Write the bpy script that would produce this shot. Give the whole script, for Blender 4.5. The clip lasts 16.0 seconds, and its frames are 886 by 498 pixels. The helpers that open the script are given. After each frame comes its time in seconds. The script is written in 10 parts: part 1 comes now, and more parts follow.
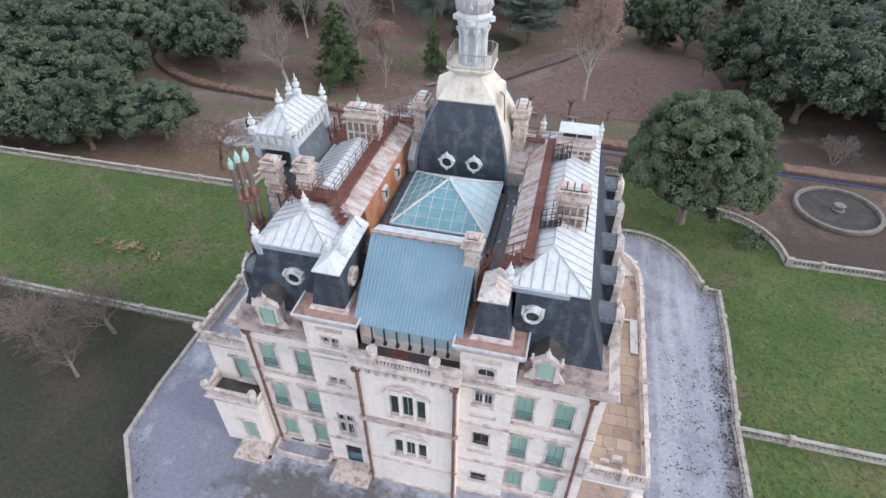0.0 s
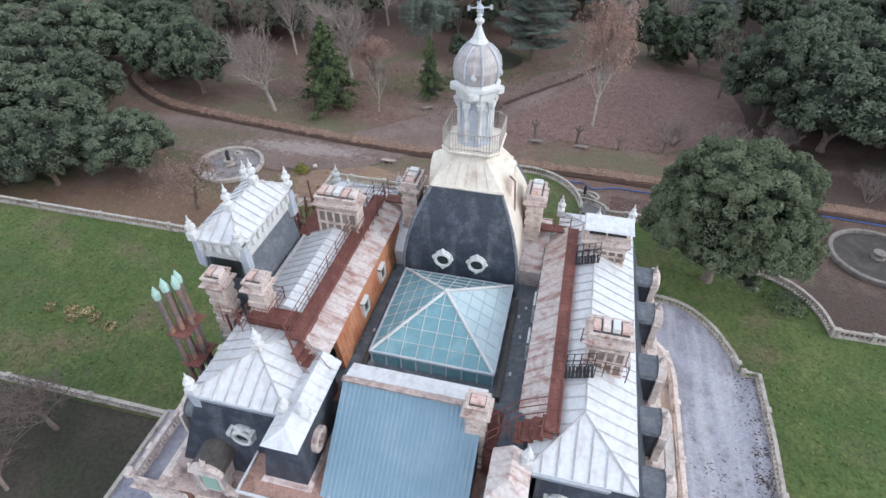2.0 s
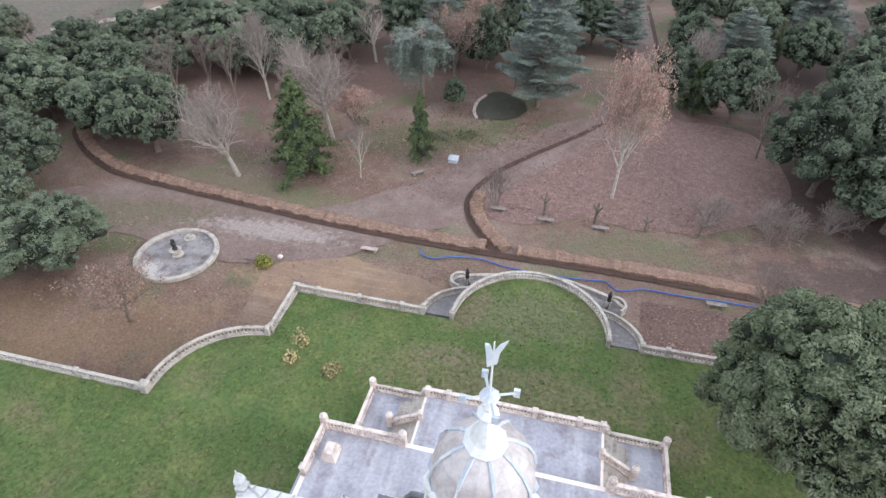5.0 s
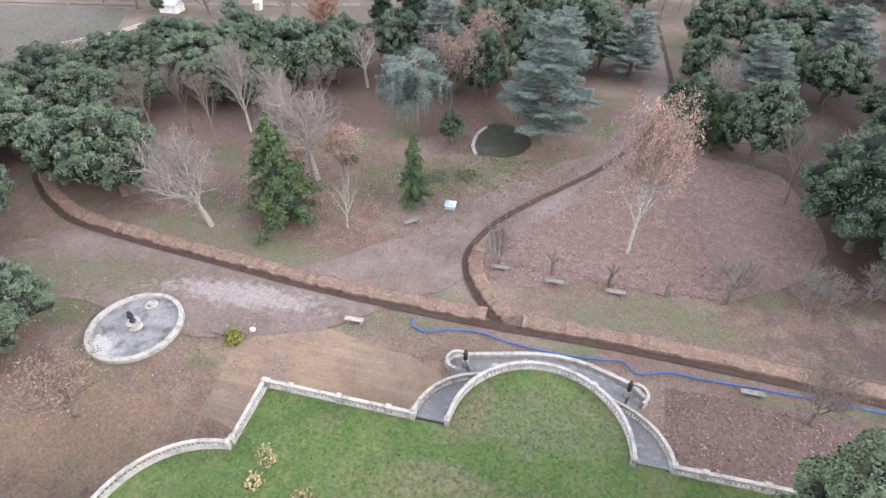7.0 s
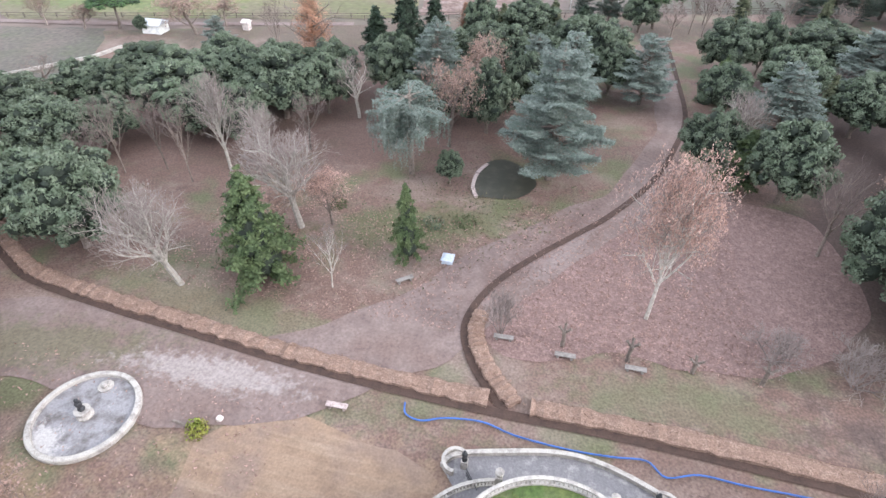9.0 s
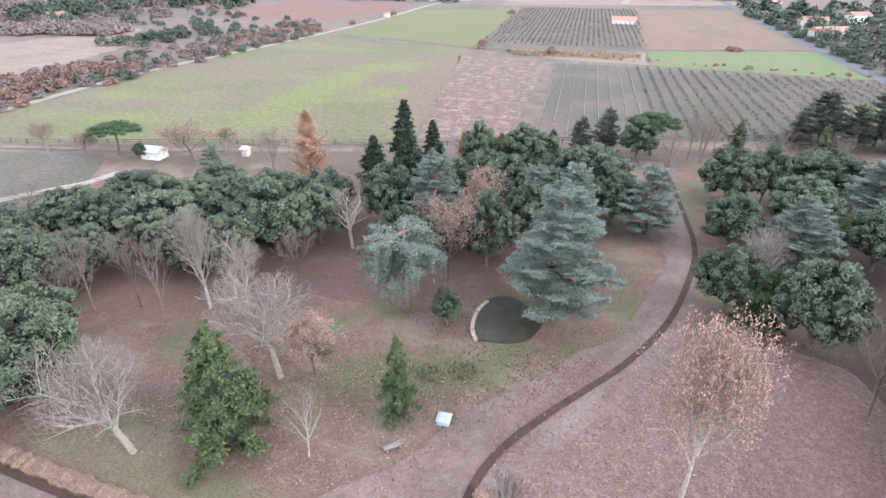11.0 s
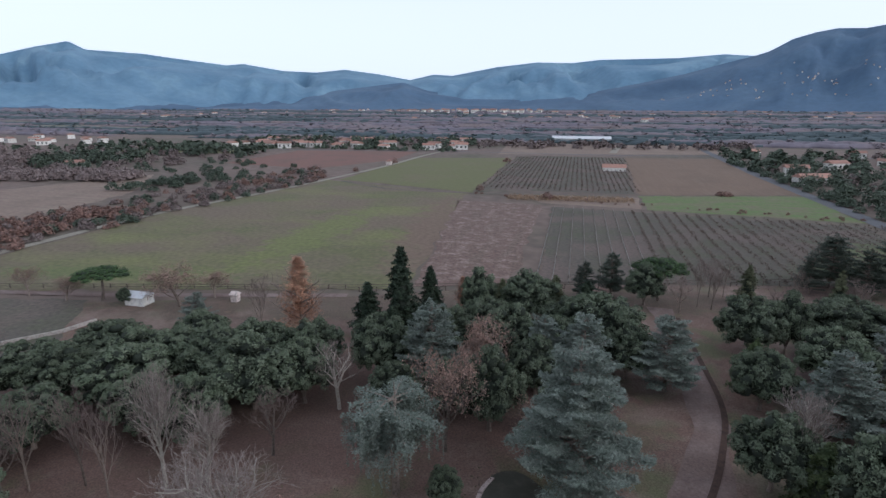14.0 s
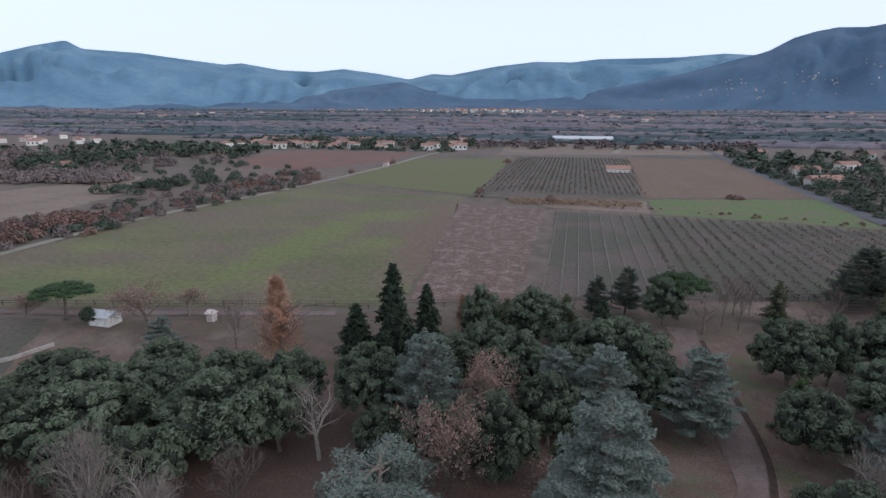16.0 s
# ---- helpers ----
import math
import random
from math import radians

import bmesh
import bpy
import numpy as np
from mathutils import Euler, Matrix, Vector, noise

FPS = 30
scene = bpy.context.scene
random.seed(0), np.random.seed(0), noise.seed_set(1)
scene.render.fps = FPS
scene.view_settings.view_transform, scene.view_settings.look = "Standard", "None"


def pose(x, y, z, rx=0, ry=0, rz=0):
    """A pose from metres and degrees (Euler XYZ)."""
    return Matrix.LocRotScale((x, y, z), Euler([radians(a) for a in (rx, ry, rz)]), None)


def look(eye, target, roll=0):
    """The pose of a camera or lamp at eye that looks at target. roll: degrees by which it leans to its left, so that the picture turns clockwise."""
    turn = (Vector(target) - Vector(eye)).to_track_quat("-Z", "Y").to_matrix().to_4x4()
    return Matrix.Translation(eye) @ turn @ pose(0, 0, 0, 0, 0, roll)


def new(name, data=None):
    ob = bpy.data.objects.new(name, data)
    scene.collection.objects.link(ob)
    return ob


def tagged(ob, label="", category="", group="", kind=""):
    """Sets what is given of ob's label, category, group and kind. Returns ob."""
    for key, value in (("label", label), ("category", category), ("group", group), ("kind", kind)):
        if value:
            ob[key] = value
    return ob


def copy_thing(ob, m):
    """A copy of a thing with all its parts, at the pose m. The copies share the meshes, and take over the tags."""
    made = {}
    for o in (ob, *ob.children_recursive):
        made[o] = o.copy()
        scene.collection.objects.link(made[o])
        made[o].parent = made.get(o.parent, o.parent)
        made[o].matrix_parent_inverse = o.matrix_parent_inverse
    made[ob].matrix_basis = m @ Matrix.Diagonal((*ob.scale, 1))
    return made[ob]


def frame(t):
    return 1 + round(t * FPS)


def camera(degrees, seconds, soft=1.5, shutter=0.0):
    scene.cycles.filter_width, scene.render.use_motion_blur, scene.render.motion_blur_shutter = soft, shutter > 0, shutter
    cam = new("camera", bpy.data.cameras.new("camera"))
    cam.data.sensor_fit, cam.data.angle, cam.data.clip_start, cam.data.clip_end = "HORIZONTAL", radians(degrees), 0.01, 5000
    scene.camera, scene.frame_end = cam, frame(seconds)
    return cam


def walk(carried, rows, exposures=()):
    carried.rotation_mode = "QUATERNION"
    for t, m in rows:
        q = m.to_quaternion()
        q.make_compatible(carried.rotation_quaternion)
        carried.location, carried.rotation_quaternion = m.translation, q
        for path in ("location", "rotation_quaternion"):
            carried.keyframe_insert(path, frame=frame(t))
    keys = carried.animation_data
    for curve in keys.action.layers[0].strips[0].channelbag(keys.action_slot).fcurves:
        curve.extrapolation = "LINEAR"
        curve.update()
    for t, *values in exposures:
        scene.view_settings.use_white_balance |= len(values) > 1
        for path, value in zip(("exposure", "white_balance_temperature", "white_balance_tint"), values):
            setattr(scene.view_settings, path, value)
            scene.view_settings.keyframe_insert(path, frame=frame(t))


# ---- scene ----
cam = camera(77.2, 16.0)
METRES, EYE, TILT, LEAN, TURN = 80.0, 43.67, -39.9, 0.0, 14.0
ROWS = [
    (0.0, 0.0, 0.0, 0.0, -0.0, 0.0, -0.0),
    (0.5, 0.0003, 0.0147, 0.013, -0.01, -0.03, 0.01),
    (1.0, 0.0007, 0.036, 0.0316, -0.03, -0.05, 0.03),
    (1.5, 0.0014, 0.0621, 0.0547, -0.08, -0.08, 0.05),
    (2.0, 0.0025, 0.0912, 0.0806, -0.12, -0.11, 0.1),
    (2.5, 0.004, 0.1221, 0.1084, -0.16, -0.12, 0.13),
    (3.0, 0.0052, 0.1531, 0.1367, -0.21, -0.1, 0.15),
    (3.5, 0.0072, 0.1835, 0.1648, -0.24, -0.09, 0.2),
    (4.0, 0.0089, 0.2135, 0.1919, -0.27, -0.05, 0.21),
    (6.5, 0.018, 0.3471, 0.3194, -0.38, -0.05, 0.22),
    (7.0, 0.0194, 0.3723, 0.3416, -0.4, -0.02, 0.24),
    (7.5, 0.0211, 0.3974, 0.3631, -0.4, 0.02, 0.25),
    (8.0, 0.0223, 0.4219, 0.3836, -0.44, 0.07, 0.24),
    (8.5, 0.0237, 0.4456, 0.4047, -0.44, 0.07, 0.27),
    (11.0, 0.0329, 0.55, 0.4946, -0.4, 11.5, 0.25),
    (11.5, 0.0341, 0.5655, 0.512, -0.42, 17.09, 0.24),
    (12.0, 0.035, 0.5809, 0.5222, -0.43, 24.32, 0.28),
    (12.5, 0.0355, 0.5944, 0.5293, -0.41, 25.55, 0.32),
    (13.0, 0.0364, 0.6045, 0.5376, -0.43, 25.52, 0.29),
    (13.5, 0.0371, 0.6144, 0.5437, -0.44, 25.51, 0.29),
    (14.0, 0.0372, 0.6275, 0.5536, -0.46, 25.5, 0.27),
    (14.5, 0.0382, 0.6486, 0.5702, -0.46, 25.49, 0.26),
    (15.0, 0.039, 0.677, 0.5932, -0.47, 25.47, 0.29),
    (15.5, 0.0405, 0.7118, 0.622, -0.5, 25.45, 0.3),
    (16.0, 0.0419, 0.7515, 0.6558, -0.53, 25.45, 0.34),
]
EXPOSURES = [(0.0, 0.06, 5850.0, 11.0), (3.0, 0.12, 5900.0, 11.0), (4.2, 0.28, 6000.0, 12.0), (6.3, 0.88, 5920.0, 12.0), (11.0, 1.08, 5850.0, 12.5), (11.6, 1.05, 5780.0, 11.5),
             (12.1, 0.52, 5740.0, 11.0), (12.6, -0.26, 5680.0, 12.0), (13.2, -0.6, 5700.0, 13.0), (16.0, -0.7, 5700.0, 13.0)]
START = pose(6.65, -17.87, EYE, TILT, LEAN, TURN)
walk(cam, [(t, START @ pose(METRES * x, METRES * y, METRES * z, 90 + pitch, roll, yaw)) for t, x, y, z, yaw, pitch, roll in ROWS], EXPOSURES)

# ---- world and sun ----
world = bpy.data.worlds.new("sky")
scene.world = world
world.use_nodes = True
wn, wl = world.node_tree.nodes, world.node_tree.links
wn.clear()
sky = wn.new("ShaderNodeTexSky")
sky.sky_type, sky.sun_disc = "NISHITA", False
sky.sun_elevation, sky.sun_rotation = radians(24), radians(100)
sky.air_density, sky.dust_density, sky.ozone_density = 1.0, 4.0, 1.0
soft_sky = wn.new("ShaderNodeHueSaturation")
soft_sky.inputs["Saturation"].default_value = 0.45
back = wn.new("ShaderNodeBackground")
back.inputs["Strength"].default_value = 0.15
out = wn.new("ShaderNodeOutputWorld")
wl.new(sky.outputs[0], soft_sky.inputs["Color"])
veil = wn.new("ShaderNodeMix")
veil.data_type = "RGBA"
veil.inputs["Factor"].default_value = 0.75
veil.inputs["B"].default_value = (8.4, 8.85, 9.2, 1)
wl.new(soft_sky.outputs[0], veil.inputs["A"])
# haze: the veil of cloud is brightest low over the land
where = wn.new("ShaderNodeTexCoord")
split = wn.new("ShaderNodeSeparateXYZ")
low = wn.new("ShaderNodeMapRange")
low.interpolation_type = "SMOOTHSTEP"
low.inputs["From Min"].default_value, low.inputs["From Max"].default_value = 0.0, 0.75
low.inputs["To Min"].default_value, low.inputs["To Max"].default_value = 1.42, 0.92
hazy = wn.new("ShaderNodeVectorMath")
hazy.operation = "SCALE"
wl.new(where.outputs["Generated"], split.inputs[0])
wl.new(split.outputs["Z"], low.inputs["Value"])
wl.new(low.outputs["Result"], hazy.inputs["Scale"])
wl.new(veil.outputs["Result"], hazy.inputs[0])
wl.new(hazy.outputs[0], back.inputs["Color"])
wl.new(back.outputs[0], out.inputs["Surface"])
sun = new("sun", bpy.data.lights.new("sun", "SUN"))
sun.data.energy, sun.data.angle, sun.data.color = 1.0, radians(14), (1.0, 0.95, 0.88)
sun.matrix_basis = look((60, -14, 32), (0, 0, 0))


# ---- materials ----
def material(name, base, rough=0.85, metal=0.0, spots=None, amount=0.5, size=1.0, grain=0.25, grain_size=0.1, bump=0.3, stripes=None, random_tint=0.0, second=None, bands=()):
    """Surface with a base colour, large stains of a second colour and fine grain, in metres."""
    m = bpy.data.materials.new(name)
    m.use_nodes = True
    n, l = m.node_tree.nodes, m.node_tree.links
    b = n["Principled BSDF"]
    b.inputs["Roughness"].default_value = rough
    b.inputs["Metallic"].default_value = metal
    geo = n.new("ShaderNodeNewGeometry")
    big = n.new("ShaderNodeTexNoise")
    big.inputs["Scale"].default_value = 1.0 / size
    big.inputs["Detail"].default_value = 7.0
    big.inputs["Roughness"].default_value = 0.62
    l.new(geo.outputs["Position"], big.inputs["Vector"])
    fine = n.new("ShaderNodeTexNoise")
    fine.inputs["Scale"].default_value = 1.0 / grain_size
    fine.inputs["Detail"].default_value = 5.0
    l.new(geo.outputs["Position"], fine.inputs["Vector"])
    ramp = n.new("ShaderNodeValToRGB")
    ramp.color_ramp.elements[0].position = 0.62 - 0.3 * amount
    ramp.color_ramp.elements[1].position = 0.78 - 0.2 * amount
    l.new(big.outputs["Fac"], ramp.inputs["Fac"])
    mix = n.new("ShaderNodeMix")
    mix.data_type = "RGBA"
    mix.inputs["A"].default_value = (*base, 1)
    mix.inputs["B"].default_value = (*(spots or [c * 0.6 for c in base]), 1)
    l.new(ramp.outputs["Color"], mix.inputs["Factor"])
    colour = mix.outputs["Result"]
    if second:
        wide = n.new("ShaderNodeTexNoise")
        wide.inputs["Scale"].default_value = 1.0 / second[1]
        wide.inputs["Detail"].default_value = 4.0
        l.new(geo.outputs["Position"], wide.inputs["Vector"])
        wr = n.new("ShaderNodeValToRGB")
        wr.color_ramp.elements[0].position, wr.color_ramp.elements[1].position = second[2]
        l.new(wide.outputs["Fac"], wr.inputs["Fac"])
        m2 = n.new("ShaderNodeMix")
        m2.data_type = "RGBA"
        m2.inputs["B"].default_value = (*second[0], 1)
        l.new(wr.outputs["Color"], m2.inputs["Factor"])
        l.new(colour, m2.inputs["A"])
        colour = m2.outputs["Result"]
    if stripes:
        # stretched streaks along one axis, for rain marks and furrows
        mp = n.new("ShaderNodeMapping")
        mp.inputs["Scale"].default_value = stripes[0]
        l.new(geo.outputs["Position"], mp.inputs["Vector"])
        st = n.new("ShaderNodeTexNoise")
        st.inputs["Scale"].default_value = 1.0
        st.inputs["Detail"].default_value = 4.0
        l.new(mp.outputs[0], st.inputs["Vector"])
        sr = n.new("ShaderNodeValToRGB")
        sr.color_ramp.elements[0].position, sr.color_ramp.elements[1].position = stripes[3] if len(stripes) > 3 else (0.5, 0.75)
        l.new(st.outputs["Fac"], sr.inputs["Fac"])
        sm = n.new("ShaderNodeMath")
        sm.operation = "MULTIPLY"
        sm.inputs[1].default_value = stripes[2]
        l.new(sr.outputs["Color"], sm.inputs[0])
        m3 = n.new("ShaderNodeMix")
        m3.data_type = "RGBA"
        m3.inputs["B"].default_value = (*stripes[1], 1)
        l.new(sm.outputs[0], m3.inputs["Factor"])
        l.new(colour, m3.inputs["A"])
        colour = m3.outputs["Result"]
    for (ax_, ay_), (bx_, by_), half, tone, force in bands:
        # a strip of other ground tone: growth, stains and painted shade, frayed by noise
        a_, b_ = Vector((ax_, ay_, 0)), Vector((bx_, by_, 0))
        way = (b_ - a_).normalized()
        mid = (a_ + b_) / 2
        masks = []
        for axis, reach in ((Vector((-way.y, way.x, 0)), half), (way, (b_ - a_).length / 2 + half)):
            dot = n.new("ShaderNodeVectorMath")
            dot.operation = "DOT_PRODUCT"
            dot.inputs[1].default_value = axis
            l.new(geo.outputs["Position"], dot.inputs[0])
            off = n.new("ShaderNodeMath")
            off.operation = "SUBTRACT"
            off.inputs[1].default_value = mid.dot(axis)
            l.new(dot.outputs["Value"], off.inputs[0])
            dist = n.new("ShaderNodeMath")
            dist.operation = "ABSOLUTE"
            l.new(off.outputs[0], dist.inputs[0])
            fall = n.new("ShaderNodeMapRange")
            fall.inputs["From Min"].default_value, fall.inputs["From Max"].default_value = reach * 0.2, reach * 1.15
            fall.inputs["To Min"].default_value, fall.inputs["To Max"].default_value = 1.0, 0.0
            l.new(dist.outputs[0], fall.inputs["Value"])
            masks.append(fall)
        both = n.new("ShaderNodeMath")
        both.operation = "MULTIPLY"
        l.new(masks[0].outputs["Result"], both.inputs[0])
        l.new(masks[1].outputs["Result"], both.inputs[1])
        fray = n.new("ShaderNodeTexNoise")
        fray.inputs["Scale"].default_value = 2.6 / half
        fray.inputs["Detail"].default_value = 8.0
        fray.inputs["Roughness"].default_value = 0.68
        l.new(geo.outputs["Position"], fray.inputs["Vector"])
        add = n.new("ShaderNodeMath")
        add.inputs[1].default_value = -0.5
        l.new(fray.outputs["Fac"], add.inputs[0])
        add2 = n.new("ShaderNodeMath")
        add2.operation = "MULTIPLY_ADD"
        add2.inputs[1].default_value = 2.4
        l.new(add.outputs[0], add2.inputs[0])
        l.new(both.outputs[0], add2.inputs[2])
        edge_ = n.new("ShaderNodeMapRange")
        edge_.inputs["From Min"].default_value, edge_.inputs["From Max"].default_value = 0.3, 0.75
        edge_.inputs["To Max"].default_value = force
        l.new(add2.outputs[0], edge_.inputs["Value"])
        m4 = n.new("ShaderNodeMix")
        m4.data_type = "RGBA"
        m4.inputs["B"].default_value = (*tone, 1)
        l.new(edge_.outputs["Result"], m4.inputs["Factor"])
        l.new(colour, m4.inputs["A"])
        colour = m4.outputs["Result"]
    val = n.new("ShaderNodeMapRange")
    val.inputs["From Min"].default_value, val.inputs["From Max"].default_value = 0.25, 0.75
    val.inputs["To Min"].default_value, val.inputs["To Max"].default_value = 1 - grain, 1 + grain
    l.new(fine.outputs["Fac"], val.inputs["Value"])
    hsv = n.new("ShaderNodeHueSaturation")
    l.new(colour, hsv.inputs["Color"])
    value = val.outputs["Result"]
    if random_tint:
        inf = n.new("ShaderNodeObjectInfo")
        isl = n.new("ShaderNodeMapRange")
        isl.inputs["To Min"].default_value, isl.inputs["To Max"].default_value = 1 - random_tint, 1 + random_tint
        l.new(inf.outputs["Random"], isl.inputs["Value"])
        mul = n.new("ShaderNodeMath")
        mul.operation = "MULTIPLY"
        l.new(value, mul.inputs[0])
        l.new(isl.outputs["Result"], mul.inputs[1])
        value = mul.outputs[0]
    l.new(value, hsv.inputs["Value"])
    l.new(hsv.outputs["Color"], b.inputs["Base Color"])
    if bump:
        bp = n.new("ShaderNodeBump")
        bp.inputs["Strength"].default_value = bump
        bp.inputs["Distance"].default_value = grain_size * 0.4
        l.new(fine.outputs["Fac"], bp.inputs["Height"])
        l.new(bp.outputs[0], b.inputs["Normal"])
    return m


def leaf_material(name, base, tint, spread=0.45, rough=0.7):
    """Foliage whose hue differs from clump to clump and from tree to tree."""
    m = bpy.data.materials.new(name)
    m.use_nodes = True
    n, l = m.node_tree.nodes, m.node_tree.links
    b = n["Principled BSDF"]
    b.inputs["Roughness"].default_value = rough
    b.inputs["Specular IOR Level"].default_value = 0.25
    geo, inf = n.new("ShaderNodeNewGeometry"), n.new("ShaderNodeObjectInfo")
    big = n.new("ShaderNodeTexNoise")
    big.inputs["Scale"].default_value = 0.7
    l.new(geo.outputs["Position"], big.inputs["Vector"])
    mix = n.new("ShaderNodeMix")
    mix.data_type = "RGBA"
    mix.inputs["A"].default_value, mix.inputs["B"].default_value = (*base, 1), (*tint, 1)
    ramp = n.new("ShaderNodeValToRGB")
    ramp.color_ramp.elements[0].position, ramp.color_ramp.elements[1].position = 0.35, 0.7
    l.new(big.outputs["Fac"], ramp.inputs["Fac"])
    l.new(ramp.outputs["Color"], mix.inputs["Factor"])
    hsv = n.new("ShaderNodeHueSaturation")
    l.new(mix.outputs["Result"], hsv.inputs["Color"])
    val = n.new("ShaderNodeMapRange")
    val.inputs["To Min"].default_value, val.inputs["To Max"].default_value = 1 - spread, 1 + spread
    l.new(geo.outputs["Random Per Island"], val.inputs["Value"])
    per = n.new("ShaderNodeMapRange")
    per.inputs["To Min"].default_value, per.inputs["To Max"].default_value = 0.8, 1.2
    l.new(inf.outputs["Random"], per.inputs["Value"])
    mul = n.new("ShaderNodeMath")
    mul.operation = "MULTIPLY"
    l.new(val.outputs["Result"], mul.inputs[0])
    l.new(per.outputs["Result"], mul.inputs[1])
    l.new(mul.outputs[0], hsv.inputs["Value"])
    l.new(hsv.outputs["Color"], b.inputs["Base Color"])
    return m


STONE = material("pale limestone render", (0.86, 0.762, 0.695), 0.9, spots=(0.74, 0.63, 0.585), amount=0.4, size=1.6, grain=0.08, grain_size=0.15, bump=0.15, stripes=((2.6, 2.6, 0.2), (0.52, 0.43, 0.38), 0.28, (0.56, 0.8)))
TRIM = material("weathered carved stone", (0.68, 0.585, 0.54), 0.9, spots=(0.36, 0.29, 0.265), amount=0.5, size=0.7, grain=0.2, grain_size=0.08, bump=0.35, stripes=((1.5, 1.5, 0.4), (0.22, 0.17, 0.16), 0.5, (0.54, 0.78)))
LEDGE = material("stained stone ledge", (0.47, 0.37, 0.34), 0.9, spots=(0.2, 0.145, 0.14), amount=0.5, size=0.6, grain=0.25, grain_size=0.08)
GARDEN_STONE = material("lichen-grey garden stone", (0.44, 0.395, 0.355), 0.95, spots=(0.24, 0.21, 0.19), amount=0.5, size=0.8, grain=0.25, grain_size=0.08)
SLATE = material("dark slate cladding", (0.038, 0.045, 0.062), 0.5, spots=(0.09, 0.105, 0.135), amount=0.42, size=0.7, grain=0.35, grain_size=0.12, bump=0.15, stripes=((1.6, 1.6, 0.2), (0.19, 0.19, 0.2), 0.6, (0.52, 0.78)))
ZINC = material("pale zinc sheet", (0.68, 0.685, 0.705), 0.45, 0.08, spots=(0.57, 0.555, 0.56), amount=0.4, size=0.5, grain=0.1, grain_size=0.18, bump=0.05, stripes=((2.6, 0.9, 1), (0.46, 0.36, 0.33), 0.45, (0.56, 0.74)))
SEAM = material("grey roof seam", (0.5, 0.485, 0.49), 0.5, 0.1, spots=(0.4, 0.33, 0.31), amount=0.4, size=0.4, grain=0.15, grain_size=0.1, bump=0.0)
CHIM_BODY = material("cream chimney stone", (0.66, 0.56, 0.5), 0.9, spots=(0.36, 0.25, 0.21), amount=0.45, size=0.5, grain=0.2, grain_size=0.07, stripes=((2.2, 2.2, 0.4), (0.28, 0.16, 0.125), 0.55, (0.54, 0.74)))
# panel colour is darkened to paint the shade of a recess
CHIM_PANEL = material("chimney panel with recess shade", (0.27, 0.22, 0.195), 0.9, spots=(0.17, 0.13, 0.115), amount=0.5, size=0.3, grain=0.25, grain_size=0.06, random_tint=0.2)
CHIM_PINK = material("pinkish cap slab", (0.62, 0.45, 0.4), 0.85, spots=(0.4, 0.2, 0.15), amount=0.4, size=0.3, grain=0.2, grain_size=0.06)
ZINC_RUST = material("rust-streaked zinc sheet", (0.64, 0.565, 0.54), 0.6, 0.1, spots=(0.4, 0.23, 0.185), amount=0.42, size=0.5, grain=0.18, grain_size=0.15, bump=0.05, stripes=((0.5, 3.4, 1), (0.3, 0.125, 0.09), 0.7, (0.5, 0.7)))
LEAD = material("grey leaded slate", (0.13, 0.145, 0.17), 0.55, spots=(0.22, 0.23, 0.25), amount=0.45, size=0.8, grain=0.2, grain_size=0.2, bump=0.1, stripes=((1.6, 1.6, 0.3), (0.26, 0.25, 0.25), 0.5, (0.52, 0.76)))
CREAM = material("cream painted zinc", (0.77, 0.7, 0.6), 0.5, spots=(0.62, 0.52, 0.43), amount=0.35, size=1.2, grain=0.08, grain_size=0.2, bump=0.05, stripes=((1.6, 1.6, 0.3), (0.4, 0.29, 0.23), 0.55, (0.53, 0.76)))
CUPOLA = material("stained beige-grey lead", (0.5, 0.455, 0.45), 0.5, spots=(0.36, 0.31, 0.3), amount=0.5, size=0.5, grain=0.12, grain_size=0.1, bump=0.1, stripes=((2.5, 2.5, 0.5), (0.28, 0.24, 0.24), 0.5, (0.52, 0.78)))
BLUE_SHEET = material("pale blue corrugated sheet", (0.27, 0.39, 0.48), 0.45, spots=(0.33, 0.44, 0.52), amount=0.5, size=3.0, grain=0.05, grain_size=0.3, bump=0.0)
RUST = material("rust-brown painted iron", (0.155, 0.056, 0.046), 0.8, spots=(0.24, 0.1, 0.075), amount=0.5, size=0.5, grain=0.3, grain_size=0.08)
ORANGE = material("raw orange timber boards", (0.5, 0.225, 0.12), 0.75, spots=(0.35, 0.11, 0.05), amount=0.5, size=1.0, grain=0.15, grain_size=0.1, stripes=((0.6, 1.2, 0.6), (0.52, 0.26, 0.14), 0.5))
SHUTTER = material("sage green painted shutter", (0.33, 0.49, 0.4), 0.6, spots=(0.35, 0.49, 0.42), amount=0.5, size=0.7, grain=0.1, grain_size=0.06, bump=0.1)
DARK_GLASS = material("dark window glass", (0.03, 0.036, 0.036), 0.1, spots=(0.06, 0.07, 0.066), amount=0.5, size=0.8, grain=0.1, bump=0.0)
IRON = material("dark wrought iron", (0.035, 0.033, 0.036), 0.6, grain=0.2, grain_size=0.05, bump=0.1)
BLUE_IRON = material("blue-grey wrought iron", (0.13, 0.22, 0.27), 0.6, grain=0.2, grain_size=0.05, bump=0.1)
WHITE_PAINT = material("white painted metal", (0.66, 0.66, 0.65), 0.5, spots=(0.5, 0.46, 0.44), amount=0.4, size=0.6, grain=0.08, grain_size=0.1, bump=0.05)
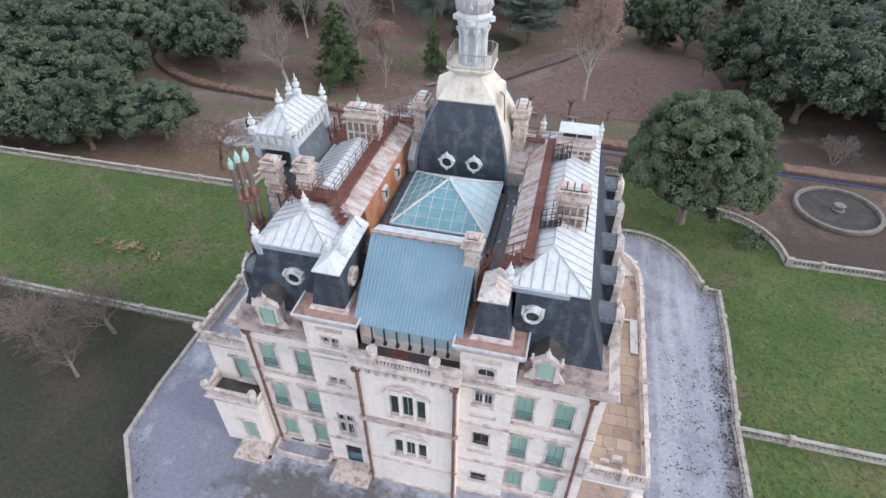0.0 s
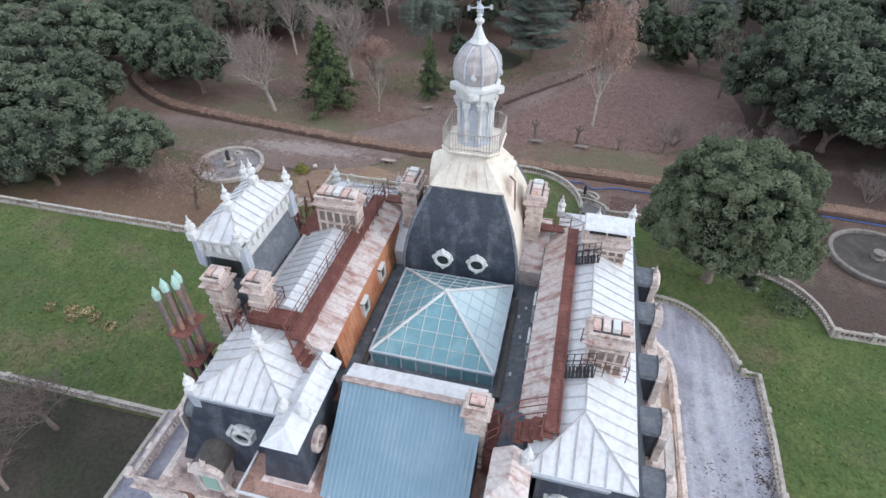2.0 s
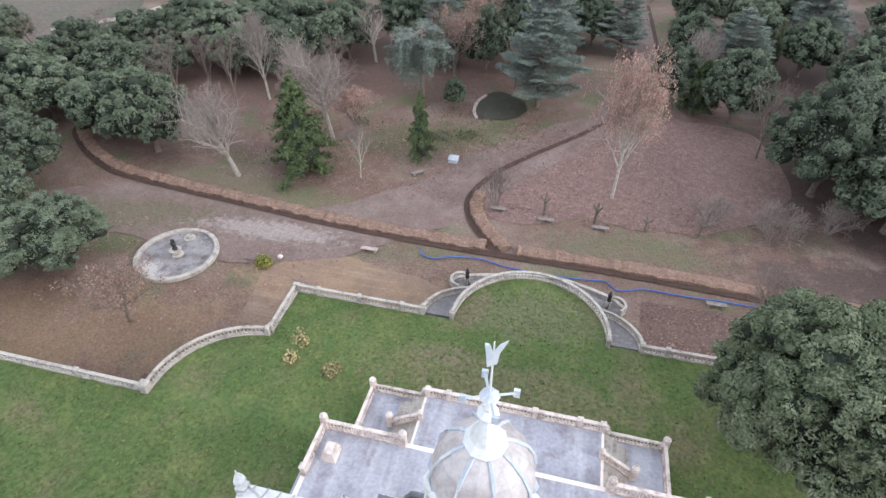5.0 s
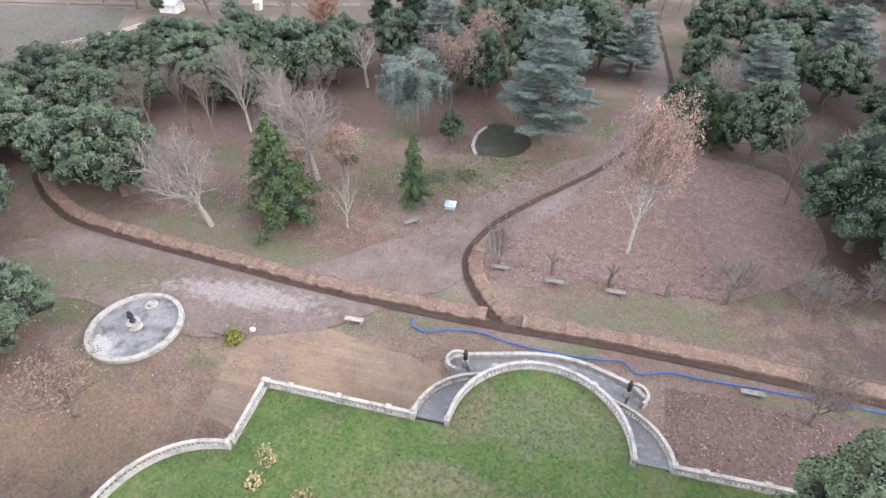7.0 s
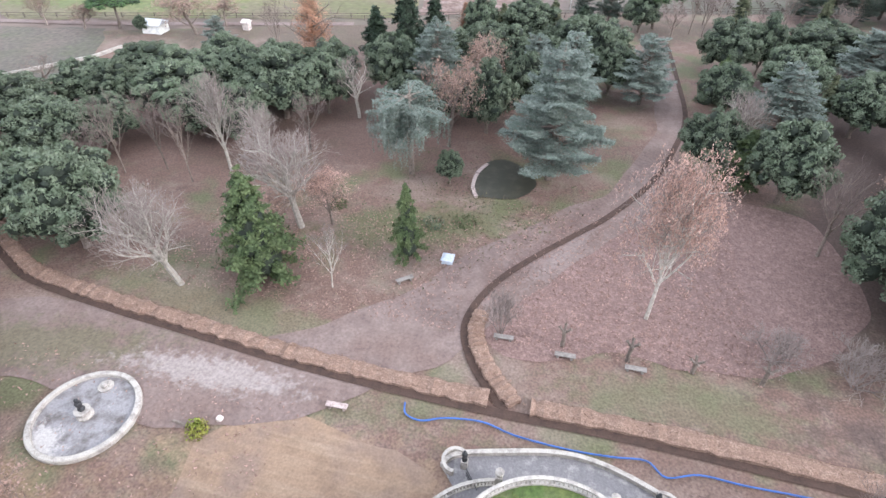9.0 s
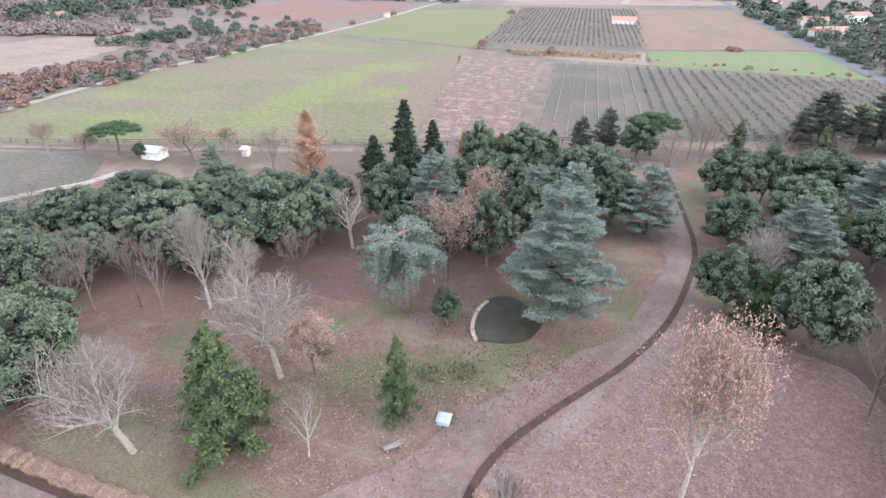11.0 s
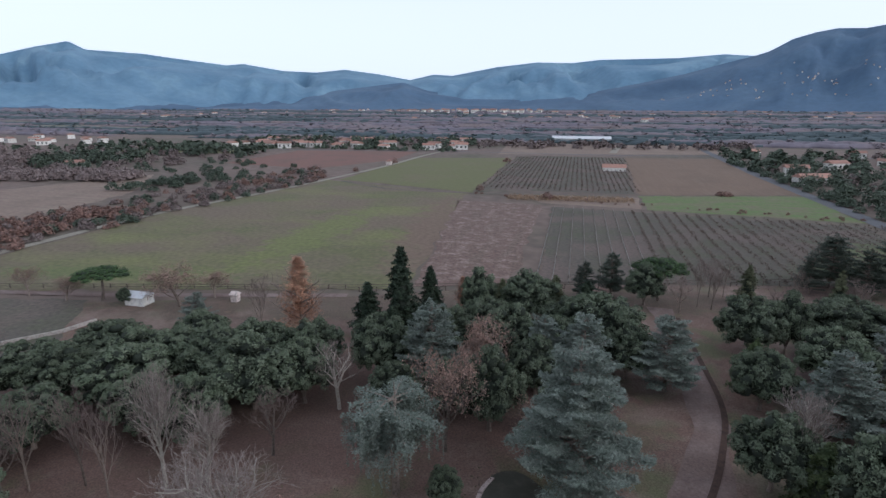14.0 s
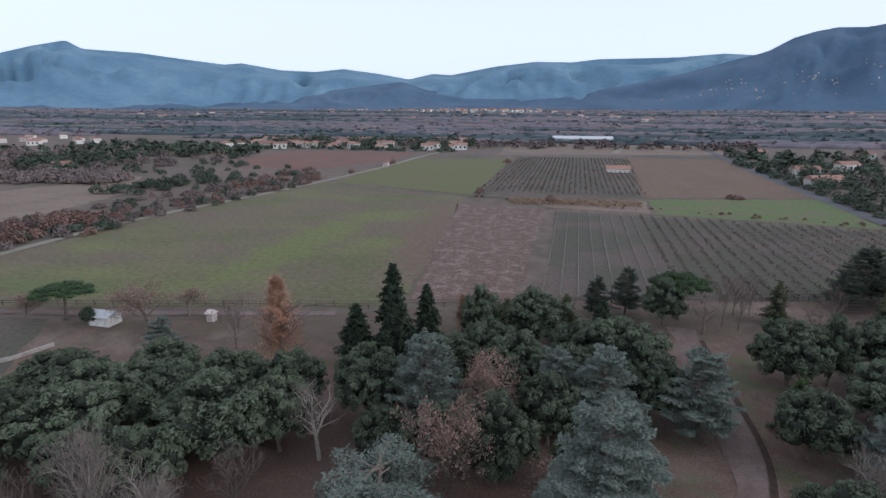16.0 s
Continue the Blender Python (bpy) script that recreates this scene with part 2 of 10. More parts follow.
GREY_BLUE = material("grey-blue lead cladding", (0.42, 0.46, 0.53), 0.5, spots=(0.55, 0.55, 0.56), amount=0.5, size=0.5, grain=0.1, grain_size=0.1, bump=0.05, stripes=((3, 3, 0.5), (0.6, 0.58, 0.55), 0.5))
COPPER_PIPE = material("rust-stained flue metal", (0.17, 0.14, 0.13), 0.6, 0.3, spots=(0.38, 0.2, 0.12), amount=0.5, size=0.6, grain=0.2, grain_size=0.1)
VERDIGRIS = material("green copper cowl", (0.4, 0.56, 0.5), 0.6, grain=0.15, grain_size=0.1)
BROWN_PIPE = material("brown downpipe", (0.2, 0.1, 0.075), 0.7, grain=0.2, grain_size=0.1)
TERRACOTTA = material("red-brown roof ledge", (0.42, 0.26, 0.215), 0.85, spots=(0.26, 0.15, 0.12), amount=0.5, size=0.5, grain=0.2, grain_size=0.1)
DAMP_AND_SHADE = material("dark damp paving and flue shade", (0.065, 0.055, 0.05), 0.5, spots=(0.12, 0.1, 0.09), amount=0.5, size=0.8, grain=0.25, grain_size=0.15)
CHIM_CAP = material("rust-stained chimney stone", (0.6, 0.51, 0.465), 0.9, spots=(0.3, 0.17, 0.135), amount=0.45, size=0.35, grain=0.25, grain_size=0.07)
FLOOR_TILE = material("sandstone terrace slab", (0.46, 0.34, 0.26), 0.8, spots=(0.38, 0.27, 0.2), amount=0.4, size=1.2, grain=0.08, grain_size=0.2, random_tint=0.22)
GLASS_BLUE = material("blue-green roof glass", (0.17, 0.33, 0.38), 0.12, spots=(0.27, 0.44, 0.49), amount=0.5, size=1.3, grain=0.08, grain_size=0.5, bump=0.0)
GLASS_PALE = material("pale white roof glass", (0.5, 0.6, 0.63), 0.3, spots=(0.42, 0.54, 0.58), amount=0.5, size=1.2, grain=0.05, grain_size=0.4, bump=0.0)

GRASS = material("rough winter lawn", (0.08, 0.12, 0.032), 0.95, spots=(0.128, 0.148, 0.048), amount=0.55, size=2.0, grain=0.4, grain_size=0.3, bump=0.5, second=((0.165, 0.13, 0.075), 6.0, (0.52, 0.72)), stripes=((0.07, 0.11, 1), (0.05, 0.09, 0.022), 0.7, (0.48, 0.66)), bands=(((-14, 40), (14, 40), 4.0, (0.155, 0.135, 0.072), 0.7), ((24, 12), (60, 0), 5.0, (0.15, 0.13, 0.06), 0.6), ((-5, 49), (6, 49), 5.0, (0.128, 0.128, 0.066), 0.75), ((-6.5, 46), (-4.5, 51), 1.8, (0.165, 0.13, 0.08), 0.8), ((-10, 42.5), (-4, 42.5), 1.6, (0.17, 0.138, 0.09), 0.7)))
MOSS = material("mossy rough earth", (0.042, 0.039, 0.027), 0.95, spots=(0.037, 0.044, 0.021), amount=0.5, size=3.0, grain=0.35, grain_size=0.3, bump=0.6, second=((0.07, 0.055, 0.045), 8.0, (0.5, 0.7)))
# woodland bands are darkened beyond leaf mould to paint the trees' shade
LITTER = material("leaf-littered park earth", (0.16, 0.099, 0.078), 0.95, spots=(0.205, 0.142, 0.117), amount=0.5, size=2.0, grain=0.35, grain_size=0.25, bump=0.6, second=((0.12, 0.115, 0.062), 8.0, (0.49, 0.63)), stripes=((0.07, 0.1, 1), (0.235, 0.178, 0.148), 0.6, (0.5, 0.65)), bands=(((-130, 142), (70, 196), 15.0, (0.112, 0.082, 0.06), 0.85), ((-120, 96), (0, 132), 32.0, (0.138, 0.083, 0.067), 0.85), ((50, 70), (54, 190), 32.0, (0.086, 0.056, 0.048), 0.95), ((-32, 52), (-11, 52.5), 7.5, (0.255, 0.17, 0.115), 0.9), ((-75, 61), (-5, 60.5), 4.5, (0.13, 0.118, 0.07), 0.7), ((-62, 72), (-14, 67), 4.0, (0.13, 0.12, 0.066), 0.6), ((-66, 38), (-30, 44), 9.0, (0.225, 0.145, 0.092), 0.75), ((-34, 84), (-6, 96), 6.0, (0.11, 0.112, 0.052), 0.7), ((-2, 68), (24, 68), 4.0, (0.125, 0.112, 0.066), 0.6), ((-58, 78), (-40, 82), 5.0, (0.13, 0.085, 0.07), 0.6), ((26, 80), (44, 112), 12.0, (0.092, 0.06, 0.05), 0.95), ((24, 40), (70, 45), 14.0, (0.088, 0.06, 0.05), 0.95), ((24, 68), (70, 66), 7.0, (0.092, 0.062, 0.053), 0.95)))
EARTH = material("raked bare earth", (0.27, 0.18, 0.122), 0.95, spots=(0.2, 0.13, 0.088), amount=0.5, size=2.2, grain=0.2, grain_size=0.2, second=((0.22, 0.15, 0.115), 5.0, (0.48, 0.64)), stripes=((0.12, 1.4, 1), (0.34, 0.25, 0.18), 0.55))
STAIR_GREY = material("weathered grey ramp paving", (0.185, 0.17, 0.175), 0.9, spots=(0.3, 0.28, 0.27), amount=0.35, size=0.9, grain=0.25, grain_size=0.15)
BASIN_MUD = material("dark muddy basin bed", (0.06, 0.05, 0.045), 0.7, spots=(0.1, 0.085, 0.075), amount=0.5, size=1.2, grain=0.25, grain_size=0.2)
LEAVES_RED = material("fallen russet leaves", (0.18, 0.112, 0.097), 0.95, spots=(0.24, 0.155, 0.138), amount=0.55, size=0.8, grain=0.4, grain_size=0.2, bump=0.7)
LEAVES_DARK = material("damp russet leaves", (0.125, 0.08, 0.067), 0.95, spots=(0.165, 0.105, 0.09), amount=0.55, size=0.8, grain=0.4, grain_size=0.2, bump=0.7)
PATH = material("pink-grey earth road", (0.2, 0.143, 0.127), 0.95, spots=(0.14, 0.096, 0.084), amount=0.5, size=2.4, grain=0.28, grain_size=0.3, bump=0.4, second=((0.17, 0.115, 0.098), 6.0, (0.46, 0.62)), stripes=((0.09, 0.09, 1), (0.25, 0.19, 0.172), 0.5, (0.5, 0.66)), bands=(((-80, 55), (-40, 63), 5.0, (0.13, 0.116, 0.068), 0.7), ((-45, 60.5), (-25, 61.3), 2.6, (0.31, 0.258, 0.24), 0.85), ((-14, 72), (14, 120), 1.6, (0.14, 0.09, 0.078), 0.6), ((-6, 80), (4, 98), 1.2, (0.255, 0.2, 0.185), 0.5)))
# the bluish west band paints the mansion's shade on the drive
GRAVEL = material("grey gravel drive", (0.36, 0.358, 0.415), 0.95, spots=(0.22, 0.2, 0.22), amount=0.3, size=1.6, grain=0.16, grain_size=0.25, bump=0.3, second=((0.26, 0.25, 0.285), 3.5, (0.5, 0.68)), stripes=((0.9, 0.07, 1), (0.5, 0.49, 0.53), 0.6, (0.48, 0.62)), bands=(((-15, -2.8), (8, -4.8), 4.6, (0.13, 0.116, 0.12), 0.95), ((-20, 9), (-15, -16), 7.0, (0.21, 0.208, 0.26), 0.95), ((21.8, -30), (21.8, 18), 1.0, (0.16, 0.14, 0.145), 0.7), ((17.4, -30), (17.4, 24), 0.9, (0.5, 0.49, 0.52), 0.5)))
GREY_BASIN = material("dark lichened basin rim", (0.25, 0.22, 0.2), 0.95, spots=(0.15, 0.13, 0.115), amount=0.5, size=0.8, grain=0.25, grain_size=0.08)
BASIN = material("stained basin concrete", (0.27, 0.25, 0.255), 0.9, spots=(0.12, 0.1, 0.095), amount=0.55, size=1.4, grain=0.2, grain_size=0.2, bands=(((-46.6, 51.2), (-44.0, 49.8), 1.6, (0.46, 0.42, 0.4), 0.9),))
HEDGE = material("brown clipped hedge", (0.215, 0.135, 0.1), 0.95, spots=(0.29, 0.195, 0.15), amount=0.5, size=0.6, grain=0.4, grain_size=0.15, bump=0.8)
DITCH = material("dark brown earth", (0.07, 0.04, 0.03), 0.95, grain=0.3, grain_size=0.2)
PLAIN = material("valley scrub land", (0.14, 0.105, 0.085), 0.95, spots=(0.095, 0.09, 0.06), amount=0.5, size=70.0, grain=0.3, grain_size=6.0, bump=0.0, second=((0.17, 0.12, 0.1), 160.0, (0.45, 0.6)))
WATER = material("dark olive pond water", (0.04, 0.038, 0.026), 0.5, spots=(0.07, 0.062, 0.045), amount=0.5, size=1.6, grain=0.15, bump=0.0)
HOSE = material("blue plastic hose", (0.05, 0.13, 0.4), 0.4, grain=0.05, bump=0.0)
BARK = material("grey-brown bark", (0.2, 0.158, 0.132), 0.9, spots=(0.11, 0.084, 0.068), amount=0.5, size=0.4, grain=0.3, grain_size=0.06, random_tint=0.3)
BARK_PALE = material("pale plane bark", (0.4, 0.36, 0.315), 0.85, spots=(0.24, 0.2, 0.165), amount=0.5, size=0.5, grain=0.2, grain_size=0.08, random_tint=0.2)
TWIG_PALE = material("pale bare twigs", (0.245, 0.198, 0.178), 0.9, grain=0.2, grain_size=0.2, bump=0.0, random_tint=0.2)
TWIG = material("bare twigs", (0.2, 0.148, 0.132), 0.9, grain=0.2, grain_size=0.2, bump=0.0, random_tint=0.3)
OAK_LEAF = leaf_material("holm oak leaves", (0.092, 0.117, 0.072), (0.155, 0.178, 0.122), 0.26)
GREAT_LEAF = leaf_material("grey-olive oak leaves", (0.092, 0.112, 0.062), (0.15, 0.17, 0.105), 0.3)
# near-black core colour paints the shade between leaf lumps
CROWN_SHADE = material("inner crown shade", (0.024, 0.032, 0.02), 0.9, spots=(0.014, 0.02, 0.012), amount=0.5, size=0.35, grain=0.5, grain_size=0.13, bump=1.0)
CEDAR_LEAF = leaf_material("blue cedar needles", (0.122, 0.147, 0.12), (0.182, 0.205, 0.176), 0.3)
BLACK_LEAF = leaf_material("dark pine needles", (0.05, 0.066, 0.048), (0.08, 0.095, 0.072), 0.3)
FIR_LEAF = leaf_material("dark fir needles", (0.025, 0.04, 0.025), (0.045, 0.06, 0.035))
YEW_LEAF = leaf_material("green conifer needles", (0.06, 0.085, 0.036), (0.105, 0.13, 0.055), 0.35)
PINE_LEAF = leaf_material("umbrella pine needles", (0.05, 0.095, 0.034), (0.08, 0.13, 0.048))
OLIVE_LEAF = leaf_material("dull olive needles", (0.085, 0.095, 0.05), (0.13, 0.13, 0.075), 0.3)
RUSSET_LEAF = leaf_material("withered russet leaves", (0.47, 0.305, 0.25), (0.34, 0.21, 0.165), 0.3)
BROWN_LEAF = leaf_material("withered brown leaves", (0.29, 0.19, 0.15), (0.22, 0.145, 0.115), 0.3)
ORANGE_LEAF = leaf_material("orange-brown winter leaves", (0.36, 0.2, 0.13), (0.28, 0.145, 0.09), 0.3)


# ---- building helpers ----
class Shape:
    """Collects the faces of one mesh."""

    def __init__(self):
        self.v, self.f = [], []

    def add(self, verts, faces):
        k = len(self.v)
        self.v.extend(tuple(p) for p in verts)
        self.f.extend(tuple(i + k for i in q) for q in faces)
        return self

    def box(self, x0, y0, z0, x1, y1, z1):
        return self.hexa([(x0, y0, z0), (x1, y0, z0), (x1, y1, z0), (x0, y1, z0)], [(x0, y0, z1), (x1, y0, z1), (x1, y1, z1), (x0, y1, z1)])

    def hexa(self, low, high):
        return self.loft([low, high])

    def loft(self, rings, caps=True):
        n = len(rings[0])
        verts = [p for r in rings for p in r]
        faces = [(k * n + i, k * n + (i + 1) % n, (k + 1) * n + (i + 1) % n, (k + 1) * n + i) for k in range(len(rings) - 1) for i in range(n)]
        if caps:
            faces += [tuple(range(n))[::-1], tuple(range((len(rings) - 1) * n, len(rings) * n))]
        return self.add(verts, faces)

    def frustum(self, low, z0, high, z1):
        """From a rectangle (x0, y0, x1, y1) at z0 to another at z1."""
        def ring(r, z):
            return [(r[0], r[1], z), (r[2], r[1], z), (r[2], r[3], z), (r[0], r[3], z)]
        return self.loft([ring(low, z0), ring(high, z1)])

    def lathe(self, profile, at=(0, 0, 0), n=10, turn=0.0):
        rings = [[(at[0] + r * math.cos(turn + math.tau * i / n), at[1] + r * math.sin(turn + math.tau * i / n), at[2] + z) for i in range(n)] for r, z in profile]
        return self.loft(rings)

    def tube(self, path, radius, n=5):
        """A round bar along a path; radius one number or one a point."""
        pts = [Vector(p) for p in path]
        rad = radius if isinstance(radius, (list, tuple)) else [radius] * len(pts)
        rings = []
        for i, p in enumerate(pts):
            way = (pts[min(i + 1, len(pts) - 1)] - pts[max(i - 1, 0)])
            if way.length < 1e-6:
                way = Vector((0, 0, 1))
            way.normalize()
            side = way.cross(Vector((0.31, 0.17, 0.93)) if abs(way.z) < 0.93 else Vector((1, 0, 0))).normalized()
            up = side.cross(way)
            rings.append([p + rad[i] * (side * math.cos(math.tau * k / n) + up * math.sin(math.tau * k / n)) for k in range(n)])
        return self.loft(rings)

    def wall(self, x0, x1, z0, z1, y, holes, depth=0.25):
        """An upright sheet facing -y with openings (x0, x1, z0, z1) and their reveals."""
        xs = sorted({x0, x1, *[h[0] for h in holes], *[h[1] for h in holes]})
        zs = sorted({z0, z1, *[h[2] for h in holes], *[h[3] for h in holes]})
        for a, b in zip(xs, xs[1:]):
            for c, d in zip(zs, zs[1:]):
                mx, mz = (a + b) / 2, (c + d) / 2
                if not any(h[0] < mx < h[1] and h[2] < mz < h[3] for h in holes):
                    self.add([(a, y, c), (b, y, c), (b, y, d), (a, y, d)], [(0, 1, 2, 3)])
        for a, b, c, d in holes:
            e = y + depth
            self.add([(a, y, c), (a, y, d), (a, e, d), (a, e, c)], [(0, 1, 2, 3)])
            self.add([(b, y, c), (b, e, c), (b, e, d), (b, y, d)], [(0, 1, 2, 3)])
            self.add([(a, y, d), (b, y, d), (b, e, d), (a, e, d)], [(0, 1, 2, 3)])
            self.add([(a, y, c), (a, e, c), (b, e, c), (b, y, c)], [(0, 1, 2, 3)])
        return self

    def prism(self, outline, z0, z1):
        return self.loft([[(x, y, z0) for x, y in outline], [(x, y, z1) for x, y in outline]])

    def seams(self, eave, ridge, step, size=0.05):
        """Standing seams from an eave edge to a ridge edge of a sheet roof."""
        a, b, c, d = (Vector(p) for p in (*eave, *ridge))
        n = max(2, round((b - a).length / step))
        normal = (b - a).cross(c - a).normalized()
        if normal.z < 0:
            normal = -normal
        for i in range(n + 1):
            p, q = a.lerp(b, i / n), c.lerp(d, i / n)
            if (q - p).length < 0.1:
                continue
            w = (b - a).normalized() * size * 0.5
            self.add([p - w, p + w, p + normal * size, q - w, q + w, q + normal * size], [(0, 1, 2), (3, 5, 4), (0, 2, 5, 3), (2, 1, 4, 5), (1, 0, 3, 4)])
        return self

    def mesh(self, name, mat, smooth=False):
        me = bpy.data.meshes.new(name)
        me.from_pydata(self.v, [], self.f)
        me.materials.append(mat)
        if smooth:
            me.shade_smooth()
        me.update()
        return me


def tidy(me):
    """Faces of a closed mesh turned outwards."""
    bm = bmesh.new()
    bm.from_mesh(me)
    bmesh.ops.recalc_face_normals(bm, faces=bm.faces)
    bm.to_mesh(me)
    bm.free()
    return me


def part(name, shape, mat, parent, label="", smooth=False, kind=""):
    """One mesh under a thing or under a part, in world coordinates."""
    ob = new(name, tidy(shape.mesh(name, mat, smooth)))
    ob.parent = parent
    ob.matrix_parent_inverse = parent.matrix_basis.inverted()
    return tagged(ob, label, kind=kind)


def each(name, shape, mat, parent, label=""):
    """Every loose piece of a shape as a part of its own."""
    root = list(range(len(shape.v)))

    def find(i):
        while root[i] != i:
            root[i] = root[root[i]]
            i = root[i]
        return i
    for q in shape.f:
        for i in q[1:]:
            root[find(i)] = find(q[0])
    groups = {}
    for q in shape.f:
        groups.setdefault(find(q[0]), []).append(q)
    for faces in groups.values():
        ids = sorted({i for q in faces for i in q})
        at = {k: n for n, k in enumerate(ids)}
        part(name, Shape().add([shape.v[i] for i in ids], [tuple(at[i] for i in q) for q in faces]), mat, parent, label)


def thing(name, at, label, category, group="", kind=""):
    ob = new(name)
    ob.location = at
    ob.empty_display_size = 0.3
    bpy.context.view_layer.update()
    return tagged(ob, label, category, group, kind)


def solid(name, shape, mat, label, category, group="", kind="", smooth=False):
    return tagged(new(name, tidy(shape.mesh(name, mat, smooth))), label, category, group, kind)


def sheet(name, outline, z, mat, label, category="ground", kind="structure", thick=0.0):
    """A flat piece of ground from an outline, filled by triangles."""
    bm = bmesh.new()
    vs = [bm.verts.new((x, y, z)) for x, y in outline]
    bm.faces.new(vs)
    bmesh.ops.triangulate(bm, faces=bm.faces[:])
    bmesh.ops.recalc_face_normals(bm, faces=bm.faces)
    if sum(f.normal.z for f in bm.faces) < 0:
        bmesh.ops.reverse_faces(bm, faces=bm.faces)
    if thick:
        res = bmesh.ops.extrude_face_region(bm, geom=bm.faces[:])
        bmesh.ops.translate(bm, verts=[g for g in res["geom"] if isinstance(g, bmesh.types.BMVert)], vec=(0, 0, thick))
        bmesh.ops.recalc_face_normals(bm, faces=bm.faces)
    me = bpy.data.meshes.new(name)
    bm.to_mesh(me)
    bm.free()
    me.materials.append(mat)
    return tagged(new(name, me), label, category, kind=kind)


def arc(cx, cy, r, a0, a1, n, ry=None):
    return [(cx + r * math.cos(radians(a0 + (a1 - a0) * i / n)), cy + (ry or r) * math.sin(radians(a0 + (a1 - a0) * i / n))) for i in range(n + 1)]


def smooth_path(pts, n=6):
    """Catmull-Rom points through a path of 2D or 3D points."""
    p = [Vector(q) for q in pts]
    res = []
    for i in range(len(p) - 1):
        a, b, c, d = p[max(i - 1, 0)], p[i], p[i + 1], p[min(i + 2, len(p) - 1)]
        for k in range(n):
            t = k / n
            res.append(tuple(0.5 * (2 * b + (c - a) * t + (2 * a - 5 * b + 4 * c - d) * t * t + (3 * b - a - 3 * c + d) * t ** 3)))
    return res + [tuple(p[-1])]


def ribbon(path, width, lift=0.0):
    """Outline of a band of ground round a path."""
    left, right = [], []
    for i, p in enumerate(path):
        a, b = Vector(path[max(i - 1, 0)]), Vector(path[min(i + 1, len(path) - 1)])
        n = Vector((-(b - a).y, (b - a).x)).normalized()
        w = width[i] if isinstance(width, list) else width
        left.append((p[0] + n.x * w / 2, p[1] + n.y * w / 2))
        right.append((p[0] - n.x * w / 2, p[1] - n.y * w / 2))
    return left + right[::-1]


def run_box(shape, path, width, z0, z1):
    """A continuous bar of rectangular section along a path of (x, y) or (x, y, dz)."""
    rings = []
    for i, p in enumerate(path):
        a, b = Vector(path[max(i - 1, 0)][:2]), Vector(path[min(i + 1, len(path) - 1)][:2])
        n = Vector((-(b - a).y, (b - a).x)).normalized() * width / 2
        h = p[2] if len(p) > 2 else 0.0
        rings.append([(p[0] - n.x, p[1] - n.y, z0 + h), (p[0] + n.x, p[1] + n.y, z0 + h), (p[0] + n.x, p[1] + n.y, z1 + h), (p[0] - n.x, p[1] - n.y, z1 + h)])
    return shape.loft(rings)


def along(path, step):
    """Places at even steps along a path."""
    res, rest = [], step / 2
    for a, b in zip(path, path[1:]):
        va, vb = Vector((*a[:2], a[2] if len(a) > 2 else 0)), Vector((*b[:2], b[2] if len(b) > 2 else 0))
        d = (vb - va).length
        while rest <= d:
            res.append(va.lerp(vb, rest / d))
            rest += step
        rest -= d
    return res


BALUSTER = {}


def balustrade(name, path, z, mat, label, height=0.95, step=0.34, width=0.3, posts=3.2, pots=False, group="balustrades", parent=None):
    """Stone balustrade: plinth, balusters, hand rail and square posts."""
    if parent:
        b = parent
    else:
        b = thing(name, (path[0][0], path[0][1], z), label, "balustrade", group)
    plinth, rail, bars, piers = Shape(), Shape(), Shape(), Shape()
    run_box(plinth, path, width, z, z + 0.2 * height)
    run_box(rail, path, width, z + 0.82 * height, z + height)
    lo, hi = z + 0.2 * height, z + 0.82 * height
    h = hi - lo
    turned = [(0.055, 0), (0.085, 0.3 * h), (0.04, 0.6 * h), (0.07, h)]
    stands = along(path, step)
    if len(stands) <= 90:
        key = (round(h, 3), mat.name)
        if key not in BALUSTER:
            BALUSTER[key] = tidy(Shape().lathe(turned, (0, 0, 0), 6).mesh("baluster", mat))
        back_ = b.matrix_basis.inverted()
        for p in stands:
            ob = new("baluster", BALUSTER[key])
            ob.parent, ob.matrix_parent_inverse, ob.location = b, back_, (p.x, p.y, lo + p.z)
    else:
        for p in stands:
            bars.lathe(turned, (p.x, p.y, lo + p.z), 5)
    spots = along(path, posts) if posts else []
    for p in [Vector((*path[0][:2], path[0][2] if len(path[0]) > 2 else 0)), Vector((*path[-1][:2], path[-1][2] if len(path[-1]) > 2 else 0)), *spots]:
        s = width * 0.62
        c = [(-s, -s), (s, -s), (s, s), (-s, s)]
        piers.loft([[(p.x + a * k, p.y + b * k, z + p.z + h) for a, b in c] for k, h in ((1, -0.02), (1, height + 0.02), (1.25, height + 0.04), (1.25, height + 0.09), (0.7, height + 0.14))])
    part("plinth", plinth, mat, b)
    if bars.v:
        part("baluster_row", bars, mat, b, kind="stuff")
    part("handrail", rail, mat, b)
    each("post", piers, mat, b)
    return b


def finial(parent, at, h=1.5, mat=None):
    s = Shape().box(at[0] - 0.2, at[1] - 0.2, at[2] - 0.1, at[0] + 0.2, at[1] + 0.2, at[2] + 0.25 * h)
    s.lathe([(0.22, 0.25 * h), (0.1, 0.33 * h), (0.24, 0.45 * h), (0.22, 0.56 * h), (0.08, 0.64 * h), (0.14, 0.72 * h), (0.05, 0.82 * h), (0.02, h)], at, 8)
    return part("finial", s, mat or WHITE_PAINT, parent, "white turned roof finial", smooth=False)


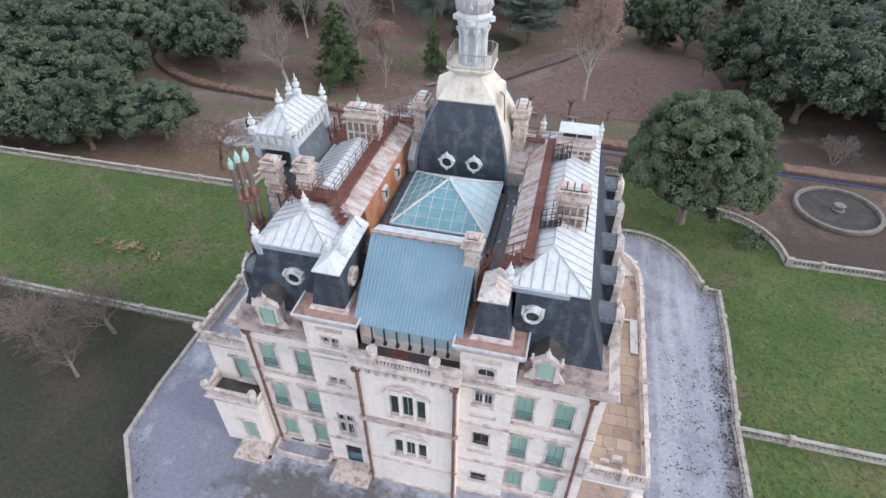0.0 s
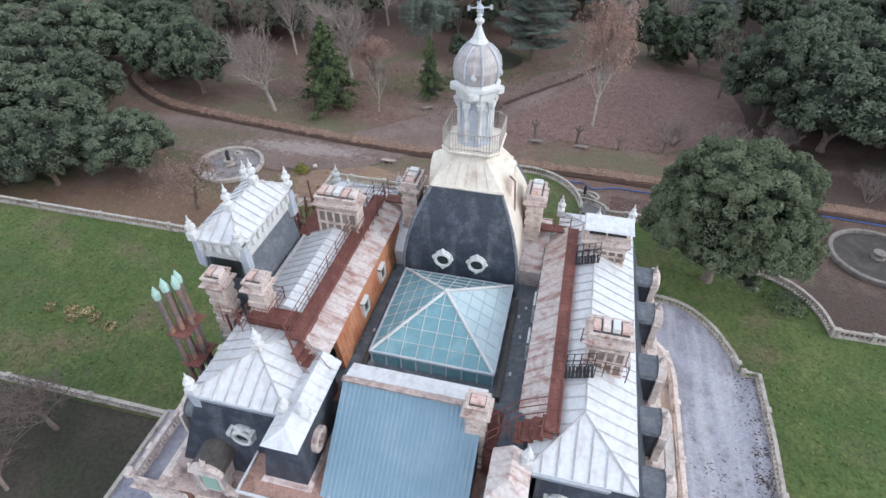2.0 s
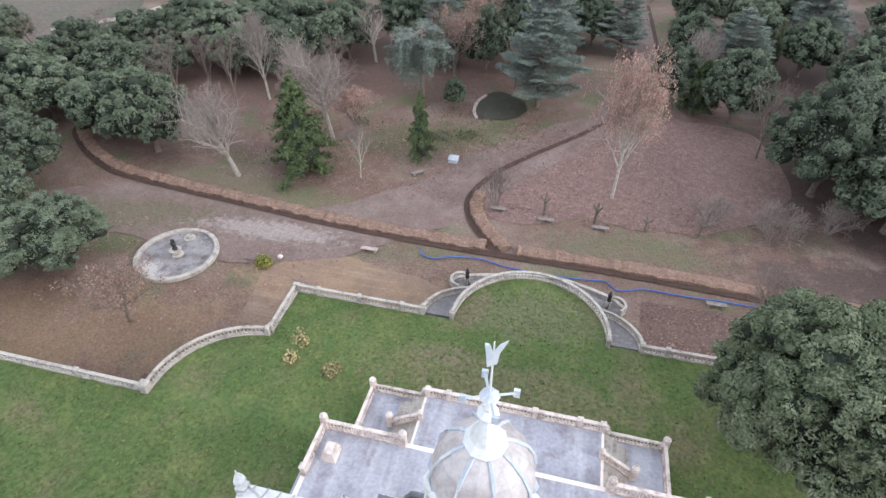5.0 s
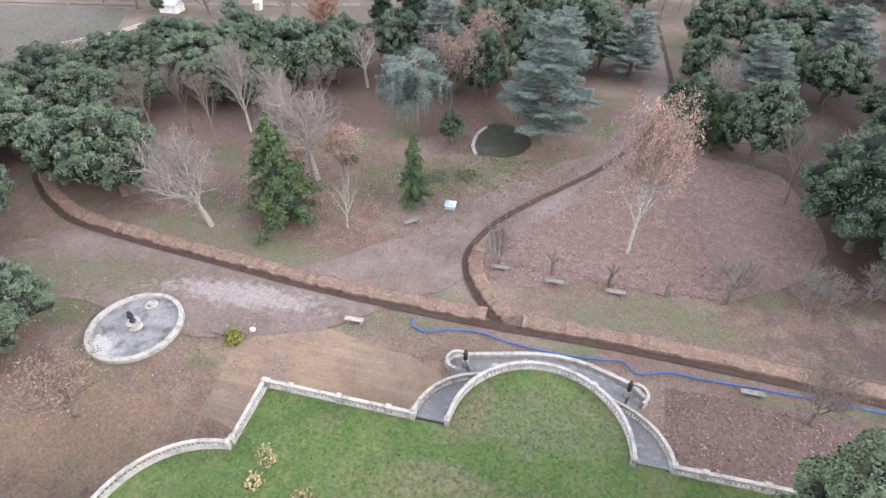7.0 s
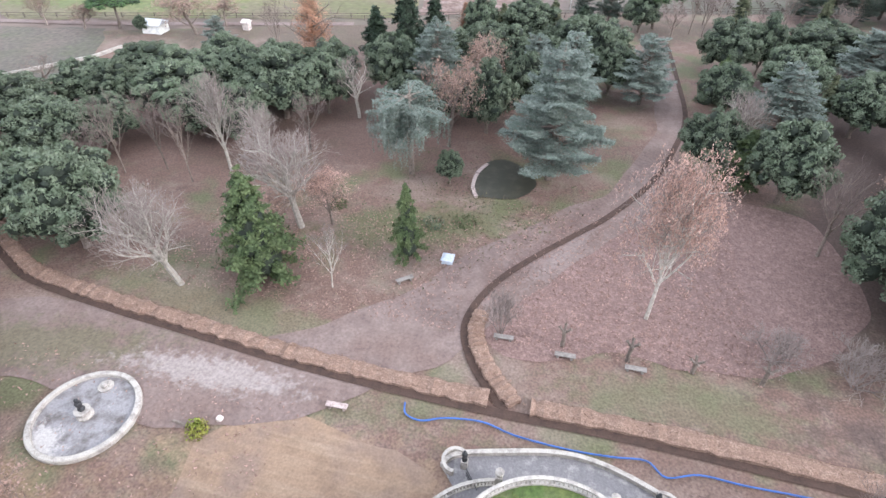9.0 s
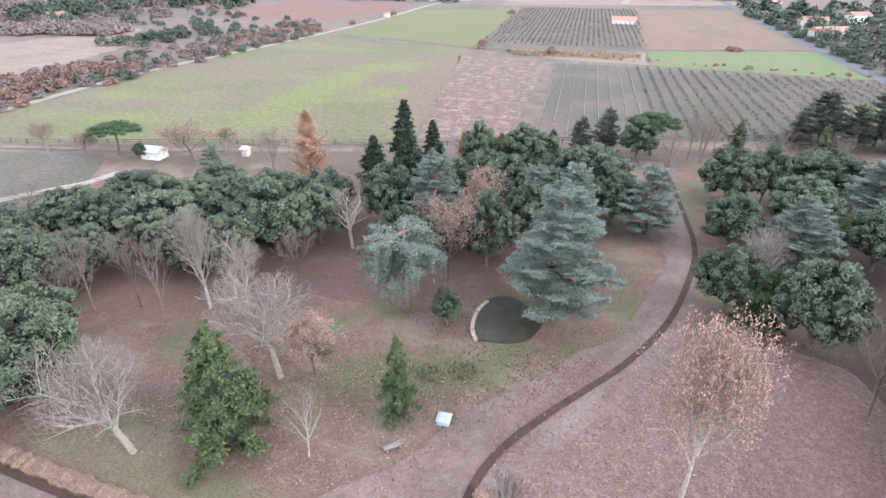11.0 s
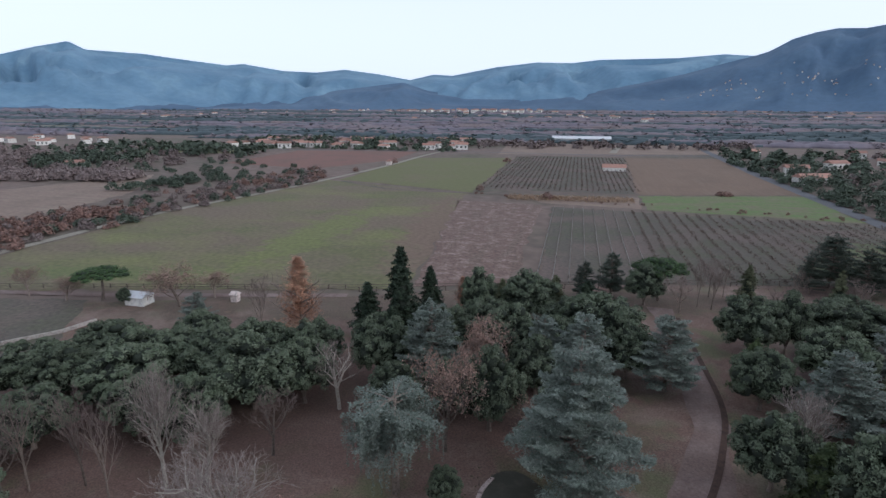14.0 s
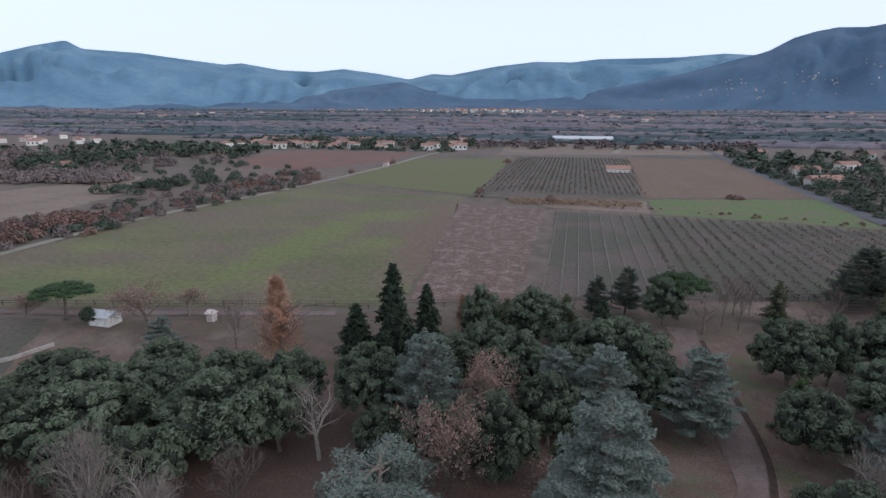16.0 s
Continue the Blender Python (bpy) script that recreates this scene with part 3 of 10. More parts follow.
def ragged(outline, size, seed=0.0, step=1.0):
    """An outline broken up by noise, for edges where one ground cover runs into another."""
    res = []
    for a, b in zip(outline, outline[1:] + outline[:1]):
        a, b = Vector(a[:2]), Vector(b[:2])
        n = max(1, round((b - a).length / step))
        for i in range(n):
            p = a.lerp(b, i / n)
            q = Vector((p.x / 7.0, p.y / 7.0, seed))
            w = noise.noise_vector(q) * size + noise.noise_vector(q * 3.3) * size * 0.16
            res.append((p.x + w.x, p.y + w.y))
    return res


# ---- ground, terrace and gardens ----
PARK, LAWN, DRIVE = 0.0, 5.0, 6.2

g = Shape()
side = [-4700, -2600, -1400, -700, -350, -180, -90, -30, 30, 90, 180, 350, 700, 1400, 2600, 4700]
verts = [(x, y, PARK) for y in side for x in side]
k = len(side)
g.add(verts, [(j * k + i, j * k + i + 1, (j + 1) * k + i + 1, (j + 1) * k + i) for j in range(k - 1) for i in range(k - 1)])
tagged(new("ground", g.mesh("ground", PLAIN)), "brown valley land of scrub and winter fields", "ground", kind="structure")

PARK_EDGE = [(-150, 30), (-128, 125), (-118, 150), (-60, 168), (-20, 186), (60, 206), (120, 215), (130, 120), (120, 20), (-150, 20)]
sheet("ground_park", PARK_EDGE, 0.06, LITTER, "brown park earth with leaf litter and thin grass")
sheet("ground_leaves", ragged(smooth_path([(-9.0, 72), (-9.5, 76), (-6, 82), (0, 90), (6, 98), (16, 106), (30, 104), (34, 92), (30, 80), (20, 73.5), (6, 73), (-4, 70), (-9.0, 72)], 4)[:-1], 1.2, 1.0), 0.11, LEAVES_RED, "carpet of fallen pink-brown leaves under the trees")
sheet("ground_leaves_stair", [(11, 48), (30, 48.5), (34, 59.5), (12, 59)], 0.1, LEAVES_DARK, "fallen brown leaves beside the garden wall")
sheet("ground_raked", ragged([(-24.2, 44), (-23.6, 47.3), (-9.8, 47.3), (-9.6, 54.5), (-14, 57.4), (-28, 58), (-32, 53.5), (-30.5, 46)], 0.9, 9.0, 0.8), 0.1, EARTH, "raked brown earth bed behind the garden wall")
road = smooth_path([(-95, 40), (-62, 60), (-34, 60), (-17, 71), (-8, 84), (0, 93.5), (8, 104), (12, 116), (15, 130), (14.5, 150), (14, 178)], 8)
wide = [11.0 if i < 24 else max(5.0, 11.5 - 0.18 * (i - 24)) for i in range(len(road))]
sheet("road_park", ragged(ribbon(road, wide), 0.9, 6.0, 0.8), 0.14, PATH, "pink-grey earth road through the park", "road")

# terrace on which the mansion stands: lawn with a retaining wall
north = [(-150, 32.5), (-30.8, 32.5)] + arc(-23.4, 33.4, 7.4, 180, 92, 10)[1:] + [(-23.6, 46.9), (-10.0, 46.8), (-7.3, 46.8)]
north += arc(0.15, 47.0, 7.4, 178, 2, 24) + [(10.3, 46.9), (23.7, 47.0), (23.5, 40.9)] + arc(23.4, 33.4, 7.5, 88, 0, 10)[1:] + [(31.0, 33.0), (150, 33.6)]
lawn = sheet("ground_lawn", [(-150, -90)] + north + [(150, -90)], -0.02, GRASS, "green winter lawn on the raised terrace", thick=LAWN + 0.02)
edge = Shape()
run_box(edge, north[1:13], 0.5, 0, LAWN + 0.02)
solid("wall_terrace_west", edge, GARDEN_STONE, "grey stone retaining wall of the terrace", "wall", kind="structure")
balustrade("garden_balustrade", [(-150, 32.5), (-30.8, 32.5)], LAWN, GARDEN_STONE, "long pale stone balustrade at the lawn's edge", step=0.42, posts=9.0)
balustrade("garden_balustrade", [(-30.8, 32.6)] + arc(-23.4, 33.4, 7.4, 180, 92, 12)[1:], LAWN, GARDEN_STONE, "curved pale stone balustrade at a lawn corner", step=0.36, posts=0)
balustrade("garden_balustrade", [(-23.5, 41.2), (-23.6, 46.9)], LAWN, GARDEN_STONE, "short pale stone balustrade stepping out from the lawn", step=0.36, posts=0)
balustrade("garden_balustrade", [(-23.3, 46.9), (-10.2, 46.8)], LAWN, GARDEN_STONE, "straight pale stone balustrade above the raked earth", step=0.36, posts=4.4)
balustrade("garden_balustrade", [(-7.3, 46.8)] + arc(0.15, 47.0, 7.4, 176, 4, 30) + [(7.5, 46.8)], LAWN, GARDEN_STONE, "horseshoe stone balustrade round the lawn's apron", step=0.36, posts=0)
balustrade("garden_balustrade", [(10.5, 46.9), (23.5, 47.0)], LAWN, GARDEN_STONE, "straight pale stone balustrade beside the stair", step=0.36, posts=4.4)
balustrade("garden_balustrade", [(23.6, 46.8), (23.5, 41.2)], LAWN, GARDEN_STONE, "short pale stone balustrade near the big tree", step=0.36, posts=0)
balustrade("garden_balustrade", arc(23.4, 33.4, 7.5, 88, 2, 12) + [(31.0, 33.1)], LAWN, GARDEN_STONE, "curved stone balustrade above the round basin", step=0.36, posts=0)
balustrade("garden_balustrade", [(31.3, 33.1), (150, 33.6)], LAWN, GARDEN_STONE, "long pale stone balustrade along the field lawn", step=0.42, posts=6.0)
balustrade("garden_balustrade", [(-90, 11.0), (-22.6, 11.0)], LAWN, GARDEN_STONE, "low grey stone balustrade between lawn and shrubbery", height=0.8, step=0.42, posts=8.0)
balustrade("garden_balustrade", [(22.7, 10.8), (90, 10.6)], LAWN, GARDEN_STONE, "low stone balustrade across the east lawn", height=0.9, step=0.42, posts=8.0)

solid("corner_pier", Shape().frustum((-31.2, 32.2, -30.5, 32.9), 0, (-31.2, 32.2, -30.5, 32.9), LAWN + 1.0).frustum((-31.28, 32.12, -30.42, 32.98), LAWN + 1.0, (-31.1, 32.3, -30.6, 32.8), LAWN + 1.2), GARDEN_STONE, "square grey stone pier at the lawn's corner", "pier")
# horseshoe stair down from the lawn
for sgn, label in ((-1, "grey stone ramp stair curving down from the lawn"), (1, "grey stone ramp stair with leaf-littered treads")):
    stair = thing("garden_stair", (sgn * 8.8, 46.8, 0), label, "stair", "garden stairs")
    n = 26
    outer, inner, treads = [], [], []
    for i in range(n + 1):
        a = radians(180 - 64 * i / n) if sgn < 0 else radians(64 * i / n)
        z = LAWN * (1 - i / n) + 0.1
        grow = 1 + 0.04 * i / n
        outer.append((0.15 + 10.3 * grow * math.cos(a), 47.0 + 10.0 * math.sin(a), z))
        inner.append((0.15 + 7.65 * math.cos(a), 47.0 + 7.65 * math.sin(a), z))
    for i in range(n):
        s = Shape()
        z = outer[i][2]
        o0, o1, i0, i1 = outer[i], outer[i + 1], inner[i], inner[i + 1]
        s.loft([[(o0[0], o0[1], 0), (o1[0], o1[1], 0), (i1[0], i1[1], 0), (i0[0], i0[1], 0)], [(o0[0], o0[1], z), (o1[0], o1[1], z), (i1[0], i1[1], z), (i0[0], i0[1], z)]])
        part("tread", s, STAIR_GREY, stair)
    rail_path = [(x, y, z) for x, y, z in outer]
    balustrade("", rail_path[::2], 0.0, GARDEN_STONE, "", step=0.36, posts=0, parent=stair)
    post = Shape()
    ex, ey = outer[-1][0], outer[-1][1]
    post.box(ex - 0.3, ey - 0.3, 0, ex + 0.3, ey + 0.3, 1.6)
    post.lathe([(0.2, 1.6), (0.36, 1.9), (0.3, 2.2), (0.4, 2.3), (0.1, 2.4)], (ex, ey, 0), 9)
    part("urn_post", post, GARDEN_STONE, stair, "stone newel post with an urn")
land = smooth_path([(-9.6, 56.4), (-8.6, 57.7), (-5, 58.8), (0, 59.9), (4, 59.7), (8.4, 58.2), (9.9, 56.8)], 6)
sheet("paving_landing", land + arc(0.15, 47.0, 7.7, 40, 140, 20), 0.22, STAIR_GREY, "grey paved landing below the horseshoe stair", "paving")
curb = Shape()
run_box(curb, land, 0.42, 0, 0.7)
solid("kerb_landing", curb, GARDEN_STONE, "curved grey stone kerb of the landing", "kerb", kind="structure")

# rounded screen walls, figures and iron gates where the ramps reach the landing
for sgn, cx_, cy_ in ((-1, -8.5, 57.0), (1, 9.0, 57.0)):
    scr = Shape()
    turn_ = 60 if sgn < 0 else -60
    run_box(scr, arc(cx_, cy_, 1.1, turn_, turn_ + (210 if sgn < 0 else 180), 14), 0.3, 0, 0.95)
    solid("screen_wall", scr, GARDEN_STONE, "low rounded stone screen wall beside the landing", "wall", "screen walls")
    fig = Shape().box(cx_ - sgn * 0.8 - 0.28, cy_ - 0.4, 0, cx_ - sgn * 0.8 + 0.28, cy_ + 0.16, 1.3)
    solid("figure_pedestal", fig, GARDEN_STONE, "square stone pedestal at the stair's foot", "pedestal", "pedestals")
    fig = Shape().lathe([(0.24, 0), (0.26, 0.2), (0.18, 0.5), (0.27, 0.85), (0.2, 1.05), (0.1, 1.15), (0.15, 1.3), (0.04, 1.45)], (cx_ - sgn * 0.8, cy_ - 0.12, 1.3), 9)
    solid("statue", fig, IRON, "small dark garden figure on a stone pedestal", "statue", "stair figures")
    gate = thing("iron_gate", (cx_ - sgn * 0.9, cy_ - 0.5, 0.2), "small dark iron gate across the ramp", "gate", "ramp gates")
    ga, gb = (Vector((-7.4, 56.1, 0.25)), Vector((-6.2, 54.5, 0.25))) if sgn < 0 else (Vector((8.2, 56.2, 0.25)), Vector((7.2, 54.2, 0.25)))
    bars_ = Shape()
    for h in (0.12, 0.6, 1.15):
        bars_.tube([ga + Vector((0, 0, h)), gb + Vector((0, 0, h))], 0.035, 4)
    part("gate_rail", bars_, IRON, gate)
    bars_ = Shape()
    for k in range(11):
        p = ga.lerp(gb, k / 10)
        bars_.tube([p, p + Vector((0, 0, 1.3))], 0.025, 4)
    each("gate_bar", bars_, IRON, gate)

# gravel drive round the mansion
drive_edge = [(22.3, -60), (22.4, 10.8), (22.9, 19.0), (22.9, 25.4), (21.6, 25.2)] + smooth_path([(21.4, 26.0), (21.0, 27.5), (19.6, 30.2), (17.5, 32.1), (14.6, 32.7), (11.5, 32.0)], 4)
sheet("drive", [(-18.4, -60), (-18.4, -5.4), (-21.9, -1.4), (-22.3, 3.0), (-22.4, 11.0), (-14.5, 14.0), (-14.5, 30.0), (8.0, 32.0)] + drive_edge[::-1], LAWN - 0.1, GRAVEL, "grey gravel drive round the mansion", "drive", thick=DRIVE - LAWN + 0.1)
balustrade("drive_balustrade", [(22.5, -40), (22.4, 10.8)], DRIVE, GARDEN_STONE, "low stone balustrade at the drive's edge", height=0.75, step=0.4, posts=8)
balustrade("drive_balustrade", [(22.5, 11.2), (22.9, 19.0), (22.9, 25.2), (21.7, 25.2)], DRIVE, GARDEN_STONE, "stained low stone balustrade along the drive", height=0.75, step=0.4, posts=7)
balustrade("drive_balustrade", drive_edge[5:], DRIVE, GARDEN_STONE, "curved stone balustrade round the end of the drive", height=0.75, step=0.36, posts=0)
kerb = Shape()
run_box(kerb, [(-18.4, -60), (-18.4, -5.4), (-21.9, -1.4), (-22.3, 3.0), (-22.4, 10.8)], 0.3, LAWN - 0.1, DRIVE + 0.25)
solid("kerb_drive", kerb, GARDEN_STONE, "low mossy kerb at the drive's edge", "kerb", kind="structure")

sheet("ground_shrubbery", [(-150, -88), (-19, -88), (-19, -5.5), (-22.4, -1.4), (-22.8, 10.6), (-150, 10.6)], LAWN + 0.03, MOSS, "dark brown-green rough ground of the shrubbery")
# trimmed hedges with a drainage trench
trench = smooth_path([(-84, 96), (-80.5, 84), (-79.6, 78.5), (-74, 73.5), (-68.8, 70.4), (-63.4, 68.3), (-52.5, 66.6), (-40.4, 65.3), (-28.5, 64.0), (-17.1, 63.3), (-4.8, 63.0), (8, 63), (26.1, 62.2), (60, 60.5)], 6)
hedge2 = smooth_path([(-5.2, 63.4), (-8.8, 67.6), (-10.9, 72.2), (-10.6, 76.5), (-8.4, 81.7), (-4.5, 87.2), (-0.3, 92.3), (4.7, 98.6), (10.5, 108.5), (14.9, 120.8), (17.6, 133), (17.6, 150), (17.0, 172)], 6)


def hedge(path, width, height, label, seed):
    rnd = random.Random(seed)
    s, leaf = Shape(), Shape()
    rings = []
    fine = smooth_path(path, 3)
    for i, p in enumerate(fine):
        a, b = Vector(fine[max(i - 1, 0)]), Vector(fine[min(i + 1, len(fine) - 1)])
        n = Vector((-(b - a).y, (b - a).x)).normalized()
        w = width * rnd.uniform(0.8, 1.15)
        h = height * rnd.uniform(0.75, 1.15)
        rings.append([(p[0] + n.x * w * c, p[1] + n.y * w * c, h * e) for c, e in ((-0.5, 0), (0.5, 0), (0.46, 0.75), (0.2, 1), (-0.25, 0.95), (-0.48, 0.7))])
    s.loft(rings)
    for p in along(fine, 0.09):
        q = (p.x + rnd.uniform(-0.5, 0.5) * width, p.y + rnd.uniform(-0.5, 0.5) * width, height * rnd.uniform(0.6, 1.15))
        d = [Vector((rnd.gauss(0, 1), rnd.gauss(0, 1), rnd.gauss(0, 1))).normalized() * rnd.uniform(0.1, 0.22) for _ in range(2)]
        leaf.add([Vector(q) - d[0], Vector(q) + d[0], Vector(q) + d[1]], [(0, 1, 2)])
    h = thing("hedge", (path[0][0], path[0][1], 0), label, "hedge", "hedges")
    part("hedge_body", s, HEDGE, h)
    part("twig_haze", leaf, HEDGE, h, kind="stuff")
    return h


def offset(path, d):
    res = []
    for i, p in enumerate(path):
        a, b = Vector(path[max(i - 1, 0)][:2]), Vector(path[min(i + 1, len(path) - 1)][:2])
        n = Vector((-(b - a).y, (b - a).x)).normalized()
        res.append((p[0] + n.x * d, p[1] + n.y * d))
    return res


# flat dark ribbons mark the trenches; no hollow is dug
sheet("trench_long", ribbon(trench, 1.0), 0.22, DITCH, "dark drainage trench beside the clipped hedge", "trench")
sheet("trench_road", ribbon(hedge2, 0.9), 0.23, DITCH, "dark drainage trench beside the park road", "trench")
cut = next(i for i, p in enumerate(trench) if p[0] > -5.6)
hedge(offset(trench[:cut], 1.25), 1.9, 0.75, "low brown clipped hedge along the trench", 1)
hedge(offset(trench[cut + 1:], 1.25), 1.9, 0.75, "low brown clipped hedge by the blue hose", 2)
hedge(offset(hedge2[:18], -1.25), 1.8, 0.75, "curved brown clipped hedge beside the road", 3)

# round basins
def basin(cx, cy, r, label, z, rim, water):
    b = thing("fountain_basin", (cx, cy, z), label, "fountain", "basins")
    ring = Shape()
    n = 48
    prof = [(r, 0), (r, 0.45), (r - 0.1, 0.55), (r - 0.5, 0.55), (r - 0.55, 0.45), (r - 0.55, 0.0)]
    ring.loft([[(cx + p * math.cos(math.tau * i / n), cy + p * math.sin(math.tau * i / n), z + h) for i in range(n)] for p, h in prof], caps=False)
    part("rim", ring, rim, b, smooth=False)
    flo = Shape().lathe([(r - 0.5, 0.05), (r - 0.5, 0.12)], (cx, cy, z), n)
    part("basin_floor", flo, water, b, "stained basin floor")
    ped = Shape().lathe([(0.75, 0.1), (0.8, 0.3), (0.6, 0.45), (0.62, 0.9), (0.75, 1.0), (0.3, 1.05)], (cx, cy, z), 12)
    part("pedestal", ped, rim, b)
    return b


basin(-43.6, 53.6, 5.0, "round stone fountain basin, dry and grey", 0.1, GARDEN_STONE, BASIN)
statue = Shape()
statue.lathe([(0.3, 0), (0.34, 0.2), (0.2, 0.35), (0.3, 0.7), (0.33, 1.0), (0.16, 1.25), (0.2, 1.45), (0.05, 1.6)], (-43.6, 53.6, 1.14), 9)
statue.tube([(-43.6, 53.6, 2.1), (-43.2, 53.5, 2.5), (-43.05, 53.4, 2.9)], [0.1, 0.07, 0.05])
solid("statue", statue, IRON, "small dark bronze garden statue on the dry fountain", "statue")
basin(43.1, 53.0, 5.4, "round stone basin with a dark muddy bed", 0.1, GREY_BASIN, BASIN_MUD)
spout = Shape().lathe([(0.75, 0.0), (0.75, 0.12), (0.4, 0.2), (0.42, 0.42), (0.2, 0.5)], (-44.0, 56.9, 0.21), 12)
solid("spout_block", spout, GARDEN_STONE, "small round stone spout in the dry basin", "spout")
solid("log", Shape().tube([(-35.2, 55.0, 0.22), (-34.4, 54.95, 0.24), (-33.6, 54.9, 0.22)], [0.15, 0.17, 0.14], 7), BARK, "short brown log lying by the clipped bush", "log")
solid("boulder", Shape().lathe([(0.2, 0.0), (0.38, 0.12), (0.3, 0.34), (0.08, 0.42)], (-31.05, 56.2, 0.12), 7), TRIM, "pale rounded stone by the clipped bush", "stone")
sheet("water_pond", smooth_path([(-14.6, 98.6), (-15.8, 103.5), (-14.8, 108.4), (-11.8, 110), (-8.2, 107.4), (-6.4, 103.7), (-8.9, 99.4), (-14.6, 98.6)], 4)[:-1], 0.2, WATER, "dark small pond under the cedars", "pond")
bank = Shape()
run_box(bank, smooth_path([(-14.6, 98.4), (-15.6, 101), (-15.6, 105.0), (-14.6, 107.9)], 6), 0.55, 0, 0.4)
solid("bank_pond", bank, LEDGE, "grey stone edge of the small pond", "bank", kind="structure")

hose = Shape().tube(smooth_path([(-14.6, 62.0, 0.3), (-14.2, 60.8, 0.3), (-12.6, 60.4, 0.3), (-10.4, 61.2, 0.3), (-7.0, 61.6, 0.3), (-3.8, 60.9, 0.3), (0.9, 60.6, 0.3), (5.0, 60.8, 0.3), (7.8, 61.1, 0.3), (9.4, 59.9, 0.3), (12.2, 60.8, 0.3), (15.9, 60.7, 0.3), (21.2, 60.8, 0.3), (32, 60.7, 0.3), (46, 60.2, 0.3), (70, 58, 0.3)], 6), 0.09, 6)
solid("garden_hose", hose, HOSE, "long blue plastic hose lying on the earth", "hose")


def bench(x, y, rz, label, stone=None):
    b = thing("bench", (x, y, 0.1), label, "bench", "park benches")
    m = pose(x, y, 0.06, 0, 0, rz)
    def put(name, s):
        s.v = [tuple(m @ Vector(p)) for p in s.v]
        part(name, s, stone or LEDGE, b)
    put("seat", Shape().frustum((-1.05, -0.28, 1.05, 0.28), 0.42, (-1.08, -0.3, 1.08, 0.3), 0.55))
    put("leg", Shape().frustum((-0.85, -0.22, -0.6, 0.22), 0, (-0.82, -0.2, -0.63, 0.2), 0.42))
    put("leg", Shape().frustum((0.6, -0.22, 0.85, 0.22), 0, (0.63, -0.2, 0.82, 0.2), 0.42))


bench(-20.8, 60.0, 2, "pale stone garden bench on the gravel")
bench(-6.6, 72.3, 2, "grey stone bench beside the hedge", GREY_BASIN)
bench(0.0, 71.3, 0, "grey stone bench under a pollard tree", GREY_BASIN)
bench(7.1, 71.2, 0, "grey stone bench on leafy ground", GREY_BASIN)
bench(20.0, 60.0, 0, "mossy stone bench among fallen leaves", GREY_BASIN)
bench(38.5, 83.0, -5, "white stone bench below dark oaks")
bench(-19.6, 78.7, 40, "grey stone garden bench at the roadside", GREY_BASIN)
crate = Shape().frustum((-16.1, 82.9, -14.7, 84.3), 0.1, (-15.95, 83.05, -14.85, 84.15), 0.7)
crate.frustum((-16.2, 82.8, -14.6, 84.4), 0.7, (-15.75, 83.2, -15.05, 84.0), 1.0)
solid("well_cover", crate, GREY_BLUE, "pale blue-grey metal well cover beside the road", "well cover")


# ---- the mansion ----
mansion = thing("mansion", (0, 0, DRIVE), "pale stone mansion with slate mansards, zinc roofs and a domed lantern", "mansion")
B = DRIVE
FX = {"wing": 1.3, "tower": 0.7, "mid": 0.1}


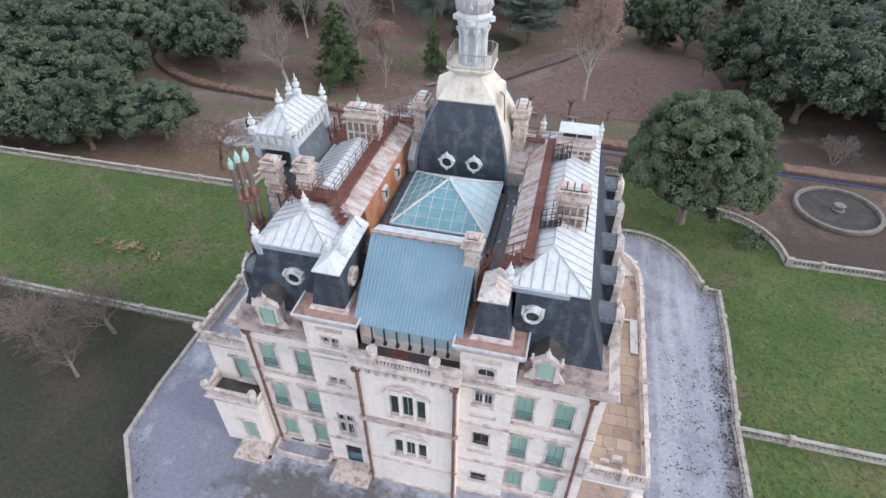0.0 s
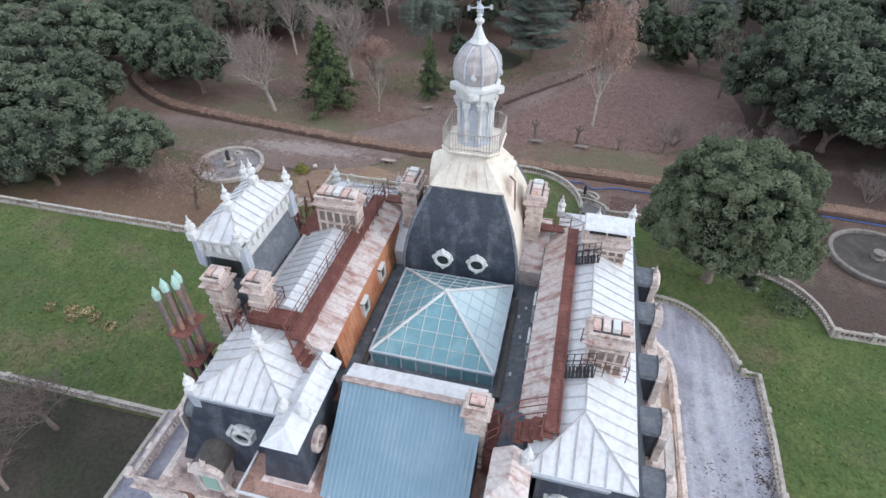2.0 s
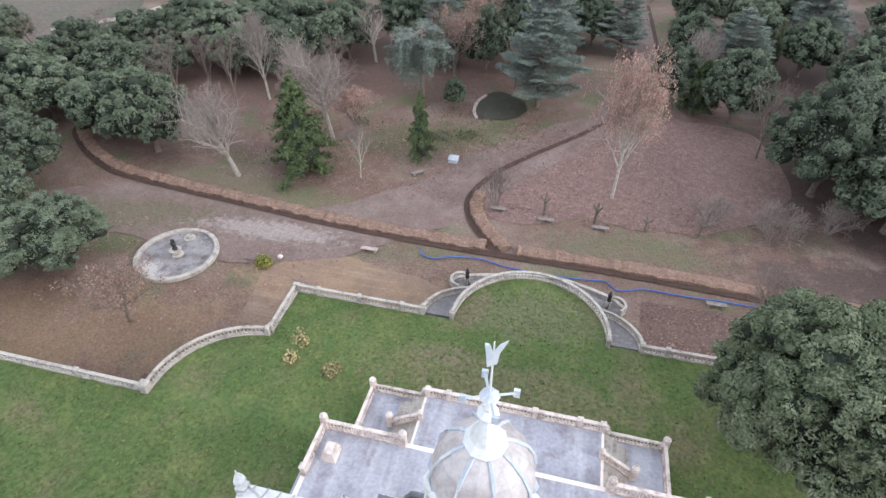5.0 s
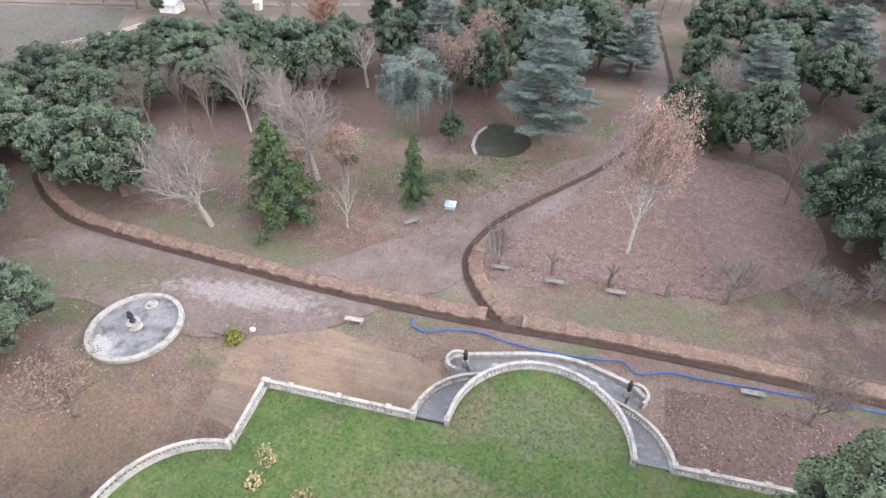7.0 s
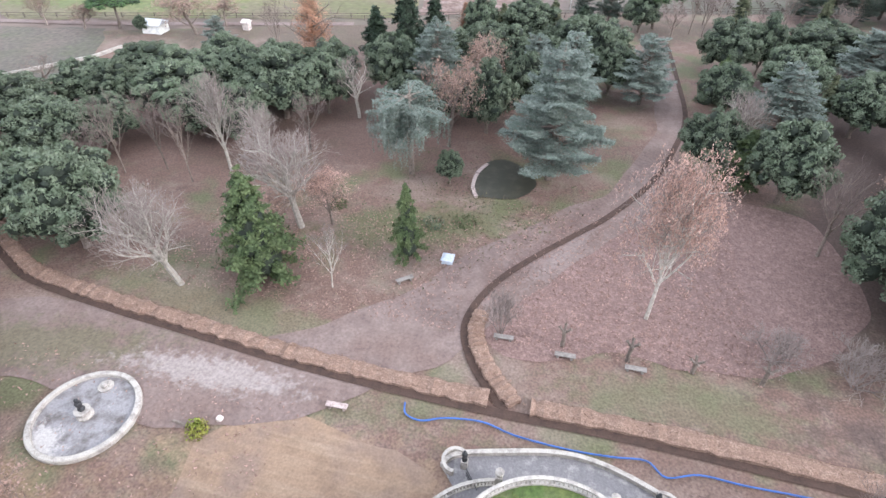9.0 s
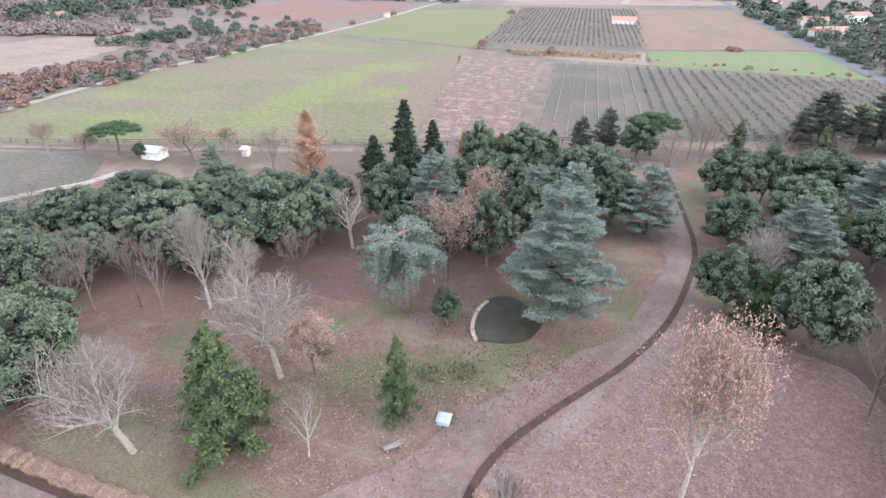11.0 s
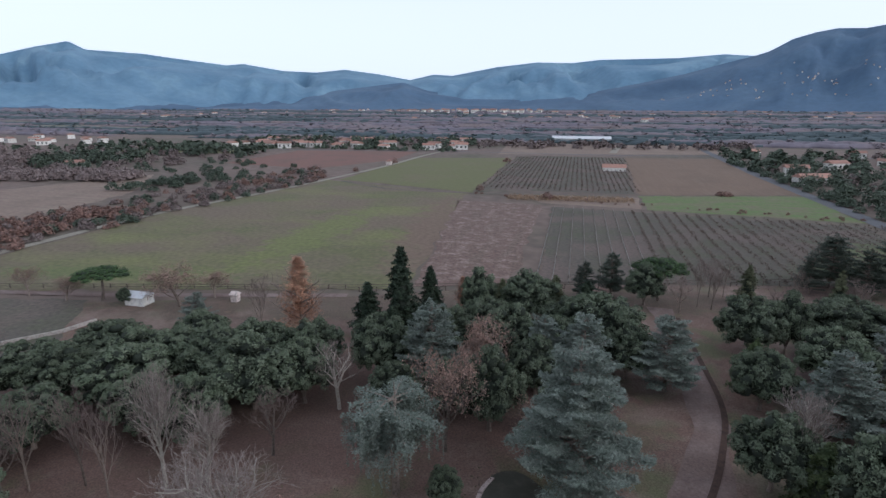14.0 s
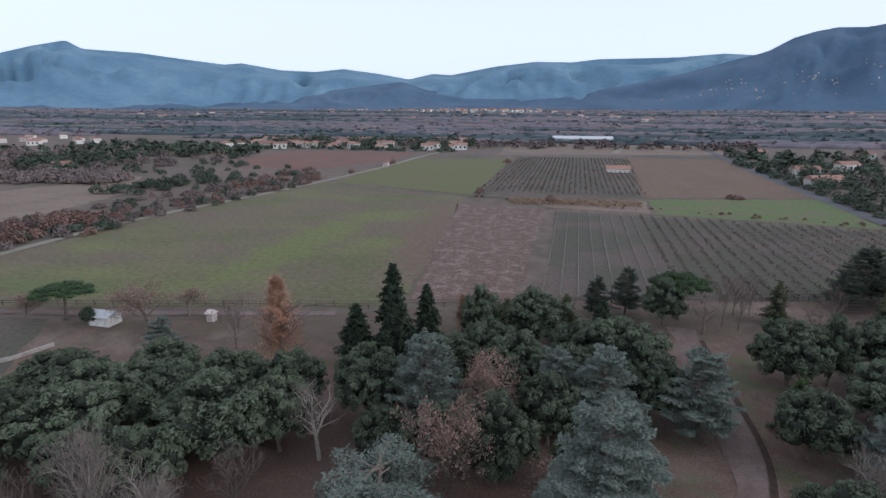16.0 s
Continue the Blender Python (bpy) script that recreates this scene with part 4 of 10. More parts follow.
def shutter_window(x0, x1, z0, z1, y, low=True):
    """A window with closed green shutters, stone surround, sill and iron guard."""
    w = Shape()
    t = 0.14
    for a, b, c, d in ((x0 - t, x0, z0, z1 + t), (x1, x1 + t, z0, z1 + t), (x0, x1, z1, z1 + t)):
        w.box(a, y - 0.05, c, b, y + 0.06, d)
    w.frustum((x0 - 0.25, y - 0.16, x1 + 0.25, y + 0.02), z1 + t, (x0 - 0.3, y - 0.2, x1 + 0.3, y + 0.02), z1 + t + 0.14)
    mid = (x0 + x1) / 2
    w.loft([[(mid - 0.16, y - 0.1, z1 - 0.02), (mid + 0.16, y - 0.1, z1 - 0.02), (mid + 0.16, y + 0.02, z1 - 0.02), (mid - 0.16, y + 0.02, z1 - 0.02)], [(mid - 0.22, y - 0.12, z1 + 0.2), (mid + 0.22, y - 0.12, z1 + 0.2), (mid + 0.22, y + 0.02, z1 + 0.2), (mid - 0.22, y + 0.02, z1 + 0.2)]])
    win = part("window", w, TRIM, mansion, "stone-framed window with closed green shutters")
    part("sill", Shape().frustum((x0 - 0.22, y - 0.2, x1 + 0.22, y + 0.02), z0 - 0.14, (x0 - 0.18, y - 0.16, x1 + 0.18, y + 0.02), z0), TRIM, win)
    for a, b in ((x0 + 0.01, mid - 0.01), (mid + 0.01, x1 - 0.01)):
        s = Shape().box(a, y + 0.13, z0 + 0.02, b, y + 0.17, z1 - 0.02)
        n = 5
        for i in range(n):
            c = a + (b - a) * (i + 0.08) / n
            s.box(c, y + 0.105, z0 + 0.05, c + (b - a) / n * 0.84, y + 0.13, z1 - 0.05)
        part("shutter", s, SHUTTER, win, "sage green shutter leaf")
    if low:
        r = Shape()
        h = 0.78
        for z in (z0 + 0.05, z0 + h * 0.62, z0 + h):
            r.box(x0, y - 0.075, z, x1, y - 0.05, z + 0.025)
        n = 7
        for i in range(n + 1):
            c = x0 + (x1 - x0) * i / n
            r.box(c - 0.008, y - 0.07, z0 + 0.05, c + 0.008, y - 0.055, z0 + h)
        for i in range(5):
            c = x0 + (x1 - x0) * (i + 0.5) / 5
            r.tube([(c + 0.07 * math.cos(k), y - 0.07, z0 + 0.3 + 0.13 * math.sin(k)) for k in (0, 1, 2, 3, 4, 5, 6.28)], 0.009, 3)
        part("window_guard", r, BLUE_IRON, win, "curled blue-grey iron window guard")
    return win


def glazed_window(x0, x1, z0, z1, y, lights=2, arched=False, bars=False):
    """A dark glazed window with stone mullions, arched or flat heads."""
    w = Shape()
    t = 0.14
    for a, b, c, d in ((x0 - t, x0, z0, z1 + t), (x1, x1 + t, z0, z1 + t), (x0, x1, z1, z1 + t)):
        w.box(a, y - 0.05, c, b, y + 0.06, d)
    step = (x1 - x0) / lights
    for i in range(1, lights):
        c = x0 + step * i
        w.box(c - 0.07, y - 0.02, z0, c + 0.07, y + 0.14, z1)
    if arched:
        for i in range(lights):
            a, b = x0 + step * i, x0 + step * (i + 1)
            r = (b - a) / 2
            m = 7
            for s in (-1, 1):
                pts = [((a + b) / 2 + s * r * math.cos(math.pi / 2 * k / m), z1 - r + r * math.sin(math.pi / 2 * k / m)) for k in range(m + 1)]
                corner = ((a + b) / 2 + s * r, z1)
                for p, q in zip(pts, pts[1:]):
                    w.loft([[(p[0], y + 0.0, p[1]), (q[0], y + 0.0, q[1]), (corner[0], y + 0.0, corner[1])], [(p[0], y + 0.12, p[1]), (q[0], y + 0.12, q[1]), (corner[0], y + 0.12, corner[1])]])
    win = part("window", w, TRIM, mansion, "dark glazed window with stone mullions")
    part("sill", Shape().frustum((x0 - 0.22, y - 0.2, x1 + 0.22, y + 0.02), z0 - 0.14, (x0 - 0.18, y - 0.16, x1 + 0.18, y + 0.02), z0), TRIM, win)
    for i in range(lights):
        a, b = x0 + step * i, x0 + step * (i + 1)
        part("pane", Shape().box(a, y + 0.17, z0, b, y + 0.2, z1), DARK_GLASS, win)
        f = Shape()
        f.box((a + b) / 2 - 0.025, y + 0.14, z0, (a + b) / 2 + 0.025, y + 0.17, z1)
        f.box(a, y + 0.14, z0 + (z1 - z0) * 0.62, b, y + 0.17, z0 + (z1 - z0) * 0.62 + 0.05)
        part("glazing_bar", f, GREY_BLUE, win)
    if bars:
        r = Shape()
        n = 8
        for i in range(n + 1):
            c = x0 + (x1 - x0) * i / n
            r.box(c - 0.015, y - 0.06, z0 - 0.05, c + 0.015, y - 0.03, z1 + 0.05)
        for z in (z0 + 0.1, z1 - 0.15):
            r.box(x0 - 0.04, y - 0.07, z, x1 + 0.04, y - 0.03, z + 0.04)
        part("window_bars", r, IRON, win, "dark iron window bars")
    return win


# front walls with their openings
up, mid_, low = (15.1, 17.3), (11.0, 13.3), (7.2, 9.35)
wing_x = [(6.2, 7.18), (8.46, 9.44)]
for s in (-1, 1):
    xs = [(a, b) if s > 0 else (-b, -a) for a, b in wing_x]
    if s < 0:
        xs = [(-9.85, -8.87), (-7.48, -6.52)]
    holes = [(a, b, c, d) for a, b in xs for c, d in (up, mid_, low)]
    x0, x1 = (6.0, 10.9) if s > 0 else (-10.9, -6.0)
    w = Shape().wall(x0, x1, B - 0.5, 18.8, FX["wing"], holes)
    w.add([(x0, 1.3, B - 0.5), (x0, 1.3, 18.8), (x0, 21, 18.8), (x0, 21, B - 0.5)], [(0, 1, 2, 3)])
    w.add([(x1, 1.3, B - 0.5), (x1, 1.3, 18.8), (x1, 21, 18.8), (x1, 21, B - 0.5)], [(0, 1, 2, 3)])
    w.add([(x0, 21, B - 0.5), (x1, 21, B - 0.5), (x1, 21, 18.8), (x0, 21, 18.8)], [(0, 1, 2, 3)])
    new_wall = part("wall", w, STONE, mansion, "pale rendered wing wall")
    for a, b in xs:
        for c, d in (up, mid_, low):
            shutter_window(a, b, c, d, FX["wing"], low=(c > 10))
    bands = Shape()
    for z, t, o in ((14.55, 0.22, 0.14), (10.45, 0.24, 0.16), (B + 0.05, 0.35, 0.12)):
        bands.frustum((x0 - 0.02, 1.3 - o, x1 + 0.02, 1.32), z, (x0 - 0.06, 1.3 - o - 0.06, x1 + 0.06, 1.32), z + t)
    each("string_course", bands, TRIM, mansion, "moulded stone string course")
    for a, b in xs:
        panel = Shape()
        for z in (13.62, 9.72):
            panel.frustum((a - 0.35, 1.12, b + 0.35, 1.32), z + 0.1, (a - 0.42, 1.05, b + 0.42, 1.32), z + 0.24)
        each("window_hood", panel, TRIM, mansion)
    cor = Shape()
    for z, o, h in ((18.3, 0.08, 0.2), (18.5, 0.2, 0.3), (18.8, 0.42, 0.22), (19.02, 0.5, 0.12)):
        cor.frustum((x0 - o * (s < 0), 1.3 - o, x1 + o * (s > 0), 20.9), z, (x0 - (o + 0.05) * (s < 0), 1.3 - o - 0.05, x1 + (o + 0.05) * (s > 0), 20.9), z + h)
    part("cornice", cor, TRIM, mansion, "heavy weather-stained stone cornice")
    part("lead_flashing", Shape().box(x0 - 0.5 * (s < 0), 0.76, 19.14, x1 + 0.5 * (s > 0), 1.2, 19.16), LEDGE, mansion, "stained lead flashing")
    par = Shape()
    par.frustum((x0 + 0.1, 1.2, x1 - 0.1, 1.75), 19.12, (x0 + 0.1, 1.25, x1 - 0.1, 1.75), 19.6)
    par.frustum((x0 + 0.3, 1.5, x1 - 0.3, 2.3), 19.12, (x0 + 0.3, 1.6, x1 - 0.3, 2.3), 20.05)
    par.box(x0 + 0.1, 1.6, 19.12, x1 - 0.1, 20.6, 19.5)
    part("parapet", par, LEDGE, mansion, "stained stone parapet below the mansard")
    quoin = Shape()
    qx = 10.9 * s
    for i in range(14):
        z = B + 0.45 + i * 0.86
        if z < 18:
            quoin.box(min(qx, qx - 0.55 * s) - 0.02, 1.26, z, max(qx, qx - 0.55 * s) + 0.02, 1.4, z + 0.78)
    each("quoin", quoin, STONE, mansion)

# stair towers either side of the middle block
for s in (-1, 1):
    x0, x1 = (3.0, 6.0) if s > 0 else (-6.0, -3.0)
    c0, c1 = (3.95, 4.85) if s > 0 else (-5.0, -4.05)
    if s > 0:
        holes = [(c0, c1, 19.05, 19.85), (c0 - 0.06, c1 + 0.0, 16.6, 17.75), (c0, c1, 12.5, 13.65), (c0, c1, 8.2, 8.95)]
    else:
        holes = [(c0, c1, 19.3, 19.85), (c0, c1, 15.75, 16.2), (c0, c1, 10.15, 12.3), (-4.95, -3.8, B + 0.2, 8.6)]
    w = Shape().wall(x0, x1, B - 0.5, 21.3, FX["tower"], holes)
    for x in (x0, x1):
        w.add([(x, 0.7, B - 0.5), (x, 0.7, 21.3), (x, 6, 21.3), (x, 6, B - 0.5)], [(0, 1, 2, 3)])
    part("wall", w, STONE, mansion, "tall pale stair tower wall")
    if s > 0:
        glazed_window(*holes[0], 0.7, 1, arched=True)
        glazed_window(*holes[1], 0.7, 2)
        glazed_window(*holes[2], 0.7, 1, bars=True)
        glazed_window(*holes[3], 0.7, 1, bars=True)
    else:
        glazed_window(*holes[0], 0.7, 2)
        glazed_window(*holes[1], 0.7, 2)
        glazed_window(*holes[2], 0.7, 2)
        d = part("door", Shape().box(-4.92, 0.85, B + 0.2, -3.83, 0.9, 7.55), BLUE_IRON, mansion, "pale blue double entrance door")
        part("fanlight", Shape().box(-4.92, 0.85, 7.58, -3.83, 0.88, 8.57), DARK_GLASS, d)
        grille = Shape()
        for i in range(9):
            x = -4.9 + i * 0.13
            grille.box(x, 0.8, 7.58, x + 0.03, 0.83, 8.57)
        part("grille", grille, IRON, d)
    bands = Shape()
    for z, t, o in ((18.45, 0.25, 0.12), (17.9, 0.12, 0.06), (14.5, 0.22, 0.12), (10.4 if s > 0 else 9.35, 0.22, 0.12), (B + 0.05, 0.35, 0.1)):
        bands.frustum((x0 - 0.05, 0.7 - o, x1 + 0.05, 0.72), z, (x0 - 0.09, 0.7 - o - 0.05, x1 + 0.09, 0.72), z + t)
    each("string_course", bands, TRIM, mansion)
    panels = Shape()
    for z in (15.3, 11.5, 20.35):
        panels.frustum((c0 - 0.3, 0.62, c1 + 0.3, 0.72), z, (c0 - 0.34, 0.58, c1 + 0.34, 0.72), z + 0.28)
    each("carved_panel", panels, TRIM, mansion)
    q = Shape()
    for i in range(22):
        z = B + 0.45 + i * 0.68
        if z < 21:
            for x in (x0, x1):
                e = 0.42 if i % 2 else 0.3
                q.box(x - 0.03 if x == x0 else x - e, 0.665, z, x + e if x == x0 else x + 0.03, 0.75, z + 0.6)
    each("quoin", q, STONE, mansion)
    cor = Shape()
    for z, o, h in ((20.95, 0.08, 0.15), (21.1, 0.16, 0.2), (21.3, 0.3, 0.2), (21.5, 0.38, 0.1)):
        cor.frustum((x0 - o, 0.7 - o, x1 + o, 4.0), z, (x0 - o - 0.04, 0.66 - o, x1 + o + 0.04, 4.0), z + h)
    part("cornice", cor, TRIM, mansion, "projecting stone tower cornice")
    part("gutter_ledge", Shape().box(x0 - 0.3, 0.42, 21.6, x1 + 0.3, 4.0, 21.64), TERRACOTTA, mansion, "red-brown stained roof ledge")
    rim = Shape()
    run_box(rim, [(x0 - 0.38, 4.0), (x0 - 0.38, 0.34), (x1 + 0.38, 0.34), (x1 + 0.38, 4.0)], 0.12, 21.58, 21.72)
    part("lead_rim", rim, ZINC, mansion, "pale lead rim of the tower cornice")
    t0, t1 = (3.75, 5.05) if s > 0 else (-4.98, -3.66)
    m = Shape().frustum((x0 + 0.5, 1.15, x1 - 0.55, 5.0), 21.64, (t0, 1.1 + 0.15, t1, 5.0), 24.35)
    part("tower_mansard", m, SLATE, mansion, "steep dark slate tower roof")
    flare = Shape().frustum((x0 + 0.35, 1.0, x1 - 0.4, 5.0), 21.64, (x0 + 0.5, 1.15, x1 - 0.55, 5.0), 21.9)
    part("roof_flare", flare, ZINC_RUST, mansion)
    cap = Shape()
    depth = 3.1 if s > 0 else 5.6
    cap.frustum((t0 - 0.1, 1.1, t1 + 0.1, depth), 24.35, (t0 - 0.12, 1.06, t1 + 0.12, depth), 24.46)
    mx = (t0 + t1) / 2
    cap.add([(t0 - 0.1, 1.1, 24.46), (t1 + 0.1, 1.1, 24.46), (t1 + 0.1, depth, 24.46), (t0 - 0.1, depth, 24.46), (mx, 1.8, 24.95), (mx, depth, 24.95)], [(0, 1, 4), (1, 2, 5, 4), (2, 3, 5), (3, 0, 4, 5)])
    cap.seams(((t0 - 0.1, 1.9, 24.46), (t0 - 0.1, depth, 24.46)), ((mx, 1.9, 24.95), (mx, depth, 24.95)), 0.5)
    cap.seams(((t1 + 0.1, 1.9, 24.46), (t1 + 0.1, depth, 24.46)), ((mx, 1.9, 24.95), (mx, depth, 24.95)), 0.5)
    part("tower_cap", cap, ZINC_RUST if s > 0 else ZINC, mansion, "rust-stained zinc cap")
    if s < 0:
        finial(mansion, (t1 - 0.2, 2.6, 24.6), 1.0)
    oc = Shape()
    ox = x1 - 0.75 if s < 0 else x0 + 0.75
    oc.loft([[(ox + d, 2.6 + q * math.cos(math.tau * k / 16), 23.1 + q * math.sin(math.tau * k / 16)) for k in range(16)] for d, q in ((-0.12, 0.3), (-0.12, 0.56), (0.35, 0.56), (0.35, 0.3), (-0.12, 0.3))], False)
    part("roof_oculus", oc, TRIM if s > 0 else CHIM_CAP, mansion, "round stone roof window")

# middle block with two triple windows and the loggia above
holes = [(-1.08, 1.12, 14.6, 17.35), (-1.03, 1.1, 10.3, 12.75)]
w = Shape().wall(-3.0, 3.0, B - 0.5, 19.2, FX["mid"], holes)
for x in (-3.0, 3.0):
    w.add([(x, 0.1, B - 0.5), (x, 0.1, 19.2), (x, 1.0, 19.2), (x, 1.0, B - 0.5)], [(0, 1, 2, 3)])
part("wall", w, STONE, mansion, "pale rendered middle wall")
for x0, x1, z0, z1 in holes:
    tall = z1 - z0 > 2.6
    wq = Shape()
    y = 0.1
    c0, c1 = x0 + 0.66, x1 - 0.66
    lights_ = [(x0, c0 - 0.09, z1 - 0.85), (c0 + 0.09, c1 - 0.09, z1 - 0.62 if tall else z1 - 0.85), (c1 + 0.09, x1, z1 - 0.85)]
    for a in (c0, c1):
        wq.box(a - 0.09, y - 0.04, z0, a + 0.09, y + 0.2, z1 - 0.5)
    for a, b, top in lights_:
        m, r, n = (a + b) / 2, (b - a) / 2, 8
        wq.box(a - 0.04, y - 0.02, top, b + 0.04, y + 0.2, top + 0.13)
        ring = [(m + r * math.cos(math.pi * k / n), top + 0.13 + min(r, z1 - top - 0.2) * math.sin(math.pi * k / n)) for k in range(n + 1)]
        wq.tube([(p, y - 0.03, q) for p, q in ring], 0.06, 5)
    wq.box(x0, y + 0.12, z1 - 0.9, x1, y + 0.16, z1)
    for a, b in ((x0 - 0.13, x0), (x1, x1 + 0.13)):
        wq.box(a, y - 0.05, z0, b, y + 0.06, z1 - 0.5)
    win = part("window", wq, STONE, mansion, "triple window with stone mullions and blind arches")
    part("sill", Shape().frustum((x0 - 0.3, y - 0.2, x1 + 0.3, y + 0.02), z0 - 0.14, (x0 - 0.26, y - 0.16, x1 + 0.26, y + 0.02), z0), TRIM, win)
    for a, b, top in lights_:
        part("pane", Shape().box(a, y + 0.17, z0, b, y + 0.2, top), DARK_GLASS, win)
        m = (a + b) / 2
        f = Shape().box(a, y + 0.13, z0, a + 0.05, y + 0.17, top).box(b - 0.05, y + 0.13, z0, b, y + 0.17, top)
        if b - a > 0.6:
            f.box(m - 0.02, y + 0.13, z0, m + 0.02, y + 0.17, top)
        part("glazing_bar", f, SHUTTER, win)
hood = Shape()
for zc, r in ((17.0, 1.5), (12.4, 1.5)):
    pts = [(0.02 + r * math.cos(radians(a)), 0.0, zc - 0.6 + 1.25 * math.sin(radians(a))) for a in range(15, 166, 10)]
    hood.tube(pts, 0.07, 5)
each("arch_hood", hood, TRIM, mansion)
bands = Shape()
for z, t, o in ((18.6, 0.2, 0.1), (18.8, 0.2, 0.25), (19.0, 0.2, 0.38), (13.55, 0.3, 0.22), (9.2, 0.2, 0.08), (B, 0.4, 0.1)):
    bands.frustum((-3.05, 0.1 - o, 3.05, 0.12), z, (-3.1, 0.04 - o, 3.1, 0.12), z + t)
each("string_course", bands, TRIM, mansion)
part("lead_flashing", Shape().box(-3.12, -0.2, 13.85, 3.12, 0.1, 13.875), LEDGE, mansion, "stained lead flashing")
brackets = Shape()
for i in range(11):
    x = -2.7 + i * 0.54
    brackets.frustum((x - 0.09, -0.05, x + 0.09, 0.12), 18.3, (x - 0.09, -0.22, x + 0.09, 0.12), 18.8)
each("bracket", brackets, TRIM, mansion)
vents = Shape()
for x in (-2.0, -0.6, 0.5, 1.9):
    vents.box(x - 0.35, -0.02, B + 0.12, x + 0.35, 0.01, B + 0.32)
each("basement_vent", vents, DARK_GLASS, mansion)
for s in (-1, 1):
    blk = Shape().frustum((min(s * 1.75, s * 3.2), -0.25, max(s * 1.75, s * 3.2), 0.2), 19.2, (min(s * 1.8, s * 3.15), -0.2, max(s * 1.8, s * 3.15), 0.15), 19.85)
    blk.box(min(s * 1.7, s * 3.3), -0.3, 19.85, max(s * 1.7, s * 3.3), 0.25, 19.97)
    part("parapet_block", blk, TRIM, mansion)
    urn = Shape().lathe([(0.12, 0), (0.2, 0.1), (0.3, 0.35), (0.26, 0.5), (0.32, 0.56), (0.2, 0.5)], (s * 1.75, 0.0, 19.97), 10)
    part("urn", urn, TRIM, mansion, "weathered stone urn")
balustrade("", [(-1.7, -0.05), (1.7, -0.05)], 19.2, TRIM, "", height=0.75, step=0.21, width=0.26, posts=0, parent=mansion)
part("loggia_floor", Shape().box(-3.0, 0.14, 18.3, 3.0, 1.6, 19.22), DAMP_AND_SHADE, mansion, "dark damp loggia floor")
stain = Shape().lathe([(0.65, 0.0), (0.6, 0.03)], (-0.6, 0.75, 19.22), 14)
part("puddle", stain, RUST, mansion, "rust-red puddle stain")
lw = Shape().box(-3.0, 1.45, 18.4, 3.0, 1.6, 21.6)
part("loggia_wall", lw, STONE, mansion)
part("loggia_glazing", Shape().box(-2.1, 1.40, 19.9, 2.6, 1.44, 21.2), GLASS_PALE, mansion, "pale loggia glazing strip")
for i in range(7):
    x = -2.15 + i * 0.72
    post = Shape().box(x - 0.04, 1.12, 19.7, x + 0.04, 1.2, 21.5)
    post.box(x - 0.09, 1.08, 19.6, x + 0.09, 1.3, 19.78)
    part("loggia_post", post, IRON, mansion, "slim dark loggia post")
part("loggia_curb", Shape().frustum((-2.9, 1.28, 2.9, 1.45), 19.2, (-2.9, 1.3, 2.9, 1.45), 19.85), STONE, mansion)

# blue sheet roof over the middle
rf = Shape()
n = 30
for i in range(n):
    a, b = -3.0 + 6.0 * i / n, -3.0 + 6.0 * (i + 1) / n
    m = a + (b - a) * 0.8
    for p, q, h in ((a, m, 0.0), (m, b, 0.1)):
        rf.loft([[(p, 0.75, 21.35 + h), (q, 0.75, 21.35 + h), (q, 0.75, 21.45 + h), (p, 0.75, 21.45 + h)], [(p, 4.55, 24.65 + h), (q, 4.55, 24.65 + h), (q, 4.55, 24.75 + h), (p, 4.55, 24.75 + h)]])
each("roof_sheet", rf, BLUE_SHEET, mansion, "pale blue ribbed metal roof sheet")
part("ridge_flashing", Shape().box(-3.05, 4.45, 24.72, 3.05, 4.7, 24.86).box(-3.0, 4.4, 24.84, 3.0, 4.62, 24.9), LEDGE, mansion, "rusty ridge flashing")
bk = Shape()
bk.add([(-3.0, 4.6, 24.8), (3.0, 4.6, 24.8), (3.0, 5.7, 24.45), (-3.0, 5.7, 24.45)], [(0, 1, 2, 3)])
bk.add([(-3.0, 5.7, 24.45), (3.0, 5.7, 24.45), (3.0, 5.7, 22.4), (-3.0, 5.7, 22.4)], [(0, 1, 2, 3)])
part("back_slope", bk, ZINC, mansion, "pale zinc strip behind the blue roof")
gab = Shape()
for x in (-3.0, 3.0):
    gab.add([(x, 1.0, 21.4), (x, 4.6, 24.7), (x, 5.7, 24.4), (x, 5.7, 18.5), (x, 1.0, 18.5)], [(0, 1, 2, 3, 4)])
part("gable_side", gab, LEAD, mansion)
part("roof_deck", Shape().box(-4.6, 5.0, 22.2, 4.6, 20.8, 22.4), LEAD, mansion, "dark leaded valley gutter floor")
core = Shape().box(-4.6, 4.6, 6.0, 4.6, 20.9, 22.2)
core.box(-10.5, 2.4, 18.8, -4.6, 20.4, 20.0)
part("inner_walls", core, STONE, mansion)

# glass pyramid over the court
sx, y0, y1, ez, ax, az = 2.95, 7.4, 13.35, 23.3, 10.5, 24.95
part("skylight_curb", Shape().box(-sx + 0.05, y0 + 0.05, 22.4, sx - 0.05, y1 - 0.05, 23.25), GLASS_BLUE, mansion, "glazed blue-green curb wall")
curb = Shape()
for i in range(9):
    x = -sx + 2 * sx * i / 8
    curb.box(x - 0.03, y0 + 0.0, 22.4, x + 0.03, y0 + 0.06, 23.3)
curb.box(-sx - 0.06, y0 - 0.08, 23.22, sx + 0.06, y0 + 0.04, 23.34)
curb.box(-sx - 0.06, y1 - 0.04, 23.22, sx + 0.06, y1 + 0.05, 23.34)
curb.box(-sx - 0.08, y0, 23.22, -sx + 0.04, y1, 23.34)
